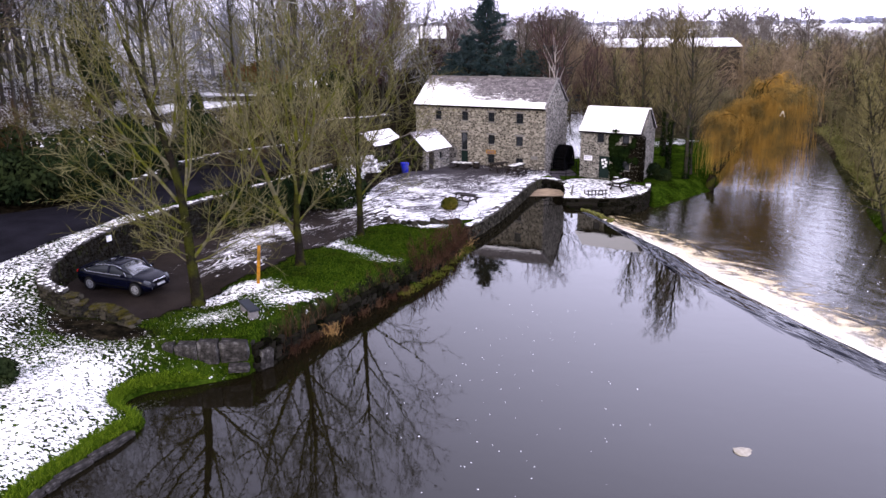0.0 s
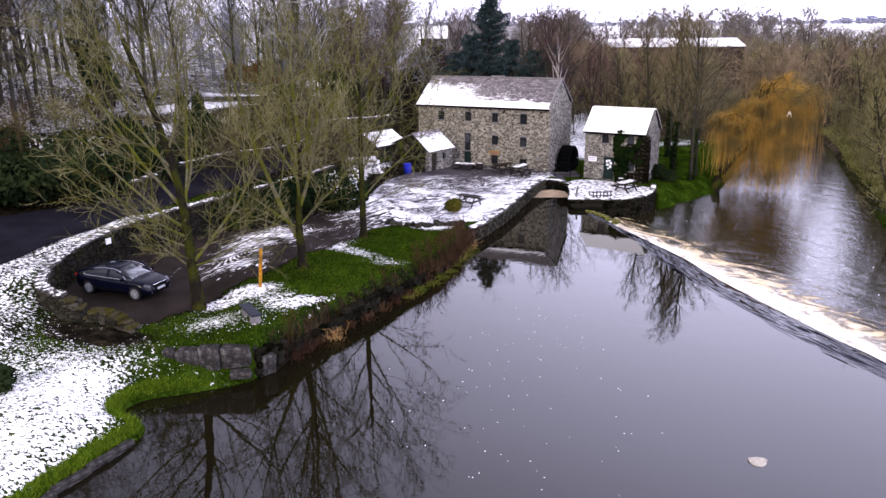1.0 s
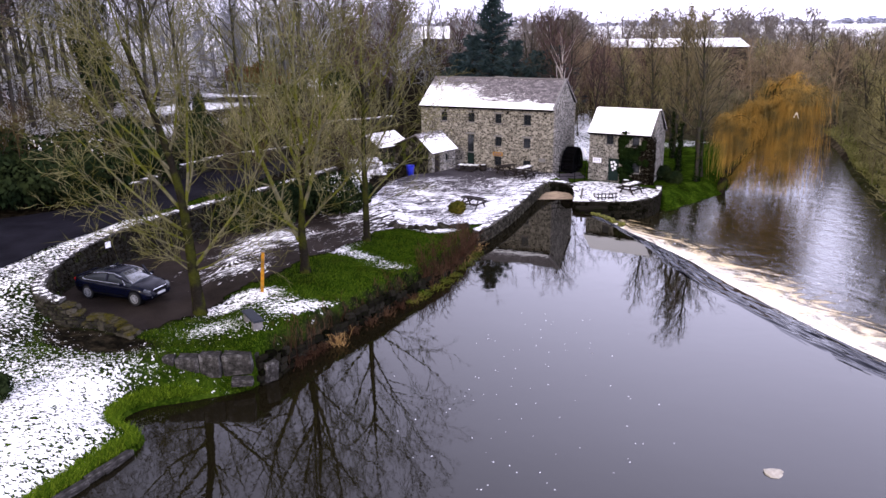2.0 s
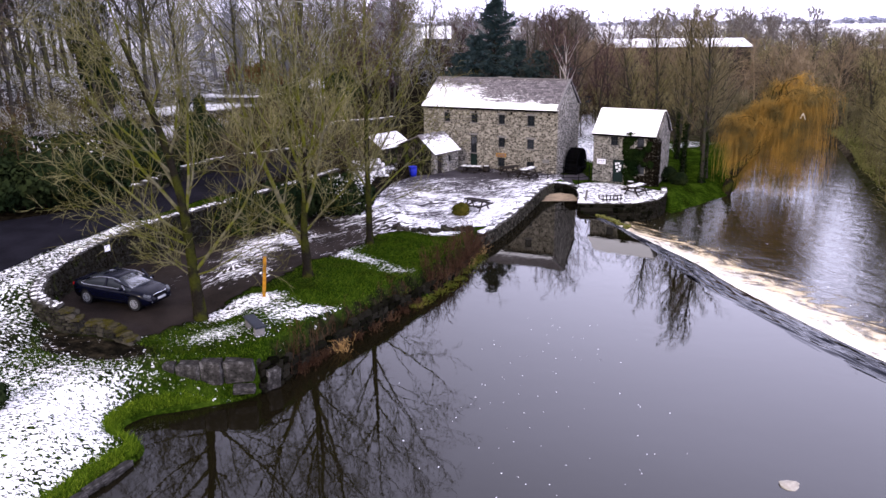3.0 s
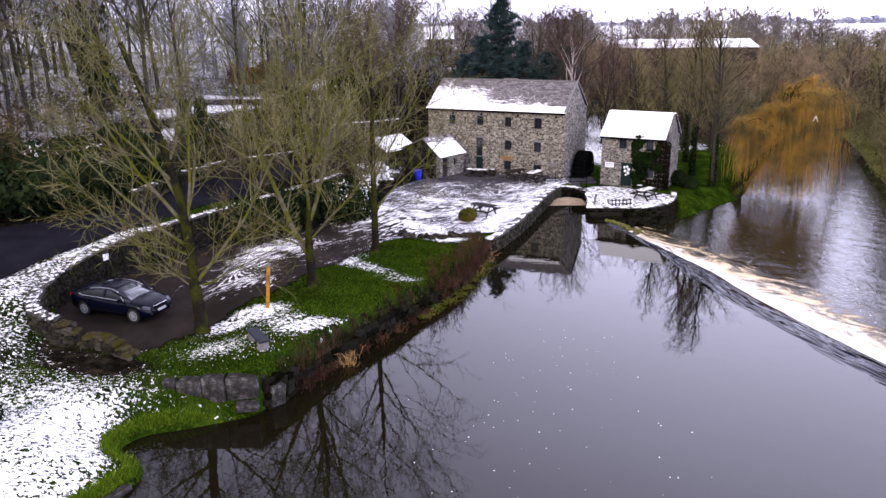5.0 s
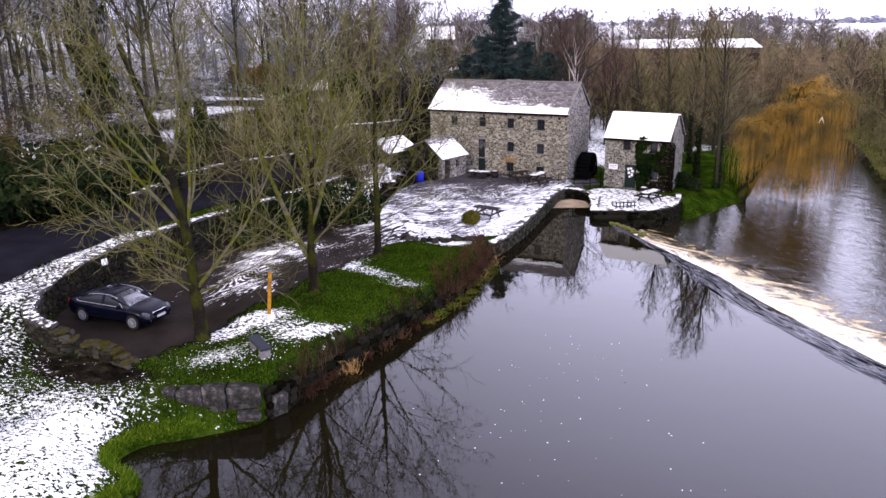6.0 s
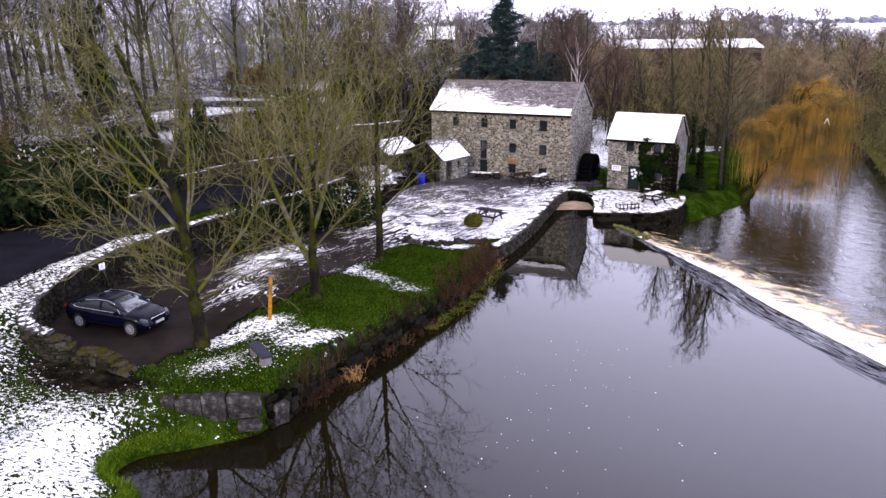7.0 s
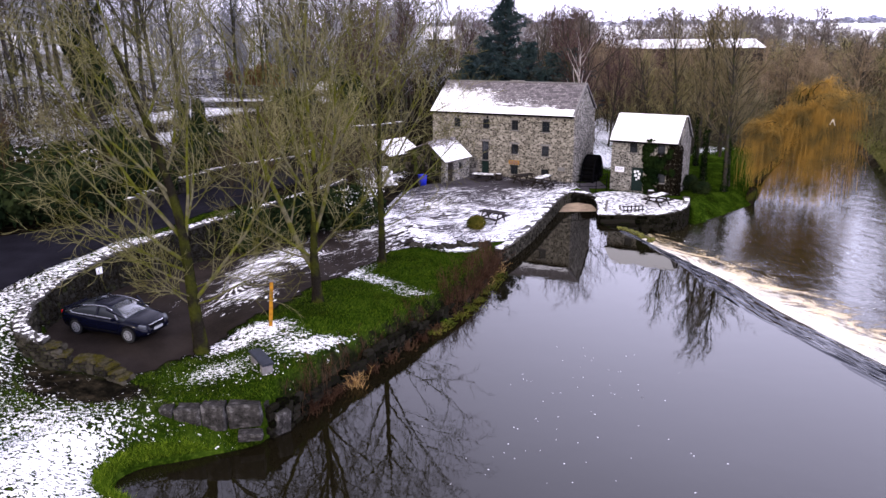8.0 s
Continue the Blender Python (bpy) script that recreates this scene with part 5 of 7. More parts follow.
leanto = thing("lean_to", pose(-6.2, 67.6, 0, 0, 0, OUT_TURN), "low dark lean-to with a thick snow roof", "outbuilding")
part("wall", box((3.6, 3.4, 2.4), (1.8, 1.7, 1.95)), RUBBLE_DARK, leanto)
for y0, y1 in ((-0.15, 1.7), (3.55, 1.7)):
    roof_slope("roof", -0.15, 3.75, y0, 3.05, y1, 4.05, 0.1, SLATE, leanto, lambda a, b: 0.66, "roof under snow")
steps = thing("terrace_steps", pose(-6.6, 63.2, 1.0, 0, 0, 20), "snow-covered stone terrace steps beside the yard", "steps")
for k in range(6):
    part("step", box((2.6, 0.5, 0.28), (0.12 * math.sin(k * 2.1), 0.45 * k, 0.14 + 0.26 * k), bevel=0.03), SNOW_THIN, steps)


def far_shed(at, turn, w, d, eave, ridge, label):
    b = thing("farm_shed", pose(*at, 0, 0, turn), label, "farm building", "farm buildings behind the woods")
    part("wall", box((w, d, eave), (0, 0, eave / 2)), RENDER_WALL, b)
    bm = prism([(-d / 2 - 0.3, eave), (d / 2 + 0.3, eave), (0, ridge)], w + 0.6)
    bmesh.ops.transform(bm, matrix=pose(w / 2 + 0.3, 0, 0, 0, 0, 90), verts=bm.verts)
    part("roof", bm, SNOWY, b, "roof white with snow")
    for k in range(int(w / 5)):
        part("door", box((2.0, 0.1, 2.4), (-w / 2 + 2.5 + 5 * k, -d / 2 - 0.03, 1.2)), BLACK, b)
    return b


far_shed((36, 126, 4.6), -1, 20.5, 9, 5.3, 6.5, "long farm shed with a snow-white roof beyond the trees")
far_shed((-14, 128, 6.5), -28, 7, 6, 4.6, 6.4, "cottage gable with a snowy roof in the woods")
far_shed((-2.2, 155, 7.0), 0, 5, 6, 4.0, 6.3, "distant cottage with a snow-covered roof")


# ---- the parked car ----
def loft(rows, close=True):
    bm = bmesh.new()
    vs = [[bm.verts.new(p) for p in r] for r in rows]
    n = len(vs[0])
    for a, b in zip(vs, vs[1:]):
        for k in range(n if close else n - 1):
            bm.faces.new((a[k], a[(k + 1) % n], b[(k + 1) % n], b[k]))
    if close:
        bm.faces.new(vs[0])
        bm.faces.new(vs[-1][::-1])
    bmesh.ops.recalc_face_normals(bm, faces=bm.faces)
    for f in bm.faces:
        f.smooth = True
    return bm


def build_car(m):
    car = thing("car", m, "dark blue hatchback saloon car parked on wet tarmac", "car")
    st = [(-2.36, 0.66, 0.42, 0.84), (-2.3, 0.78, 0.3, 0.95), (-2.1, 0.88, 0.24, 0.99), (-1.7, 0.92, 0.22, 0.97), (-1.0, 0.93, 0.2, 0.94), (0.0, 0.93, 0.2, 0.92),
          (0.8, 0.93, 0.2, 0.93), (1.15, 0.92, 0.2, 0.93), (1.62, 0.9, 0.22, 0.87), (1.93, 0.85, 0.24, 0.78), (2.12, 0.74, 0.28, 0.66), (2.2, 0.58, 0.34, 0.57)]
    rows = []
    for x, w, lo, hi in st:
        half = [(0.0, lo), (w * 0.86, lo), (w * 0.97, lo + 0.1), (w, (lo + hi) / 2 - 0.05), (w * 0.985, hi - 0.16), (w * 0.93, hi - 0.05), (w * 0.75, hi), (w * 0.35, hi + 0.025)]
        rows.append([(x, y, z) for y, z in half] + [(x, 0, hi + 0.03)] + [(x, -y, z) for y, z in half[:0:-1]])
    body = part("body", loft(rows), PAINT, car, "glossy midnight blue bodywork")
    cab = [(-2.02, 0.72, 0.97, 0.99), (-1.55, 0.66, 0.96, 1.18), (-1.05, 0.6, 0.94, 1.33), (-0.5, 0.58, 0.92, 1.385), (0.0, 0.58, 0.92, 1.39), (0.35, 0.58, 0.92, 1.34), (0.75, 0.62, 0.92, 1.14), (1.18, 0.7, 0.92, 0.94)]
    rows = []
    for x, wt, lo, hi in cab:
        half = [(0.86, lo - 0.04), (0.86 - (0.86 - wt) * 0.55, lo + (hi - lo) * 0.55), (wt + 0.03, hi - 0.04 * (hi - lo)), (wt * 0.7, hi + 0.015)]
        rows.append([(x, y, z) for y, z in half] + [(x, 0, hi + 0.025)] + [(x, -y, z) for y, z in half[::-1]])
    part("window_glass", loft(rows), CARGLASS, car, "dark tinted car windows")
    screen = []
    for x, wt, hi in ((0.38, 0.5, 1.345), (0.75, 0.56, 1.16), (1.14, 0.66, 0.985)):
        screen.append([(x, y, hi + 0.03 - 0.05 * (y / wt) ** 2) for y in np.linspace(-wt, wt, 7)] + [(x, y, hi + 0.01 - 0.05 * (y / wt) ** 2) for y in np.linspace(wt, -wt, 7)])
    part("windscreen", loft(screen), SCREEN, car, "windscreen mirroring the pale sky")
    roof = []
    for x, wt, hi in ((-1.12, 0.6, 1.325), (-0.5, 0.6, 1.4), (0.0, 0.6, 1.405), (0.33, 0.6, 1.36)):
        roof.append([(x, y, hi - 0.05 * (y / 0.62) ** 4 + 0.012) for y in np.linspace(-wt, wt, 9)] + [(x, y, hi - 0.03 - 0.05 * (y / 0.62) ** 4) for y in np.linspace(wt, -wt, 9)])
    part("roof_panel", loft(roof), PAINT, car)
    for s in (-1, 1):
        for a, b in (((1.16, 0.87, 0.93), (0.4, 0.63, 1.345)), ((-1.05, 0.64, 1.32), (-2.0, 0.82, 0.98))):
            part("pillar", box((math.dist(a, b), 0.09, 0.06), ((a[0] + b[0]) / 2, s * (a[1] + b[1]) / 2, (a[2] + b[2]) / 2),
                               (0, math.degrees(math.atan2(a[2] - b[2], b[0] - a[0])), -s * math.degrees(math.atan2(a[1] - b[1], a[0] - b[0])))), PAINT, car)
        part("pillar", box((0.1, 0.05, 0.44), (-0.25, s * 0.755, 1.14), (s * 30, 0, 0)), PAINT, car)
        bm = bmesh.new()
        pts = [(0.95, 0.885, 0.945), (-1.5, 0.885, 0.96), (-1.72, 0.84, 1.01), (-1.1, 0.70, 1.27), (-0.5, 0.645, 1.34), (0.1, 0.645, 1.35), (0.45, 0.68, 1.27), (0.95, 0.885, 0.945)]
        for a, b in zip(pts, pts[1:]):
            add_rod(bm, (a[0], s * a[1], a[2]), (b[0], s * b[1], b[2]), 0.02, 6)
        part("chrome_trim", bm, CHROME, car, "bright chrome window surround")
        mirror = part("wing_mirror", box((0.16, 0.2, 0.13), (0.82, s * 1.0, 0.98), bevel=0.03), PAINT, car)
        for x in (0.35, -0.65):
            part("door_handle", box((0.2, 0.03, 0.03), (x - 0.3, s * 0.93, 0.84), bevel=0.008), PAINT, car)
        for x in (0.95, -0.2, -1.15):
            part("door_seam", box((0.012, 0.01, 0.6), (x, s * 0.928, 0.6)), BLACK, car)
        part("side_moulding", box((1.9, 0.02, 0.05), (-0.1, s * 0.93, 0.4), bevel=0.005), BLACK, car)
        part("headlight", box((0.34, 0.26, 0.13), (1.97, s * 0.64, 0.68), (0, 20, -s * 32), bevel=0.03), LAMP, car, "clear headlight")
        part("tail_light", box((0.12, 0.3, 0.14), (-2.3, s * 0.6, 0.84), bevel=0.02), plain("red_lamp", (0.3, 0.01, 0.01), 0.2), car)
        part("fog_light", box((0.05, 0.12, 0.07), (2.16, s * 0.55, 0.4), (0, 0, -s * 25)), LAMP, car)
        for x in (1.42, -1.42):
            wheel = part("wheel", rod((x, s * 0.68, 0.325), (x, s * 0.925, 0.325), 0.325, 28), RUBBER, car)
            part("wheel_arch", rod((x, s * 0.6, 0.37), (x, s * 0.918, 0.37), 0.385, 28), BLACK, car)
            part("rim", rod((x, s * 0.7, 0.325), (x, s * 0.93, 0.325), 0.21, 24), BLACK, wheel)
            bm = bmesh.new()
            for k in range(10):
                a = k * math.pi / 5 + 0.2
                add_box(bm, (0.03, 0.03, 0.19), (x + 0.1 * math.sin(a), s * 0.938, 0.325 + 0.1 * math.cos(a)), (0, math.degrees(a), 0))
            n = 24
            ring = [[bm.verts.new((x + r * math.cos(t), s * y, 0.325 + r * math.sin(t))) for r, y in ((0.215, 0.92), (0.215, 0.945), (0.19, 0.945), (0.19, 0.92))] for t in np.arange(n) * 2 * math.pi / n]
            for i in range(n):
                for k in range(4):
                    bm.faces.new((ring[i][k], ring[i][(k + 1) % 4], ring[(i + 1) % n][(k + 1) % 4], ring[(i + 1) % n][k]))
            bmesh.ops.recalc_face_normals(bm, faces=bm.faces)
            part("alloy_spokes", bm, ALLOY, wheel, "silver alloy spokes")
    part("grille", box((0.06, 0.86, 0.18), (2.16, 0, 0.61), (0, -18, 0), bevel=0.02), BLACK, car)
    part("grille_trim", box((0.04, 0.86, 0.018), (2.13, 0, 0.71), (0, -18, 0), bevel=0.008), CHROME, car)
    part("lower_intake", box((0.06, 1.0, 0.12), (2.18, 0, 0.4), bevel=0.02), BLACK, car)
    part("number_plate", box((0.02, 0.5, 0.1), (2.225, 0, 0.5), (0, -6, 0)), PLATE, car, "white number plate")
    part("spoiler", box((0.12, 1.3, 0.03), (-2.26, 0, 0.995), bevel=0.008), PAINT, car)
    part("wiper", rod((1.14, -0.5, 0.96), (1.05, 0.1, 0.99), 0.012, 5), BLACK, car)
    return car


build_car(pose(-15.02, 33.62, 1.74, 0, 0, -21.3) @ Matrix.Diagonal((0.94, 0.94, 0.94, 1)))


# ---- small things on the banks and in the yard ----
post = thing("bollard_post", pose(-8.75, 33.75, 1.8), "square yellow-painted wooden post at the grass edge", "post")
part("shaft", box((0.15, 0.15, 2.0), (0, 0, 0.97), (0, 5, 12), bevel=0.02), YELLOW, post)
part("top_cap", box((0.22, 0.22, 0.05), (0.085, 0, 1.97), (0, 5, 12), bevel=0.01), GREYWOOD, post)
bench = thing("stone_bench", pose(-8.35, 30.05, 1.7, 0, 0, -58), "slate slab bench on two pale stone blocks", "bench")
part("seat", box((1.55, 0.46, 0.09), (0, 0, 0.42), (0, 0, 0), bevel=0.02), SLATEPLAIN, bench, "dark slate slab")
for s in (-1, 1):
    part("support", box((0.24, 0.4, 0.42), (s * 0.52, 0, 0.17), bevel=0.03), LEAD, bench, "pale stone block")


def picnic_table(m, label, snow=True):
    t = thing("picnic_table", m, label, "picnic table", "picnic tables")
    for k in range(5):
        part("tabletop_plank", box((1.8, 0.135, 0.045), (0, (k - 2) * 0.147, 0.74), bevel=0.006), DARKWOOD, t)
    for s in (-1, 1):
        for k in range(2):
            part("bench_plank", box((1.8, 0.13, 0.045), (0, s * (0.68 + 0.14 * k), 0.44), bevel=0.006), DARKWOOD, t)
        part("cross_beam", box((0.05, 1.6, 0.1), (s * 0.6, 0, 0.37)), DARKWOOD, t)
        for q in (-1, 1):
            part("leg", box((0.05, 0.1, 0.9), (s * 0.6, q * 0.42, 0.36), (q * 33, 0, 0)), DARKWOOD, t)
    if snow:
        bm = box((1.78, 0.7, 0.05), (0, 0, 0.787), bevel=0.02)
        part("snow_cover", bm, SNOW_THIN, t, "snow lying on the table")
    return t


picnic_table(pose(1.5, 53.5, 0.98, 0, 0, -35), "dark wooden picnic table by the quay edge", False)
picnic_table(pose(6.3, 65.0, 1.0, 0, 0, 48), "dark wooden picnic table topped with snow by the mill")
picnic_table(pose(4.9, 66.1, 1.0, 0, 0, 30), "dark bare picnic table against the mill wall", False)
picnic_table(pose(1.6, 67.5, 0.78, 0, 0, -25), "snow-topped picnic table beside the mill door")
picnic_table(pose(14.5, 60.9, 0.34, 0, 0, 40), "snow-topped picnic table on the quay terrace")


def barrel(m, label):
    b = thing("barrel_planter", m, label, "planter")
    rows = [[(r * math.cos(a), r * math.sin(a), z) for a in np.arange(14) * math.pi / 7] for r, z in ((0.26, 0), (0.32, 0.22), (0.33, 0.35), (0.28, 0.62), (0.25, 0.62), (0.25, 0.55))]
    part("staves", loft(rows), DARKWOOD, b)
    for z in (0.15, 0.48):
        part("hoop", rod((0, 0, z), (0, 0, z + 0.04), 0.325, 16), BLACK, b)
    part("snow_cap", rod((0, 0, 0.55), (0, 0, 0.6), 0.24, 12), SNOWY, b)
    return b


barrel(pose(2.9, 67.3, 1.0), "dark wooden barrel planter by the mill wall")
barrel(pose(14.6, 63.2, 0.34), "pale snow-topped planter by the ivy")
wheelie = thing("wheelie_bin", pose(-3.4, 64.4, 1.08, 0, 0, 20), "bright blue plastic wheelie bin", "bin")
part("bin_body", loft([[(x * w, y * w, z) for x, y in ((-1, -1), (1, -1), (1, 1), (-1, 1))] for w, z in ((0.21, 0.06), (0.28, 0.98))]), BLUE, wheelie)
part("lid", box((0.62, 0.64, 0.08), (0, 0, 1.02), bevel=0.03), BLUE, wheelie)
for s in (-1, 1):
    part("wheel", rod((s * 0.22, 0.26, 0.1), (s * 0.28, 0.26, 0.1), 0.1, 12), RUBBER, wheelie)

rails = thing("railing", Matrix.Identity(4), "thin metal railing above the wheel pit", "railing")
rl = [(7.9, 64.3), (9.3, 65.0), (10.6, 64.9), (11.6, 65.6)]
for a, b in zip(rl, rl[1:]):
    for z in (1.0, 1.45, 1.9):
        part("rail", rod((*a, z - 0.05), (*b, z - 0.05), 0.022, 6), BLACK, rails)
for a in rl:
    part("rail_post", rod((*a, 0.3), (*a, 1.9), 0.035, 6), BLACK, rails)

sluice = thing("sluice_gear", pose(10.6, 58.0, 0.33), "weathered timber sluice posts with a snowy leaning plank", "sluice")
part("post", box((0.14, 0.14, 1.0), (-0.55, 0.3, 0.5), (0, 8, 0), bevel=0.01), GREYWOOD, sluice)
part("plank", box((0.2, 1.25, 0.08), (0.25, -0.25, 0.32), (24, 0, 25), bevel=0.01), SNOWY, sluice, "snow-covered plank")
part("post", box((0.14, 0.14, 0.6), (0.45, 0.3, 0.3), (0, -4, 0), bevel=0.01), GREYWOOD, sluice)
low = thing("low_fence", pose(12.1, 58.6, 0.34, 0, 0, 6), "low dark slatted barrier on the terrace", "barrier")
for k in range(6):
    part("slat", box((0.07, 0.05, 0.5), (-0.7 + 0.28 * k, 0, 0.25)), DARKWOOD, low)
for z in (0.15, 0.42):
    part("rail", box((1.7, 0.04, 0.07), (0, 0.05, z)), DARKWOOD, low)
ledge = thing("quay_steps", pose(10.5, 56.5, 0), "mossy stone steps down to the weir", "steps")
for k in range(3):
    part("step", box((2.4 - 0.1 * k, 0.5, 0.28), (0.1 * k, 0.05 - 0.42 * k, 0.16 - 0.2 * k), (0, 0, 2 - k), bevel=0.05), DARKSTONE, ledge)
plate = thing("wall_notice", pose(-17.35, 37.4, 3.1, 0, 0, 60), "small white notice on the car park wall", "notice")
part("board", box((0.3, 0.03, 0.3), (0, -0.1, 0), bevel=0.005), WHITE, plate)
weir_rng = random.Random(41)
for k in range(7):
    ob = tagged(new("mossy_rock", MOSS_ROCKS[k % 4]), "yellow-green mossy rock at the head of the weir", "rock", "mossy rocks at the weir head")
    q = weir_rng.uniform(0.35, 0.7)
    ob.matrix_world = pose(10.5 + 0.28 * k, 55.7 - 0.32 * k + weir_rng.uniform(-0.2, 0.2), -0.06 - 0.05 * k, weir_rng.uniform(-12, 12), weir_rng.uniform(-12, 12), 70 * k) @ Matrix.Diagonal((q, q * 0.75, q * 0.45, 1))
rock = tagged(new("boulder", copy_with(rough_stone(77, 0.22, 0.29), PALE_ROCK)), "pale boulder just breaking the pool's surface", "rock")
rock.matrix_world = pose(9.7, 21.75, -0.03, 4, 3, 25) @ Matrix.Diagonal((0.66, 0.5, 0.17, 1))
stones_rng = random.Random(31)
for k in range(17):
    u = k / 16
    x, y = -3.7 + 4.6 * u + stones_rng.uniform(-0.15, 0.15), 46.7 + 1.2 * u + stones_rng.uniform(-0.3, 0.3)
    q = stones_rng.uniform(0.3, 0.62)
    ob = tagged(new("boulder", copy_with(rough_stone(60 + k % 6, 0.4, 0.2), STONE)), "dark rough boulder edging the yard", "rock", "boulders edging the yard")
    ob.matrix_world = pose(x, y, float(land(x, y)) + 0.08, stones_rng.uniform(-20, 20), stones_rng.uniform(-20, 20), 47 * k) @ Matrix.Diagonal((q, q * 0.72, q * 0.6, 1))


# ---- trees ----
def unit(v):
    return v / (np.linalg.norm(v) + 1e-9)


def sprout(out, rng, p, d, L, r, level, cfg):
    """Grows one branch with its children; out gathers (points, radii) by level."""
    n = cfg["segs"][level]
    pts, q, w = [p], p, d
    for k in range(n):
        w = unit(w + rng.normal(0, cfg["wob"][level], 3) + np.array([0, 0, cfg["up"][level]]))
        q = q + w * L / n
        pts.append(q)
    tip = cfg["tip"][level]
    rad = [r * (1 - (1 - tip) * k / n) for k in range(n + 1)]
    out[level].append((np.array(pts), np.array(rad)))
    if level + 1 >= len(cfg["segs"]):
        return
    m = max(1, int(cfg["kids"][level] * rng.uniform(0.75, 1.25)))
    for i in range(m):
        t = cfg["first"][level] + (1 - cfg["first"][level]) * (i + rng.uniform(0, 1)) / m
        f = t * n
        k = min(int(f), n - 1)
        at = pts[k] + (pts[k + 1] - pts[k]) * (f - k)
        ax = unit(pts[k + 1] - pts[k])
        side = unit(np.cross(ax, rng.normal(size=3)))
        ang = radians(cfg["angle"][level]) * rng.uniform(0.7, 1.3)
        dd = unit(ax * math.cos(ang) + side * math.sin(ang))
        rr = max(cfg["min_r"], min(r * (1 - (1 - tip) * t) * 0.62, r * cfg["slim"][level]))
        sprout(out, rng, at, dd, L * cfg["ratio"][level] * (1.15 - 0.6 * t) * rng.uniform(0.7, 1.25), rr, level + 1, cfg)


def tubes(lines, sides):
    """Vertices and faces of tapered tubes along lines of equal numbers of points."""
    V, F, base = [], [], 0
    groups = {}
    for p, r in lines:
        groups.setdefault(len(p), []).append((p, r))
    for n, g in groups.items():
        P, R = np.stack([a for a, b in g]), np.stack([b for a, b in g])
        T = np.gradient(P, axis=1)
        T /= np.linalg.norm(T, axis=2, keepdims=True) + 1e-9
        ref = np.where(np.abs(T[..., 2:3]) > 0.9, np.array([1.0, 0, 0]), np.array([0, 0, 1.0]))
        A = np.cross(T, ref)
        A /= np.linalg.norm(A, axis=2, keepdims=True) + 1e-9
        B = np.cross(T, A)
        ang = np.arange(sides) * 2 * math.pi / sides
        ring = P[:, :, None] + R[:, :, None, None] * (np.cos(ang)[None, None, :, None] * A[:, :, None] + np.sin(ang)[None, None, :, None] * B[:, :, None])
        m = len(g)
        if n == 2 and sides == 3:
            V.append(np.concatenate([ring[:, 0], P[:, 1:]], 1).reshape(-1, 3))
            i = np.arange(m * 4).reshape(m, 4) + base
            F += [i[:, (0, 1, 3)], i[:, (1, 2, 3)], i[:, (2, 0, 3)]]
            base += m * 4
            continue
        V.append(ring.reshape(-1, 3))
        i = np.arange(m * n * sides).reshape(m, n, sides) + base
        a, b = i[:, :-1], i[:, 1:]
        F.append(np.stack([a, np.roll(a, -1, 2), np.roll(b, -1, 2), b], -1).reshape(-1, 4))
        base += m * n * sides
    return np.concatenate(V), [tuple(f) for k in F for f in k.tolist()]


def tube_mesh(name, levels, sides, material, smooth=True):
    V, F, base = [], [], 0
    for lines, k in zip(levels, sides):
        if lines:
            v, f = tubes(lines, k)
            V.append(v)
            F += [tuple(i + base for i in q) for q in f]
            base += len(v)
    return mesh_of(name, np.concatenate(V).tolist(), F, material, smooth)


def tree_thing(name, m, wood, twigs, label, category="tree", group=""):
    t = thing(name, m, label, category, group)
    for nm, me in (("trunk", wood), ("crown", twigs)):
        ob = new(nm, me)
        ob.parent = t
    return t


NEAR = dict(segs=(6, 7, 6, 4, 1), wob=(0.05, 0.075, 0.1, 0.13, 0.1), up=(0.05, 0.05, 0.075, 0.07, 0.04), tip=(0.6, 0.1, 0.2, 0.35, 0.5), kids=(0, 11, 6.2, 4.2, 0),
            first=(0.4, 0.12, 0.15, 0.2, 0), angle=(40, 42, 44, 44, 40), ratio=(0.8, 0.56, 0.54, 0.56, 0.5), slim=(0.5, 0.34, 0.52, 0.62, 0.6), min_r=0.0105)


def near_tree(name, at, trunk, r, limbs, seed, label, cfg=NEAR, grow=1.0):
    """A bare riverside tree: a trunk path and named limbs (height share, direction, length, radius)."""
    rng = np.random.default_rng(seed)
    out = [[] for _ in cfg["segs"]]
    n = len(trunk)
    tp = np.array([(0, 0, -0.3), *trunk], float)
    fine = np.array(rounded([tuple(p) for p in tp], 3))
    share = np.linspace(0, 1, len(fine))
    rad = r * (1 - 0.62 * share) * (1 + 0.5 * np.exp(-share * 14))
    out[0].append((fine, rad))
    twig_lines = [[], []]
    limb_meshes = []
    for h, d, L, lr in limbs:
        i = h * (len(fine) - 1)
        k = min(int(i), len(fine) - 2)
        at0 = fine[k] + (fine[k + 1] - fine[k]) * (i - k)
        own = [[] for _ in cfg["segs"]]
        sprout(own, rng, at0, unit(np.array(d, float)), L * grow, lr * 1.0, 1, cfg)
        limb_meshes.append(tube_mesh("limb", own[1:3], (7, 5), LIMB))
        twig_lines[0] += own[3]
        twig_lines[1] += own[4]
    wood = tube_mesh("trunk", out[:1], (12,), BARK_NEAR)
    t = tree_thing(name, pose(*at), wood, tube_mesh("crown", twig_lines, (4, 3), TWIG_NEAR), label, "tree", "bare trees along the bank")
    for me in limb_meshes:
        new("limb", me).parent = t
    return t


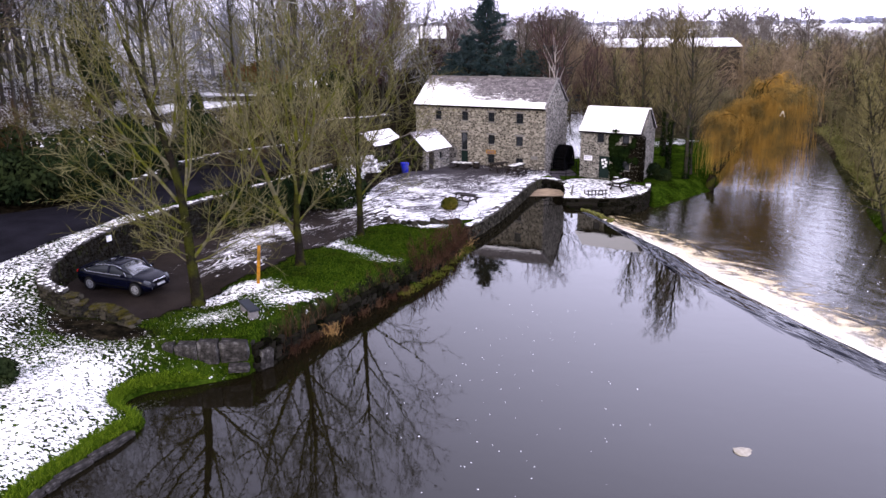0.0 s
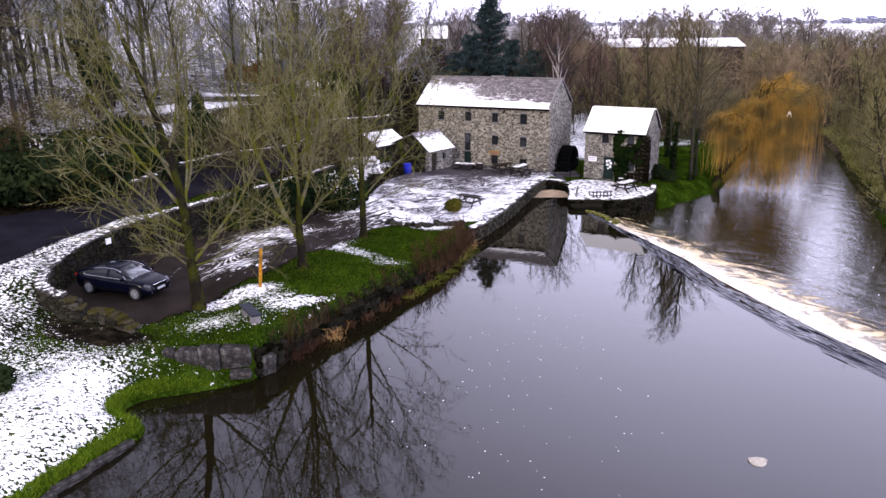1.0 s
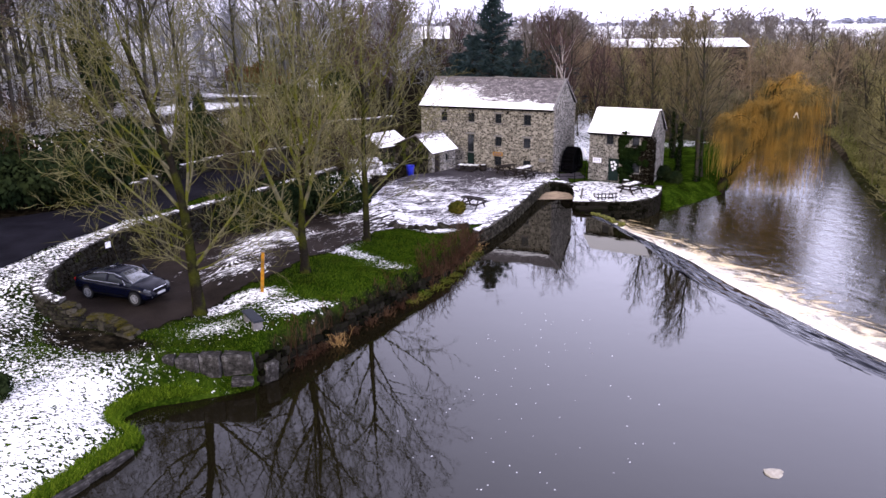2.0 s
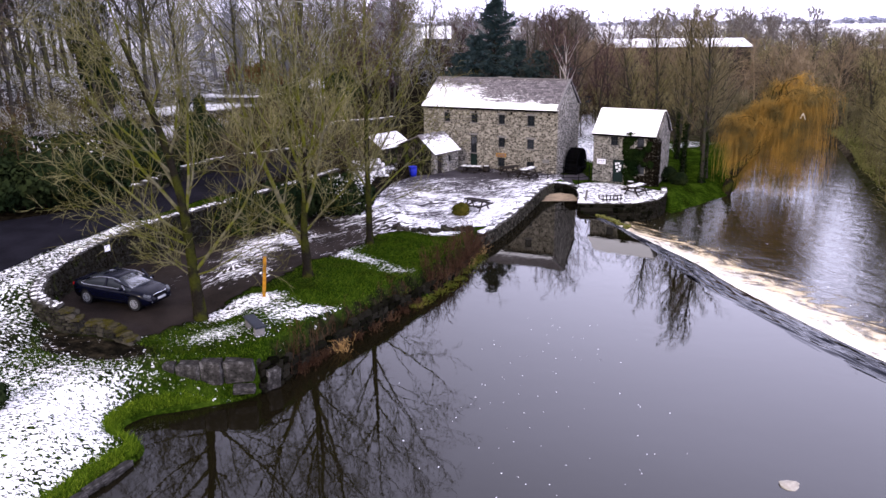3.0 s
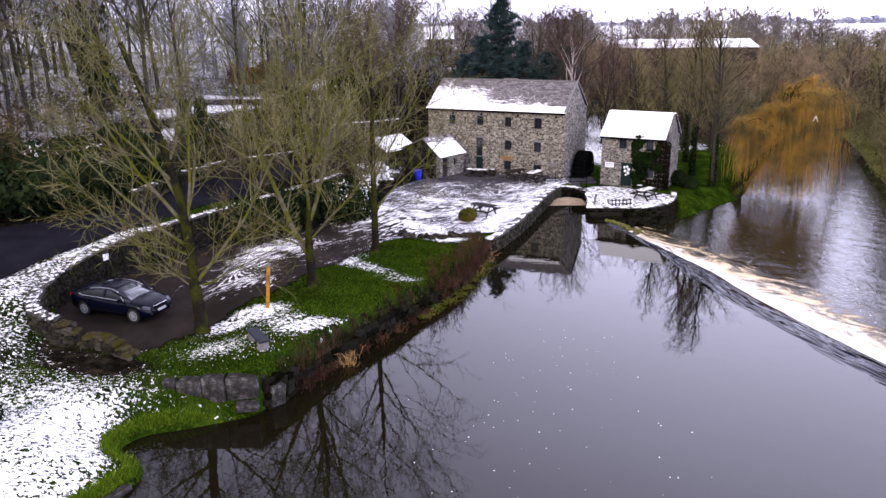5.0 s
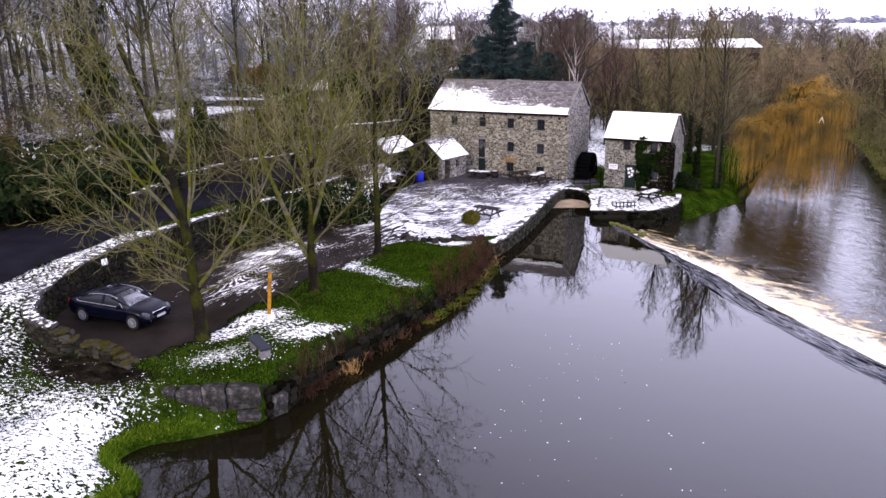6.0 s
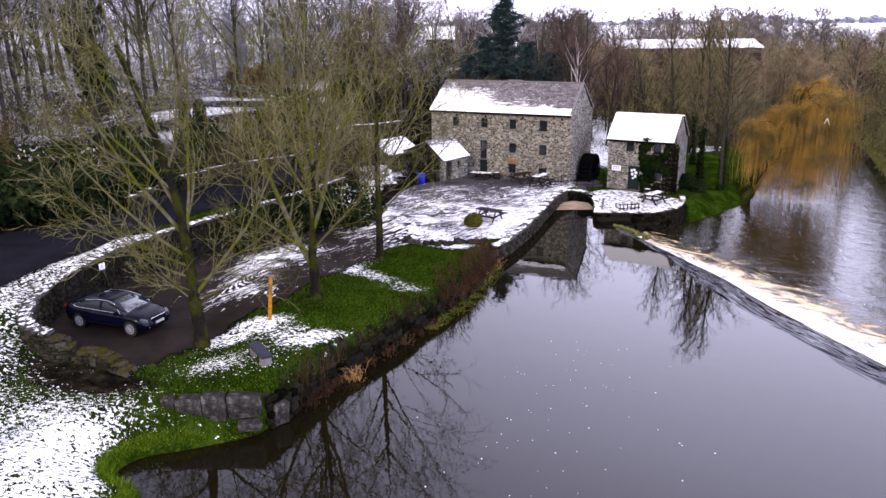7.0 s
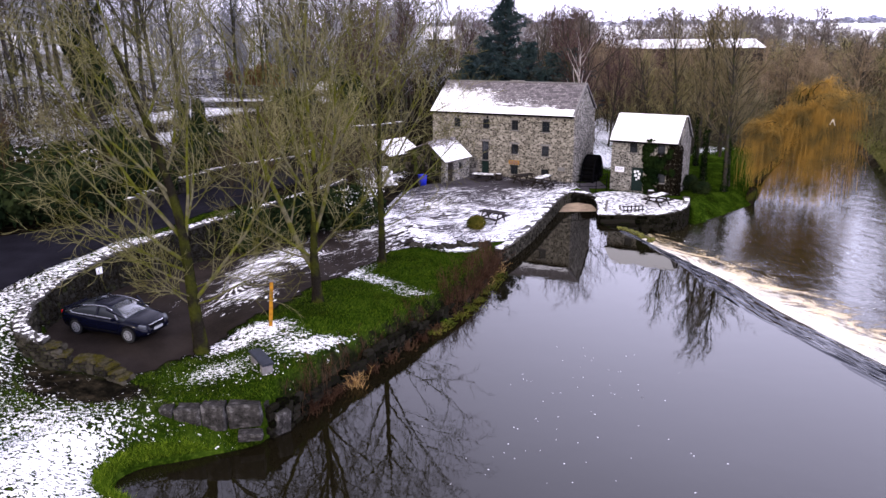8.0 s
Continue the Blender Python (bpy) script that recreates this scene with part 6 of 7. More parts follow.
near_tree("alder_tree", (-11.23, 32.24, 1.4), [(-0.05, 0, 0.8), (-0.12, 0, 2.0), (-0.2, 0.05, 3.6), (-0.35, 0.1, 5.4), (-0.75, 0.2, 7.2), (-1.3, 0.3, 9.2), (-2.1, 0.4, 11.6)], 0.27,
          [(1.0, (-0.3, 0.0, 0.95), 3.5, 0.05), (0.29, (0.62, 0.0, 0.78), 8.0, 0.085), (0.27, (-0.9, 0.15, 0.42), 3.4, 0.04), (0.28, (0.95, -0.2, 0.2), 5.0, 0.045), (0.43, (-0.85, 0.1, 0.42), 8.5, 0.075),
           (0.5, (-0.72, 0.0, 0.66), 9.5, 0.085), (0.57, (-0.5, 0.3, 0.8), 8.0, 0.075), (0.46, (0.28, 0.1, 0.95), 8.0, 0.075), (0.64, (-0.65, -0.3, 0.7), 7.0, 0.06), (0.7, (0.35, -0.1, 0.92), 6.0, 0.06), (0.76, (-0.6, 0.1, 0.8), 6.5, 0.055),
           (0.84, (0.25, 0.3, 0.92), 4.5, 0.045), (0.4, (-0.4, -0.7, 0.5), 6.0, 0.055), (0.52, (0.2, 0.75, 0.6), 6.0, 0.055), (0.36, (-0.9, 0.4, 0.3), 6.0, 0.05), (0.9, (-0.6, 0.0, 0.8), 4.0, 0.04), (0.31, (-0.4, -0.8, 0.5), 3.0, 0.03), (0.34, (0.85, 0.3, 0.3), 3.4, 0.03)], 11,
          "bare moss-green alder with long upswept branches")
near_tree("alder_tree", (-7.34, 36.47, 1.8), [(0, 0, 0.8), (-0.05, 0, 2.0), (0.0, 0.0, 2.9), (0.1, 0.1, 4.5), (0.2, 0.2, 6.2)], 0.25,
          [(0.98, (0.05, 0.1, 1.0), 6.5, 0.1), (0.3, (-0.42, 0.1, 0.9), 10.5, 0.14), (0.62, (0.42, 0.1, 0.9), 8.5, 0.1), (0.9, (0.6, 0.0, 0.8), 6.0, 0.07), (0.8, (-0.6, 0.2, 0.8), 6.5, 0.07), (0.42, (-0.75, -0.2, 0.55), 6.0, 0.06), (0.45, (0.7, -0.1, 0.65), 5.0, 0.06),
           (0.7, (0.0, -0.5, 0.85), 6.0, 0.08), (0.75, (0.1, 0.5, 0.85), 6.0, 0.08), (0.85, (-0.25, -0.1, 0.95), 6.5, 0.08), (0.4, (-0.9, 0.3, 0.2), 4.0, 0.05)], 22,
          "bare forked alder with olive-green branches", {**NEAR, "kids": (0, 10, 6.2, 4.6, 0)}, 1.12)
near_tree("alder_tree", (-5.0, 43.27, 1.45), [(0, 0, 1.0), (0.02, 0, 3.0), (0.0, 0.05, 5.0), (0.05, 0.1, 7.5), (0.05, 0.1, 9.6)], 0.21,
          [(0.98, (0.0, 0.0, 1.0), 4.2, 0.06), (0.93, (0.6, 0.1, 0.8), 4.8, 0.055), (0.9, (-0.6, -0.1, 0.8), 4.6, 0.055), (0.34, (0.6, 0.1, 0.72), 6.0, 0.06), (0.42, (-0.5, 0.1, 0.8), 5.0, 0.06), (0.5, (0.55, -0.2, 0.8), 5.8, 0.065), (0.55, (-0.35, -0.2, 0.9), 5.2, 0.06), (0.63, (0.45, 0.2, 0.86), 5.5, 0.06),
           (0.7, (-0.4, 0.1, 0.9), 4.6, 0.05), (0.78, (0.4, -0.1, 0.9), 4.6, 0.05), (0.85, (-0.3, -0.1, 0.95), 4.0, 0.05), (0.48, (0.1, -0.6, 0.7), 4.2, 0.05), (0.6, (0.0, 0.6, 0.75), 4.2, 0.05), (0.3, (0.9, 0, 0.35), 3.0, 0.035)], 33,
          "slender bare alder with an upright pale trunk", {**NEAR, "kids": (0, 9, 6, 4.4, 0)}, 1.3)

# ---- the woods ----
WOODCFG = dict(segs=(6, 4, 2, 1), wob=(0.04, 0.1, 0.14, 0.2), up=(0.03, 0.1, 0.08, 0.05), tip=(0.25, 0.3, 0.3, 0.5), kids=(23, 7, 5, 0),
               first=(0.2, 0.2, 0.15, 0), angle=(42, 46, 52, 40), ratio=(0.42, 0.5, 0.56, 0.5), slim=(0.35, 0.4, 0.5, 0.6), min_r=0.014)


def wood_tree(seed, height, r, bark_mat, twig_mat, **change):
    rng = np.random.default_rng(seed)
    cfg = {**WOODCFG, **change}
    out = [[] for _ in cfg["segs"]]
    sprout(out, rng, np.array([0, 0, -0.4]), unit(np.array([rng.normal(0, 0.05), rng.normal(0, 0.05), 1])), height, r, 0, cfg)
    return tube_mesh("trunk", out[:2], (7, 5), bark_mat), tube_mesh("crown", out[2:], (3, 3), twig_mat)


KINDS = {
    "grey": [wood_tree(100 + k, 13, 0.13, BARK_WOOD, TWIG_GREY) for k in range(3)],
    "brown": [wood_tree(110 + k, 12, 0.14, BARK_WOOD, TWIG_BROWN) for k in range(3)],
    "olive": [wood_tree(120 + k, 10, 0.2, BARK_WOOD, TWIG_OLIVE, angle=(50, 46, 44, 40)) for k in range(2)],
    "poplar": [wood_tree(130 + k, 16, 0.175, BARK_WOOD, TWIG_POPLAR, angle=(26, 28, 34, 30), first=(0.3, 0.15, 0.15, 0), kids=(32, 10, 7, 0), ratio=(0.36, 0.42, 0.45, 0.5), slim=(0.24, 0.4, 0.5, 0.6)) for k in range(2)],
    "birch": [wood_tree(140 + k, 11, 0.13, BARK_PALE, TWIG_PURPLE, angle=(32, 36, 40, 40), kids=(20, 8, 6, 0)) for k in range(2)],
    "purple": [wood_tree(160 + k, 12, 0.15, BARK_WOOD, TWIG_PURPLE, angle=(32, 36, 40, 40), kids=(20, 8, 6, 0)) for k in range(2)],
    "scrub": [wood_tree(150 + k, 3.6, 0.05, BARK_WOOD, TWIG_RUST if k == 2 else (TWIG_OLIVE if k == 1 else TWIG_SCRUB), segs=(3, 3, 2, 1), first=(0.02, 0.1, 0.1, 0), kids=(14, 6, 3, 0), ratio=(0.95, 0.5, 0.45, 0.4), angle=(34, 36, 40, 40)) for k in range(3)],
}
LABELS = {"grey": "tall bare grey tree in dense winter woodland", "brown": "bare brown-twigged tree in winter woodland", "olive": "bare spreading tree with lichened olive twigs",
          "poplar": "tall bare poplar with upright brown twigs", "purple": "bare birch with dense purple-brown twigs", "birch": "slim birch with a pale trunk and purple twigs", "scrub": "leafless tangled shrub of thin stems"}
MADE = {}


def plant(kind, x, y, scale=1.0, turn=0.0, k=0, z=None, lean=(0, 0), tall=1.0):
    wood, twigs = KINDS[kind][k % len(KINDS[kind])]
    h = float(ground_z(x, y)) if z is None else z
    nm = {"scrub": "shrub"}.get(kind, f"{kind}_tree" if kind in ("poplar", "birch") else "woodland_tree")
    t = tree_thing(nm, pose(x, y, h - 0.05, lean[0], lean[1], turn), wood, twigs, LABELS[kind], "shrub" if kind == "scrub" else "tree", f"{kind} {'shrubs' if kind == 'scrub' else 'trees'} of the woods")
    t.scale = (scale, scale, scale * tall)
    return t


rng = random.Random(5)
CLEARINGS = ((-23.5, 70), (-22, 84), (-19, 94), (-18, 106), (-29, 55), (-21.7, 63))


def scatter(n, outline, kinds, lo, hi, gap, taken, tall=1.0):
    xs, ys = [p[0] for p in outline], [p[1] for p in outline]
    done = tries = 0
    while done < n and tries < n * 60:
        tries += 1
        x, y = rng.uniform(min(xs), max(xs)), rng.uniform(min(ys), max(ys))
        if any(((x - a) / 6.5) ** 2 + ((y - b) / 3.6) ** 2 < 1 for a, b in CLEARINGS) or side_of(outline, x, y) > 0 or any((x - a) ** 2 + (y - b) ** 2 < gap * gap for a, b in taken):
            continue
        taken.append((x, y))
        plant(rng.choice(kinds), x, y, rng.uniform(lo, hi), rng.uniform(0, 360), rng.randrange(6), tall=tall)
        done += 1


spots = [(x, y) for x in np.arange(1, 10, 1.5) for y in (81, 82.5, 84, 85.5, 87)]
scatter(46, [(-19, 56), (-34, 47), (-60, 52), (-66, 90), (-20, 92), (-8, 74), (-10, 62)], ["grey", "grey", "brown"], 1.15, 1.6, 2.2, spots, 1.3)
scatter(34, [(-27, 45), (-70, 42), (-70, 60), (-34, 50)], ["grey", "brown"], 1.1, 1.5, 2.0, spots, 1.3)
scatter(36, [(-12, 72), (-22, 90), (-14, 106), (14, 106), (14, 82), (4, 81)], ["purple", "grey", "brown", "purple"], 0.85, 1.1, 2.0, spots)
scatter(22, [(12, 82), (24, 80), (40, 96), (30, 112), (12, 110)], ["purple", "brown", "purple"], 0.65, 0.85, 1.9, spots)
scatter(30, [(29, 84), (35, 96), (34, 120), (20, 140), (10, 120), (22, 100)], ["brown", "olive", "brown"], 0.6, 0.85, 3.0, spots)
scatter(70, [(45.5, 80), (49, 95), (49.5, 106), (45.5, 125), (37, 146), (60, 158), (98, 162), (64, 102), (51, 80)], ["brown", "olive", "olive"], 0.6, 0.85, 2.4, spots)
low_spots = []
scatter(34, [(-10, 52.5), (-13, 48.5), (-15, 49), (-17, 58), (-24, 64), (-12, 74), (-5, 68), (-6.8, 58)], ["scrub"], 0.5, 0.85, 1.4, low_spots)
scatter(30, [(-19, 54), (-26, 46.5), (-46, 46), (-44, 58), (-22, 66)], ["scrub"], 0.5, 0.9, 1.8, low_spots)
scatter(22, [(12, 84), (18, 88), (34, 92), (30, 100), (8, 96)], ["scrub"], 0.8, 1.2, 1.6, low_spots)
scatter(34, [(42, 76), (45, 66), (62, 76), (70, 108), (52, 112), (49, 90)], ["scrub"], 0.9, 1.4, 1.8, low_spots)

# tall trees behind the quay building, and the trees of the far bank
for x, y, s, k in ((21.0, 70.2, 1.02, 0), (21.5, 66.3, 1.0, 1), (22.6, 68.3, 0.8, 0), (21.9, 75.2, 1.0, 1), (19.0, 74.5, 0.95, 0), (25.5, 79, 0.75, 0)):
    tree = plant("poplar", x, y, s * 1.1, rng.uniform(0, 360), k, tall=0.74)
    if s >= 0.95:
        leaf_mass("ivy", [((0.05 * math.sin(3 * q), 0.05 * math.cos(5 * q), 0.3 + 0.55 * q), (0.34 - 0.015 * q, 0.34 - 0.015 * q, 0.5)) for q in range(10)], 1300, 0.08, LEAF, tree, int(x * 10 + y))
for k, (x, y) in enumerate(((-9.0, 51.5), (-7.8, 53.0), (-6.8, 55.2), (-8.8, 54.6), (-10.2, 53.2), (-7.4, 57.4), (-6.4, 59.0), (-9.8, 56.6), (-8.4, 59.6), (-11.6, 51.0), (-7.0, 61.4))):
    plant("scrub", x, y, 1.0 + 0.08 * (k % 4), 70 * k, 1 if k % 3 == 0 else 0)
plant("birch", 12.3, 78, 0.95, 40, 0)
for k, (x, y) in enumerate(((20.2, 76.6), (23.0, 80.0), (26.5, 82.0), (18.6, 80.4))):
    plant("olive", x, y, 0.82 + 0.06 * (k % 3), 65 * k, k, tall=1.2)
for x, y, s, k, ln in ((31.0, 51.2, 0.75, 0, (4, -24)), (33.4, 55.0, 0.7, 1, (0, -14)), (36.0, 60.5, 0.9, 1, (0, -14)), (38.2, 66, 0.85, 0, (0, -12)), (40.5, 71, 0.85, 1, (0, -10)), (43.5, 77, 0.8, 0, (0, -8)), (47, 84, 0.8, 1, (0, -8)), (37, 53, 0.9, 1, (0, -4)), (41, 61, 1.0, 0, (0, 0)), (45, 68, 1.0, 1, (0, 0)), (50, 76, 1.0, 0, (0, 0))):
    plant("olive", x, y, s, 90 * k + 20, k, lean=ln)
for x, y, s in ((33, 54, 0.8), (35, 57.5, 0.9), (37, 62, 1.0), (38.8, 67, 0.9), (40.2, 70, 1.0), (42, 74, 1.0), (44, 78, 1.0), (46, 82, 1.1), (49, 88, 1.1)):
    plant("scrub", x + 0.6, y, s, x * 40, 1)
plant("poplar", 48, 84, 0.8, 10, 0)
# extra bank trees, mostly out of view, added to darken the river's reflection
for k, (x, y) in enumerate(((35, 42), (38, 47), (36.5, 52.5), (40, 57), (39.5, 63), (43, 66), (44, 72), (47.5, 75), (42, 50), (46, 60), (48.5, 82), (52, 88))):
    plant(("olive", "brown", "olive")[k % 3], x, y, 0.95 + 0.1 * (k % 3), 75 * k, k, lean=(0, -5), tall=1.1)



def conifer(seed, height, spread):
    """A spruce: a straight trunk and whorls of drooping boughs with needle sprays."""
    rng = np.random.default_rng(seed)
    lines, v, f = [], [], []
    z = 1.0
    while z < height - 0.15:
        h = z / height
        reach = spread * (1 - h) ** 0.72 * (0.8 + 0.35 * math.sin(z * 1.7 + seed)) + 0.2
        for k in range(2):
            a = rng.uniform(0, 2 * math.pi)
            L = reach * rng.uniform(0.45, 1.2)
            lift = rng.normal(-0.05, 0.14) + 0.45 * h ** 2
            s = np.linspace(0, 1, 5)
            pts = np.stack([math.cos(a) * L * s, math.sin(a) * L * s, z + lift * L * s - 0.34 * L * s * (1 - h) + 0.3 * L * s * s], 1)
            pts[1:, :2] += rng.normal(0, 0.07, (4, 2)) * L
            lines.append((pts, np.linspace(0.035, 0.008, 5)))
            n = int(14 + 26 * L / spread)
            t = rng.uniform(0.12, 1.0, n) * 4
            q = np.minimum(t.astype(int), 3)
            c = pts[q] + (pts[q + 1] - pts[q]) * (t - q)[:, None]
            da = a + rng.normal(0, 0.9, n)
            w = rng.uniform(0.22, 0.62, n)
            tip = c + np.stack([np.cos(da) * w, np.sin(da) * w, rng.uniform(-0.42, 0.08, n)], 1)
            pr = np.stack([-np.sin(da), np.cos(da), 0 * da], 1) * rng.uniform(0.04, 0.1, (n, 1))
            low = (c + tip) / 2 + np.array([0, 0, -0.12])
            for p in zip(c - pr, tip, c + pr, low):
                b = len(v)
                v += [tuple(x) for x in p]
                f += [(b, b + 3, b + 1), (b + 3, b + 2, b + 1)]
        z += height * 0.0062 * rng.uniform(0.7, 1.3)
    trunk = (np.array([(0, 0, -0.3), (0, 0, height * 0.5), (0, 0, height)]), np.array([0.2, 0.12, 0.02]))
    return tube_mesh("trunk", [[trunk], lines], (8, 3), BARK_WOOD), mesh_of("crown", v, f, NEEDLE)


SPRUCE = [conifer(7, 15.0, 4.4), conifer(8, 11.0, 4.2)]
for x, y, k, s in ((4.7, 85.5, 0, 0.94), (2.6, 84.5, 1, 0.9), (7.0, 84.5, 1, 0.85), (0.9, 84.0, 1, 0.72), (11.6, 86.5, 1, 0.8), (-39.5, 57, 0, 1.05), (-44, 62, 0, 1.1), (9.6, 85, 1, 0.75)):
    t = tree_thing("spruce_tree", pose(x, y, float(ground_z(x, y)), 0, 0, 50 * k + x), *SPRUCE[k], "dark blue-green spruce with drooping boughs", "conifer", "spruces of the woods")
    t.scale = (s * 1.12, s * 1.12, s)


def willow(at):
    """A weeping willow: a leaning trunk, limbs that arch out to a lopsided dome, and hanging withies."""
    rng = np.random.default_rng(9)
    out = [[], []]
    trunk = np.array(rounded([(0, 0, -0.8), (0.3, 0.1, 0.5), (1.2, 0.2, 1.9), (2.5, 0.3, 3.2), (3.5, 0.4, 4.5)], 3))
    out[0].append((trunk, np.linspace(0.42, 0.24, len(trunk))))
    strands = []
    for k in range(60):
        a = rng.uniform(0, 2 * math.pi)
        reach = 4.5 * math.sqrt(rng.uniform(0.04, 1.0))
        end = np.array([4.0 + math.cos(a) * reach, 0.4 + math.sin(a) * reach * 0.8, 0])
        # a low shelf over the bank, stepping up to a broad top over the water
        crest = float(np.interp(end[0], [-1, 0, 2.0, 3.4, 4.6, 7.0, 9.2], [4.9, 5.6, 6.2, 7.4, 8.4, 8.5, 7.3])) - 0.06 * (end[1] - 0.4) ** 2 + rng.normal(0, 0.3)
        b = trunk[-1] if k % 3 else trunk[-4]
        s = np.linspace(0, 1, 9)[:, None]
        limb = b * (1 - s) + end * s
        limb[:, 2] = b[2] + (crest - b[2]) * np.sin(s[:, 0] * math.pi * 0.6) / math.sin(math.pi * 0.6) * (1 - 0.1 * s[:, 0] ** 3)
        limb += rng.normal(0, 0.2, limb.shape) * s
        out[1].append((limb, np.linspace(0.085, 0.01, 9)))
        long_one = rng.random() < 0.6
        for _ in range(130):
            t = rng.uniform(0.3, 1.0) * 8
            i = min(int(t), 7)
            c = limb[i] + (limb[i + 1] - limb[i]) * (t - i)
            aa = a + rng.normal(0, 1.0)
            o = rng.uniform(0.2, 1.1)
            drop = rng.uniform(0.4, 2.0) + (rng.uniform(1.0, 8.5) if long_one else rng.uniform(0, 1.6))
            drop = min(drop, c[2] + (0.5 if c[0] > 1.6 else -1.0) + rng.normal(0, 0.5))
            if rng.random() < 0.28:
                drop, o = rng.uniform(0.1, 0.9), o * 1.5
            q = np.linspace(0, 1, 6)[:, None]
            st = c + np.array([math.cos(aa) * o, math.sin(aa) * o, 0]) * q ** 0.6 + np.array([0, 0, 1.0]) * (rng.uniform(0.15, 0.7) * np.sin(q * math.pi) - drop * q ** 1.3)
            st += rng.normal(0, 0.09, st.shape) * np.sin(q * 2.4) * 1.4
            strands.append((st, np.linspace(0.0105, 0.006, 6)))
    # a pale torn stub where a bough broke off
    stub = (np.array([(4.1, -3.4, 6.2), (4.15, -3.5, 6.4), (4.2, -3.55, 6.6)]), np.array([0.07, 0.06, 0.03]))
    torn = (np.array([(4.2, -3.55, 6.6), (4.3, -3.6, 6.35), (4.38, -3.65, 6.1)]), np.array([0.05, 0.035, 0.015]))
    wood = tube_mesh("trunk", out, (10, 6), BARK_NEAR)
    broken = tube_mesh("broken_bough", [[stub, torn]], (7,), STRIPPED)
    tree = tree_thing("willow_tree", pose(*at), wood, tube_mesh("crown", [strands], (3,), WITHY), "golden weeping willow leaning over the river", "willow")
    bough = new("broken_bough", broken)
    bough.parent = tree
    tagged(bough, "pale torn broken bough")
    return tree


willow((23.6, 66.1, -0.15))

# ---- low growth ----
def thicket(name, spots, material, seed, stems, height, label, category, r=0.012, spread=0.45):
    """A clump of thin arching stems rising from spots (x, y)."""
    rng = np.random.default_rng(seed)
    lines = []
    for _ in range(stems):
        x, y = spots[rng.integers(len(spots))]
        x, y = x + rng.normal(0, 0.22), y + rng.normal(0, 0.22)
        a, h = rng.uniform(0, 2 * math.pi), height * rng.uniform(0.4, 1.2)
        o = spread * h * rng.uniform(0.2, 1.3)
        q = np.linspace(0, 1, 5)[:, None]
        z0 = max(float(ground_z(x, y)), -0.1)
        st = np.array([x, y, z0]) + np.array([math.cos(a) * o, math.sin(a) * o, 0]) * q ** 1.6 + np.array([0, 0, h]) * (q - 0.25 * q ** 3)
        st += rng.normal(0, 0.04, st.shape) * q
        lines.append((st, np.linspace(r, r * 0.4, 5)))
        for k in range(4):
            i = rng.integers(1, 4)
            d = unit(rng.normal(size=3) + np.array([0, 0, 0.6])) * h * rng.uniform(0.15, 0.35)
            lines.append((np.stack([st[i], st[i] + d]), np.array([r * 0.7, r * 0.3])))
    return tagged(new(name, tube_mesh(name, [lines], (3,), material)), label, category, kind="stuff")


WEED = twig("yellow_green_weeds", (0.05, 0.065, 0.01), (0.12, 0.115, 0.02))
TUSSOCK = twig("pale_green_tussocks", (0.1, 0.11, 0.03), (0.2, 0.19, 0.08))
on_bank = lambda lo, hi, off: [(x - off, y + off * 0.6) for x, y in BANK if lo < y < hi]
thicket("bramble_thicket", on_bank(29.6, 37.5, 0.12), BRACKEN, 1, 1000, 0.6, "red-brown dead brambles hanging over the bank wall", "brambles")
thicket("bracken_thicket", on_bank(38.5, 47, 0.25), BRACKEN, 2, 620, 1.45, "tall red-brown dead bracken on the bank", "bracken")
thicket("sapling_stems", on_bank(29, 31.5, 0.2), BRACKEN, 3, 22, 1.9, "thin bare saplings rising from the bank wall", "saplings", 0.012, 0.2)
thicket("straw_grass_tuft", [(-5.1, 31.9)], STRAW, 4, 34, 0.8, "straw-coloured dead grass tuft at the water", "grass tuft", 0.012, 0.6)
thicket("bank_grass_tussocks", [(x + q, y) for x, y in rounded(FARSIDE, 4) if 48 < y < 98 for q in (0.3, 0.9, 1.6, 2.5, 3.5)], TUSSOCK, 6, 2200, 0.9, "pale green winter grass tussocks on the far bank", "grass", 0.036, 0.9)
thicket("yellow_reed_fringe", on_bank(43, 47.5, 0.0), STRAW, 5, 60, 0.5, "yellowing reeds at the foot of the bracken", "reeds", 0.014, 0.7)
thicket("waterside_weeds", on_bank(36.5, 46, -0.12), WEED, 8, 620, 0.32, "yellow-green weeds along the water's edge", "weeds", 0.018, 1.1)
hedge_line = [(-12.2, 45.6), (-11, 47), (-10, 48.2), (-9, 49), (-8, 49.6), (-7.2, 50.2), (-6.6, 51.0), (-13, 44.8), (-9.4, 50.4), (-7.8, 51.6), (-11.4, 48.6)]
for k, (x, y) in enumerate(hedge_line):
    h = thing("laurel_bush", pose(x, y, 1.5) @ Matrix.Diagonal((1.35, 1.35, 1.6, 1)), "dark evergreen bush at the car park's edge", "bush", "evergreen bushes by the car park")
    leaf_mass("foliage", [((rng.uniform(-0.5, 0.5), rng.uniform(-0.4, 0.4), rng.uniform(0.3, 1.3)), (rng.uniform(0.4, 0.7), rng.uniform(0.4, 0.7), rng.uniform(0.35, 0.55))) for _ in range(7)], 1500, 0.09, HEDGE_LEAF, h, 60 + k)
    if k in (4, 5, 6):
        sn = leaf_mass("snow_on_leaves", [((rng.uniform(-0.5, 0.5), rng.uniform(-0.5, 0.3), rng.uniform(0.9, 1.6)), (0.5, 0.45, 0.25)) for _ in range(5)], 300, 0.036, SNOWY, h, 80 + k)
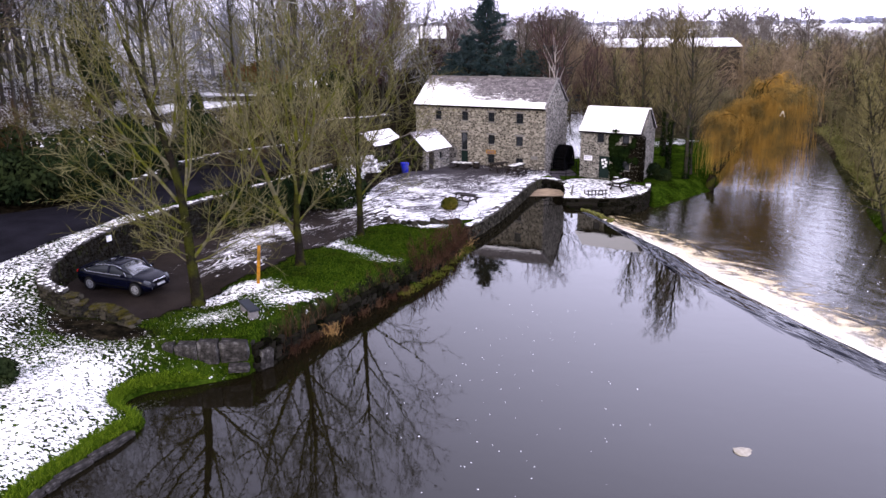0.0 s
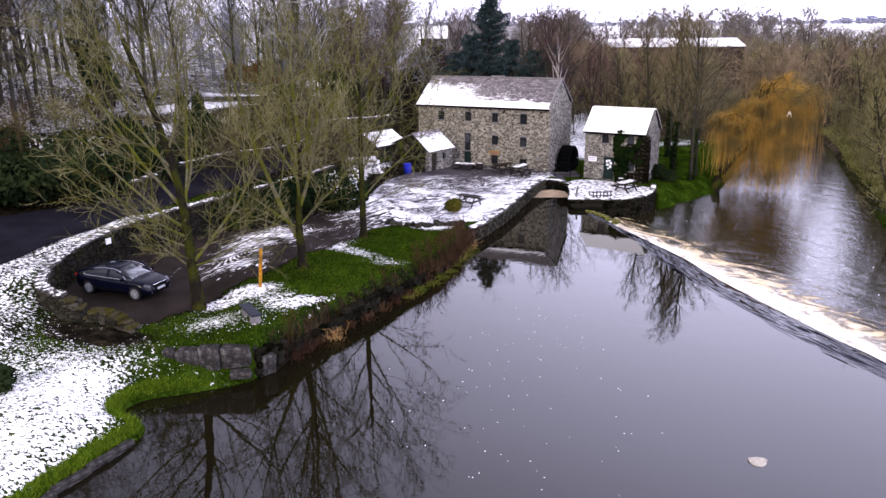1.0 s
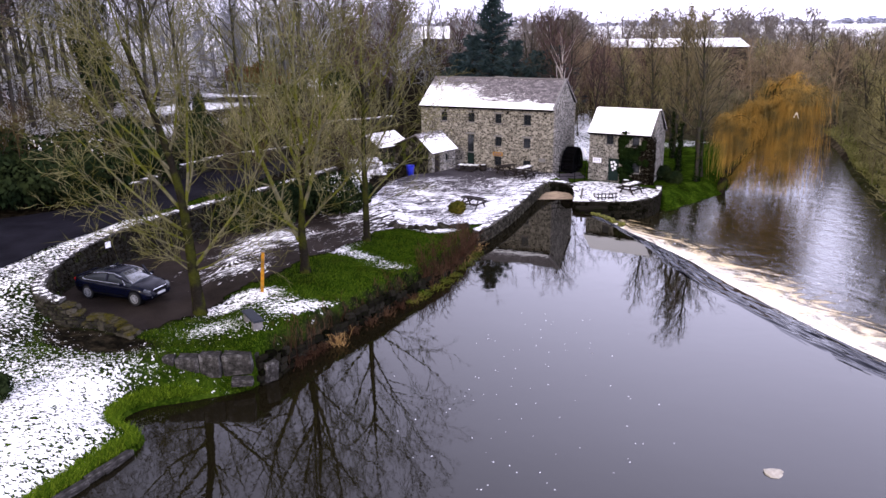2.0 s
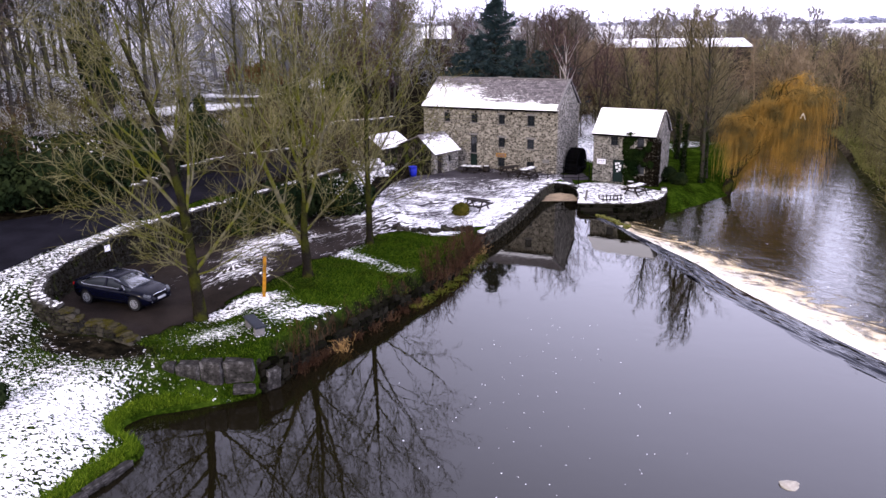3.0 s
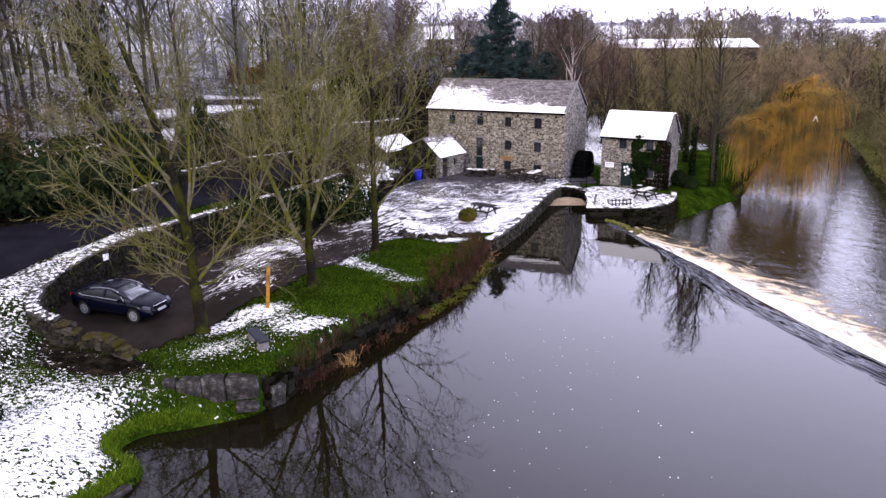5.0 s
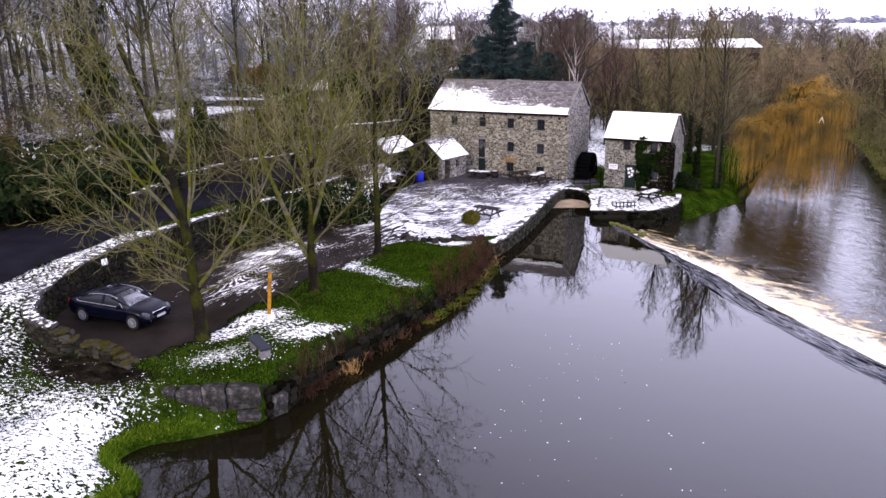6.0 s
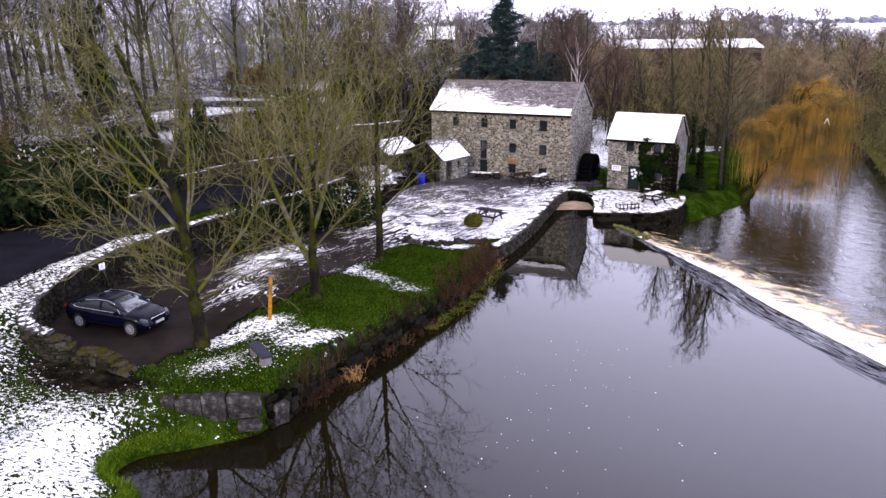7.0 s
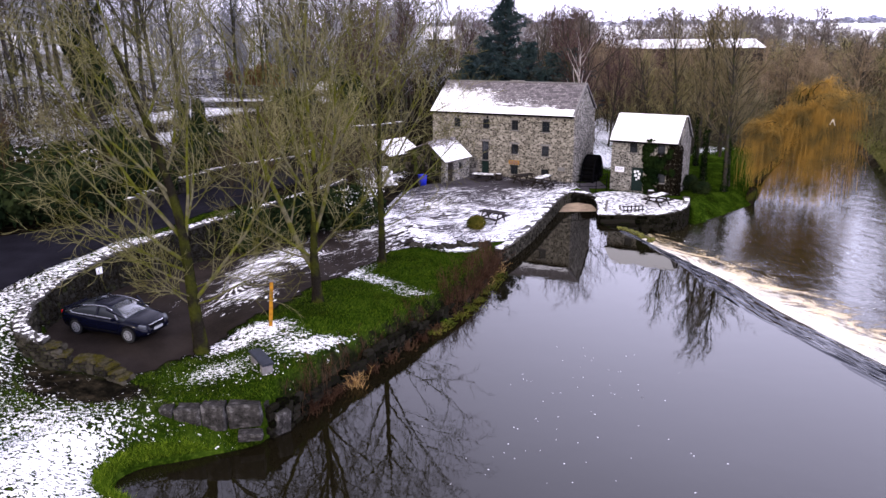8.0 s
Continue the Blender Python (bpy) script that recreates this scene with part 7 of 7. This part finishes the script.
BEECH_LEAF = twig("dead_beech_leaves", (0.11, 0.05, 0.018), (0.17, 0.085, 0.035))
hedge = thing("beech_hedge", pose(-26, 107, float(land(-26, 107)) - 0.2), "rust-brown beech hedge keeping its dead leaves", "hedge")
leaf_mass("foliage", [((q, 0.5 * math.sin(q), 1.4 + 0.35 * math.sin(1.7 * q)), (0.95, 0.8, 1.5)) for q in np.arange(-3.6, 3.8, 0.8)], 5200, 0.16, BEECH_LEAF, hedge, 71)
for k, (x, y) in enumerate(((-27.6, 46.4), (-28.8, 47.2), (-26.4, 47.4), (-30.0, 46.2))):
    plant("scrub", x, y, 1.15 + 0.1 * (k % 3), 80 * k, 2)
SHRUB_LEAF = twig("olive_shrub_leaves", (0.03, 0.035, 0.006), (0.09, 0.075, 0.012))
first_bush = bpy.data.objects["laurel_bush"]
# added bushes whose dark leaves stand in for shade under the trees
for k, (x, y, q) in enumerate(((-18.5, 48.2, 1.5), (-19.8, 47.4, 1.7), (-21.3, 46.2, 1.6), (-22.6, 45.2, 1.9), (-24.2, 44.6, 2.1), (-25.8, 44.0, 2.0), (-27.4, 43.4, 2.2), (-29.2, 43.0, 2.4), (-17.4, 52.0, 1.6), (-16.6, 55.6, 1.8), (-20.5, 50.4, 2.0), (-24.0, 48.2, 2.3), (-27.2, 47.4, 2.6), (-15.2, 57.8, 1.9), (-22.4, 53.4, 2.2), (-12.6, 60.6, 1.6), (-18.8, 57.6, 2.0))):
    b = copy_thing(first_bush, pose(x, y, float(land(x, y)) - 0.1, 0, 0, 57 * k) @ Matrix.Diagonal((q / 1.35, q / 1.35, q / 1.6, 1)))
    tagged(b, "dense dark evergreen bush added for the shade beside the lane", "bush", "evergreen bushes beside the lane")
for k, (x, y, q, h) in enumerate(((-21.2, 62.2, 0.7, 2.2), (-20.1, 62.6, 0.7, 2.4), (-20.8, 61.4, 1.2, 1.3), (-48, 74, 2.4, 7.5), (-44.5, 76, 2.2, 6.5), (-51, 71, 2.6, 6.0), (-36, 80, 2.4, 5.0), (-10.5, 72.6, 2.2, 3.0), (-14, 68, 2.2, 2.2), (-31, 70, 2.0, 3.6))):
    b = copy_thing(first_bush, pose(x, y, float(land(x, y)) - 0.2, 0, 0, 83 * k) @ Matrix.Diagonal((q / 1.35, q / 1.35, h / 1.6, 1)))
    tagged(b, "tall dark ivy-grown evergreen in the shaded woods", "bush", "evergreens of the woods")
for x, y, z, r, mt, lb in ((-15.9, 24.5, 1.3, 0.7, HEDGE_LEAF, "rounded dark clipped shrub on the snowy lawn"), (0.35, 51.9, 1.0, 0.62, SHRUB_LEAF, "brown and green shrub beside the picnic table"), (19.0, 64.6, 0.3, 0.8, HEDGE_LEAF, "dark shrub behind the stone store"), (18.4, 66, 0.4, 0.9, HEDGE_LEAF, "dark shrub behind the stone store")):
    h = thing("round_shrub", pose(x, y, z), lb, "shrub")
    leaf_mass("foliage", [((0, 0, r * 0.6), (r, r, r * 0.75)), ((0.2 * r, 0, r * 0.9), (r * 0.6, r * 0.7, r * 0.5)), ((-0.3 * r, 0.1, r * 0.7), (r * 0.6, r * 0.6, r * 0.5))], 2200, 0.075, mt, h, int(x * 7 + 200))
leaf_mass("bank_moss", [((x - 0.15, y + 0.1, 0.15), (0.3, 0.3, 0.15)) for x, y in BANK[::2] if 37 < y < 47], 1500, 0.035, BLADE, None, 31)
tagged(bpy.data.objects["bank_moss"], "green moss and weeds at the water's edge", "weeds", kind="stuff")


_b = Mat("lush_edge_blades", 0.8, 0, 0.02)
LUSH = _b.colour(_b.ramp(_b.island(), (0.0, (0.018, 0.042, 0.002)), (0.6, (0.06, 0.112, 0.006)), (0.9, (0.18, 0.24, 0.018)))).m


def tufts(name, count, region, size, seed, material, label, reach=99):
    """Blades of grass standing on the ground sheet."""
    rng = np.random.default_rng(seed)
    x0, x1, y0, y1 = region
    x, y = rng.uniform(x0, x1, count * 5), rng.uniform(y0, y1, count * 5)
    d = side_of(CHANNEL, x, y)
    bare = (side_of(park_outline, x, y) < 0.1) | (side_of(road_outline, x, y) < 0.1) | (side_of(yard_outline, x, y) < 0.1)
    snowed = patches(x, y, SNOW_SPOTS) * np.where((y < 27) & (x < -9), np.clip((d - 0.3) / 0.45, 0, 1), 1) + 3 * (patches(x, y, DARK_GROUND) > 0.45)
    ok = (d > 0.05) & (d < reach) & ~bare & (snowed < rng.uniform(0.1, 0.75, len(x)))
    x, y = x[ok][:count], y[ok][:count]
    z = ground_z(x, y)
    n = len(x)
    a, h = rng.uniform(0, 2 * math.pi, n), size * rng.uniform(0.5, 1.4, n)
    w = 0.012
    p = np.stack([x, y, z - 0.02], 1)
    s = np.stack([np.cos(a) * w, np.sin(a) * w, 0 * a], 1)
    t = p + np.stack([rng.normal(0, 0.5, n) * h, rng.normal(0, 0.5, n) * h, h], 1)
    v = np.stack([p - s, p + s, t], 1).reshape(-1, 3)
    return tagged(new(name, mesh_of(name, v.tolist(), np.arange(n * 3).reshape(-1, 3).tolist(), material)), label, "grass", kind="stuff")


tufts("grass_lawn", 90000, (-17, 1, 22, 47), 0.1, 3, BLADE, "short green lawn grass on the bank")
tufts("grass_edge", 30000, (-14.5, -9.0, 14, 27.2), 0.2, 4, LUSH, "longer lush grass at the water's edge", 0.48)

# crumbs of melting snow caught on top of the grass
def snow_crumbs(count, centres, seed):
    rng = np.random.default_rng(seed)
    V, F = [], []
    pick = np.array(centres)[rng.integers(len(centres), size=count)]
    xs, ys = rng.normal(pick[:, 0], pick[:, 2]), rng.normal(pick[:, 1], pick[:, 3])
    free = (side_of(CHANNEL, xs, ys) > 0.5) & (side_of(park_outline, xs, ys) > 0.45) & (side_of(road_outline, xs, ys) > 0.15) & (patches(xs, ys, DARK_GROUND) < 0.4)
    for x, y in zip(xs[free], ys[free]):
        z, r, q = float(ground_z(x, y)) + 0.055, rng.uniform(0.008, 0.03), rng.uniform(0, 6.3)
        i = len(V)
        for k in range(5):
            w = r * rng.uniform(0.6, 1.3)
            V.append((x + w * math.cos(q + k * 1.257), y + w * math.sin(q + k * 1.257), z - 0.03))
        V.append((x, y, z + r * 0.35))
        F += [(i + k, i + (k + 1) % 5, i + 5) for k in range(5)]
    return tagged(new("snow_crumbs", mesh_of("snow_crumbs", V, F, SNOWY, True)), "scattered crumbs of melting snow on the grass", "snow", kind="stuff")


snow_crumbs(1300, [(-14.2, 27.0, 1.5, 0.9), (-12.4, 26.0, 1.4, 0.8), (-16.6, 27.0, 1.5, 1.0), (-13.4, 25.6, 1.3, 0.8), (-12.8, 24.6, 0.9, 1.2), (-9.0, 30.2, 1.2, 0.6)], 31)

# drifting foam flecks on the pool
fl = bmesh.new()
fr = random.Random(12)
for _ in range(100):
    a = fr.uniform(0, 1)
    x, y = 2.0 + fr.gauss(0, 2.6) + 3.2 * a, 20 + 15 * a + fr.gauss(0, 1.5)
    r = fr.uniform(0.01, 0.03)
    bmesh.ops.create_circle(fl, cap_ends=True, segments=6, radius=r, matrix=pose(x, y, 0.006))
tagged(part("foam_flecks", fl, WHITE), "small white foam flecks drifting on the pool", "foam", kind="stuff")


# far woods and hedgerows, in one object each
def far_trees(name, places, seed, twig_mat, label, kids=(10, 6, 5, 0), min_r=0.06, first=(0.12, 0.15, 0.15, 0), wide=1.0):
    rng = np.random.default_rng(seed)
    kinds = []
    for k in range(3):
        cfg = {**WOODCFG, "kids": kids, "min_r": min_r, "segs": (3, 2, 1, 1), "first": first}
        out = [[] for _ in cfg["segs"]]
        sprout(out, rng, np.array([0, 0, -0.5]), np.array([0, 0, 1.0]), 10, 0.14, 0, cfg)
        v, f, base = [], [], 0
        for lines, sides in zip(out, (5, 3, 3, 3)):
            a, b = tubes(lines, sides)
            v.append(a)
            f += [tuple(i + base for i in q) for q in b]
            base += len(a)
        kinds.append((np.concatenate(v), f))
    V, F, base = [], [], 0
    for x, y, h in places:
        v, f = kinds[rng.integers(3)]
        t, s = rng.uniform(0, 6.28), h / 10
        c, q = math.cos(t) * s * wide, math.sin(t) * s * wide
        V.append(np.stack([v[:, 0] * c - v[:, 1] * q + x, v[:, 0] * q + v[:, 1] * c + y, v[:, 2] * s + float(land(x, y))], 1))
        F += [tuple(i + base for i in q) for q in f]
        base += len(v)
    return tagged(new(name, mesh_of(name, np.concatenate(V).tolist(), F, twig_mat)), label, "far trees", kind="stuff")


def strew(n, x0, x1, y0, y1, lo, hi, seed):
    g = np.random.default_rng(seed)
    p = [(g.uniform(x0, x1), g.uniform(y0, y1), g.uniform(lo, hi)) for _ in range(n)]
    return [k for k in p if side_of(CHANNEL, k[0], k[1]) > 1 and abs(k[0]) < 0.61 * k[1] + 2]


far_trees("far_woods", strew(145, -85, -8, 98, 150, 8, 13, 1) + strew(10, -75, -42, 66, 115, 14, 18, 2), 1, TWIG_HAZE_TINT, "bare woods rising behind the mill, greyed for haze", (22, 7, 6, 0), 0.022)
far_trees("hillside_scrub", [k for k in strew(240, -72, -13, 50, 92, 1.8, 4.2, 21) if (k[0] < -13 - 0.25 * (k[1] - 50) or k[1] > 74) and not any(((k[0] - a) / 6.5) ** 2 + ((k[1] - b) / 4.0) ** 2 < 1 for a, b in CLEARINGS)] + strew(26, -4, 14, 80, 84, 3.0, 5.5, 22), 11, TWIG_DARK, "dark tangled undergrowth on the wooded hillside", (15, 5, 4, 0), 0.022, (0.03, 0.1, 0.1, 0), 1.3)
far_trees("far_copse", strew(170, 36, 105, 98, 180, 3.0, 7.5, 3) + strew(60, 16, 52, 94, 123, 5.5, 8.5, 7), 2, TWIG_WARM, "brown bare woods along the lower river", (18, 6, 5, 0), 0.024, wide=1.3)
far_trees("shed_thicket", strew(110, 17, 50, 100, 121, 4.5, 7.5, 12), 7, TWIG_WARM, "dense brown thicket before the farm shed", (18, 7, 5, 0), 0.024, (0.03, 0.1, 0.1, 0), 1.45)
far_trees("distant_copse", strew(110, -20, 95, 185, 260, 11, 14, 5) + strew(150, 95, 190, 185, 300, 5.4, 7.4, 6), 6, TWIG_DIST, "brown woods before the snowy fields, haze in their colour", (14, 6, 4, 0), 0.055, (0.05, 0.12, 0.12, 0), 1.4)
far_trees("riverside_scrub", strew(320, 36, 66, 60, 125, 2.6, 5.0, 8) + [(x + q + math.sin(7 * x), y + 1.4 * math.sin(5 * y + q), 2.0 + 0.4 * q) for x, y in rounded(FARSIDE, 2) if 52 < y < 128 for q in (0.8, 2.2)] + strew(50, 12, 36, 90, 104, 2.0, 3.2, 9) + strew(130, 26, 40, 84, 130, 3.0, 5.5, 10), 5, TWIG_MOSS, "dense bare scrub along the river banks", (13, 5, 3, 0), 0.03, (0.03, 0.1, 0.1, 0), 1.35)
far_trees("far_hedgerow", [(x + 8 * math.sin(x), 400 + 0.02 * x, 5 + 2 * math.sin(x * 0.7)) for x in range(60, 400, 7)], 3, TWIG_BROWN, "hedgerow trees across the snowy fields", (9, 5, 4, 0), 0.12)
far_trees("skyline_trees", [(x + 10 * math.sin(x), 1000 + 30 * math.sin(x * 0.01), 6.5 + 1.5 * math.sin(x * 0.37) + 1.8 * math.sin(x * 0.051)) for x in range(-260, 860, 4)], 4, FARWOOD_HAZE_TINT, "tree line on the skyline, tinted blue-grey for haze", (9, 5, 2, 0), 0.5, (0.02, 0.1, 0.1, 0), 4.0)
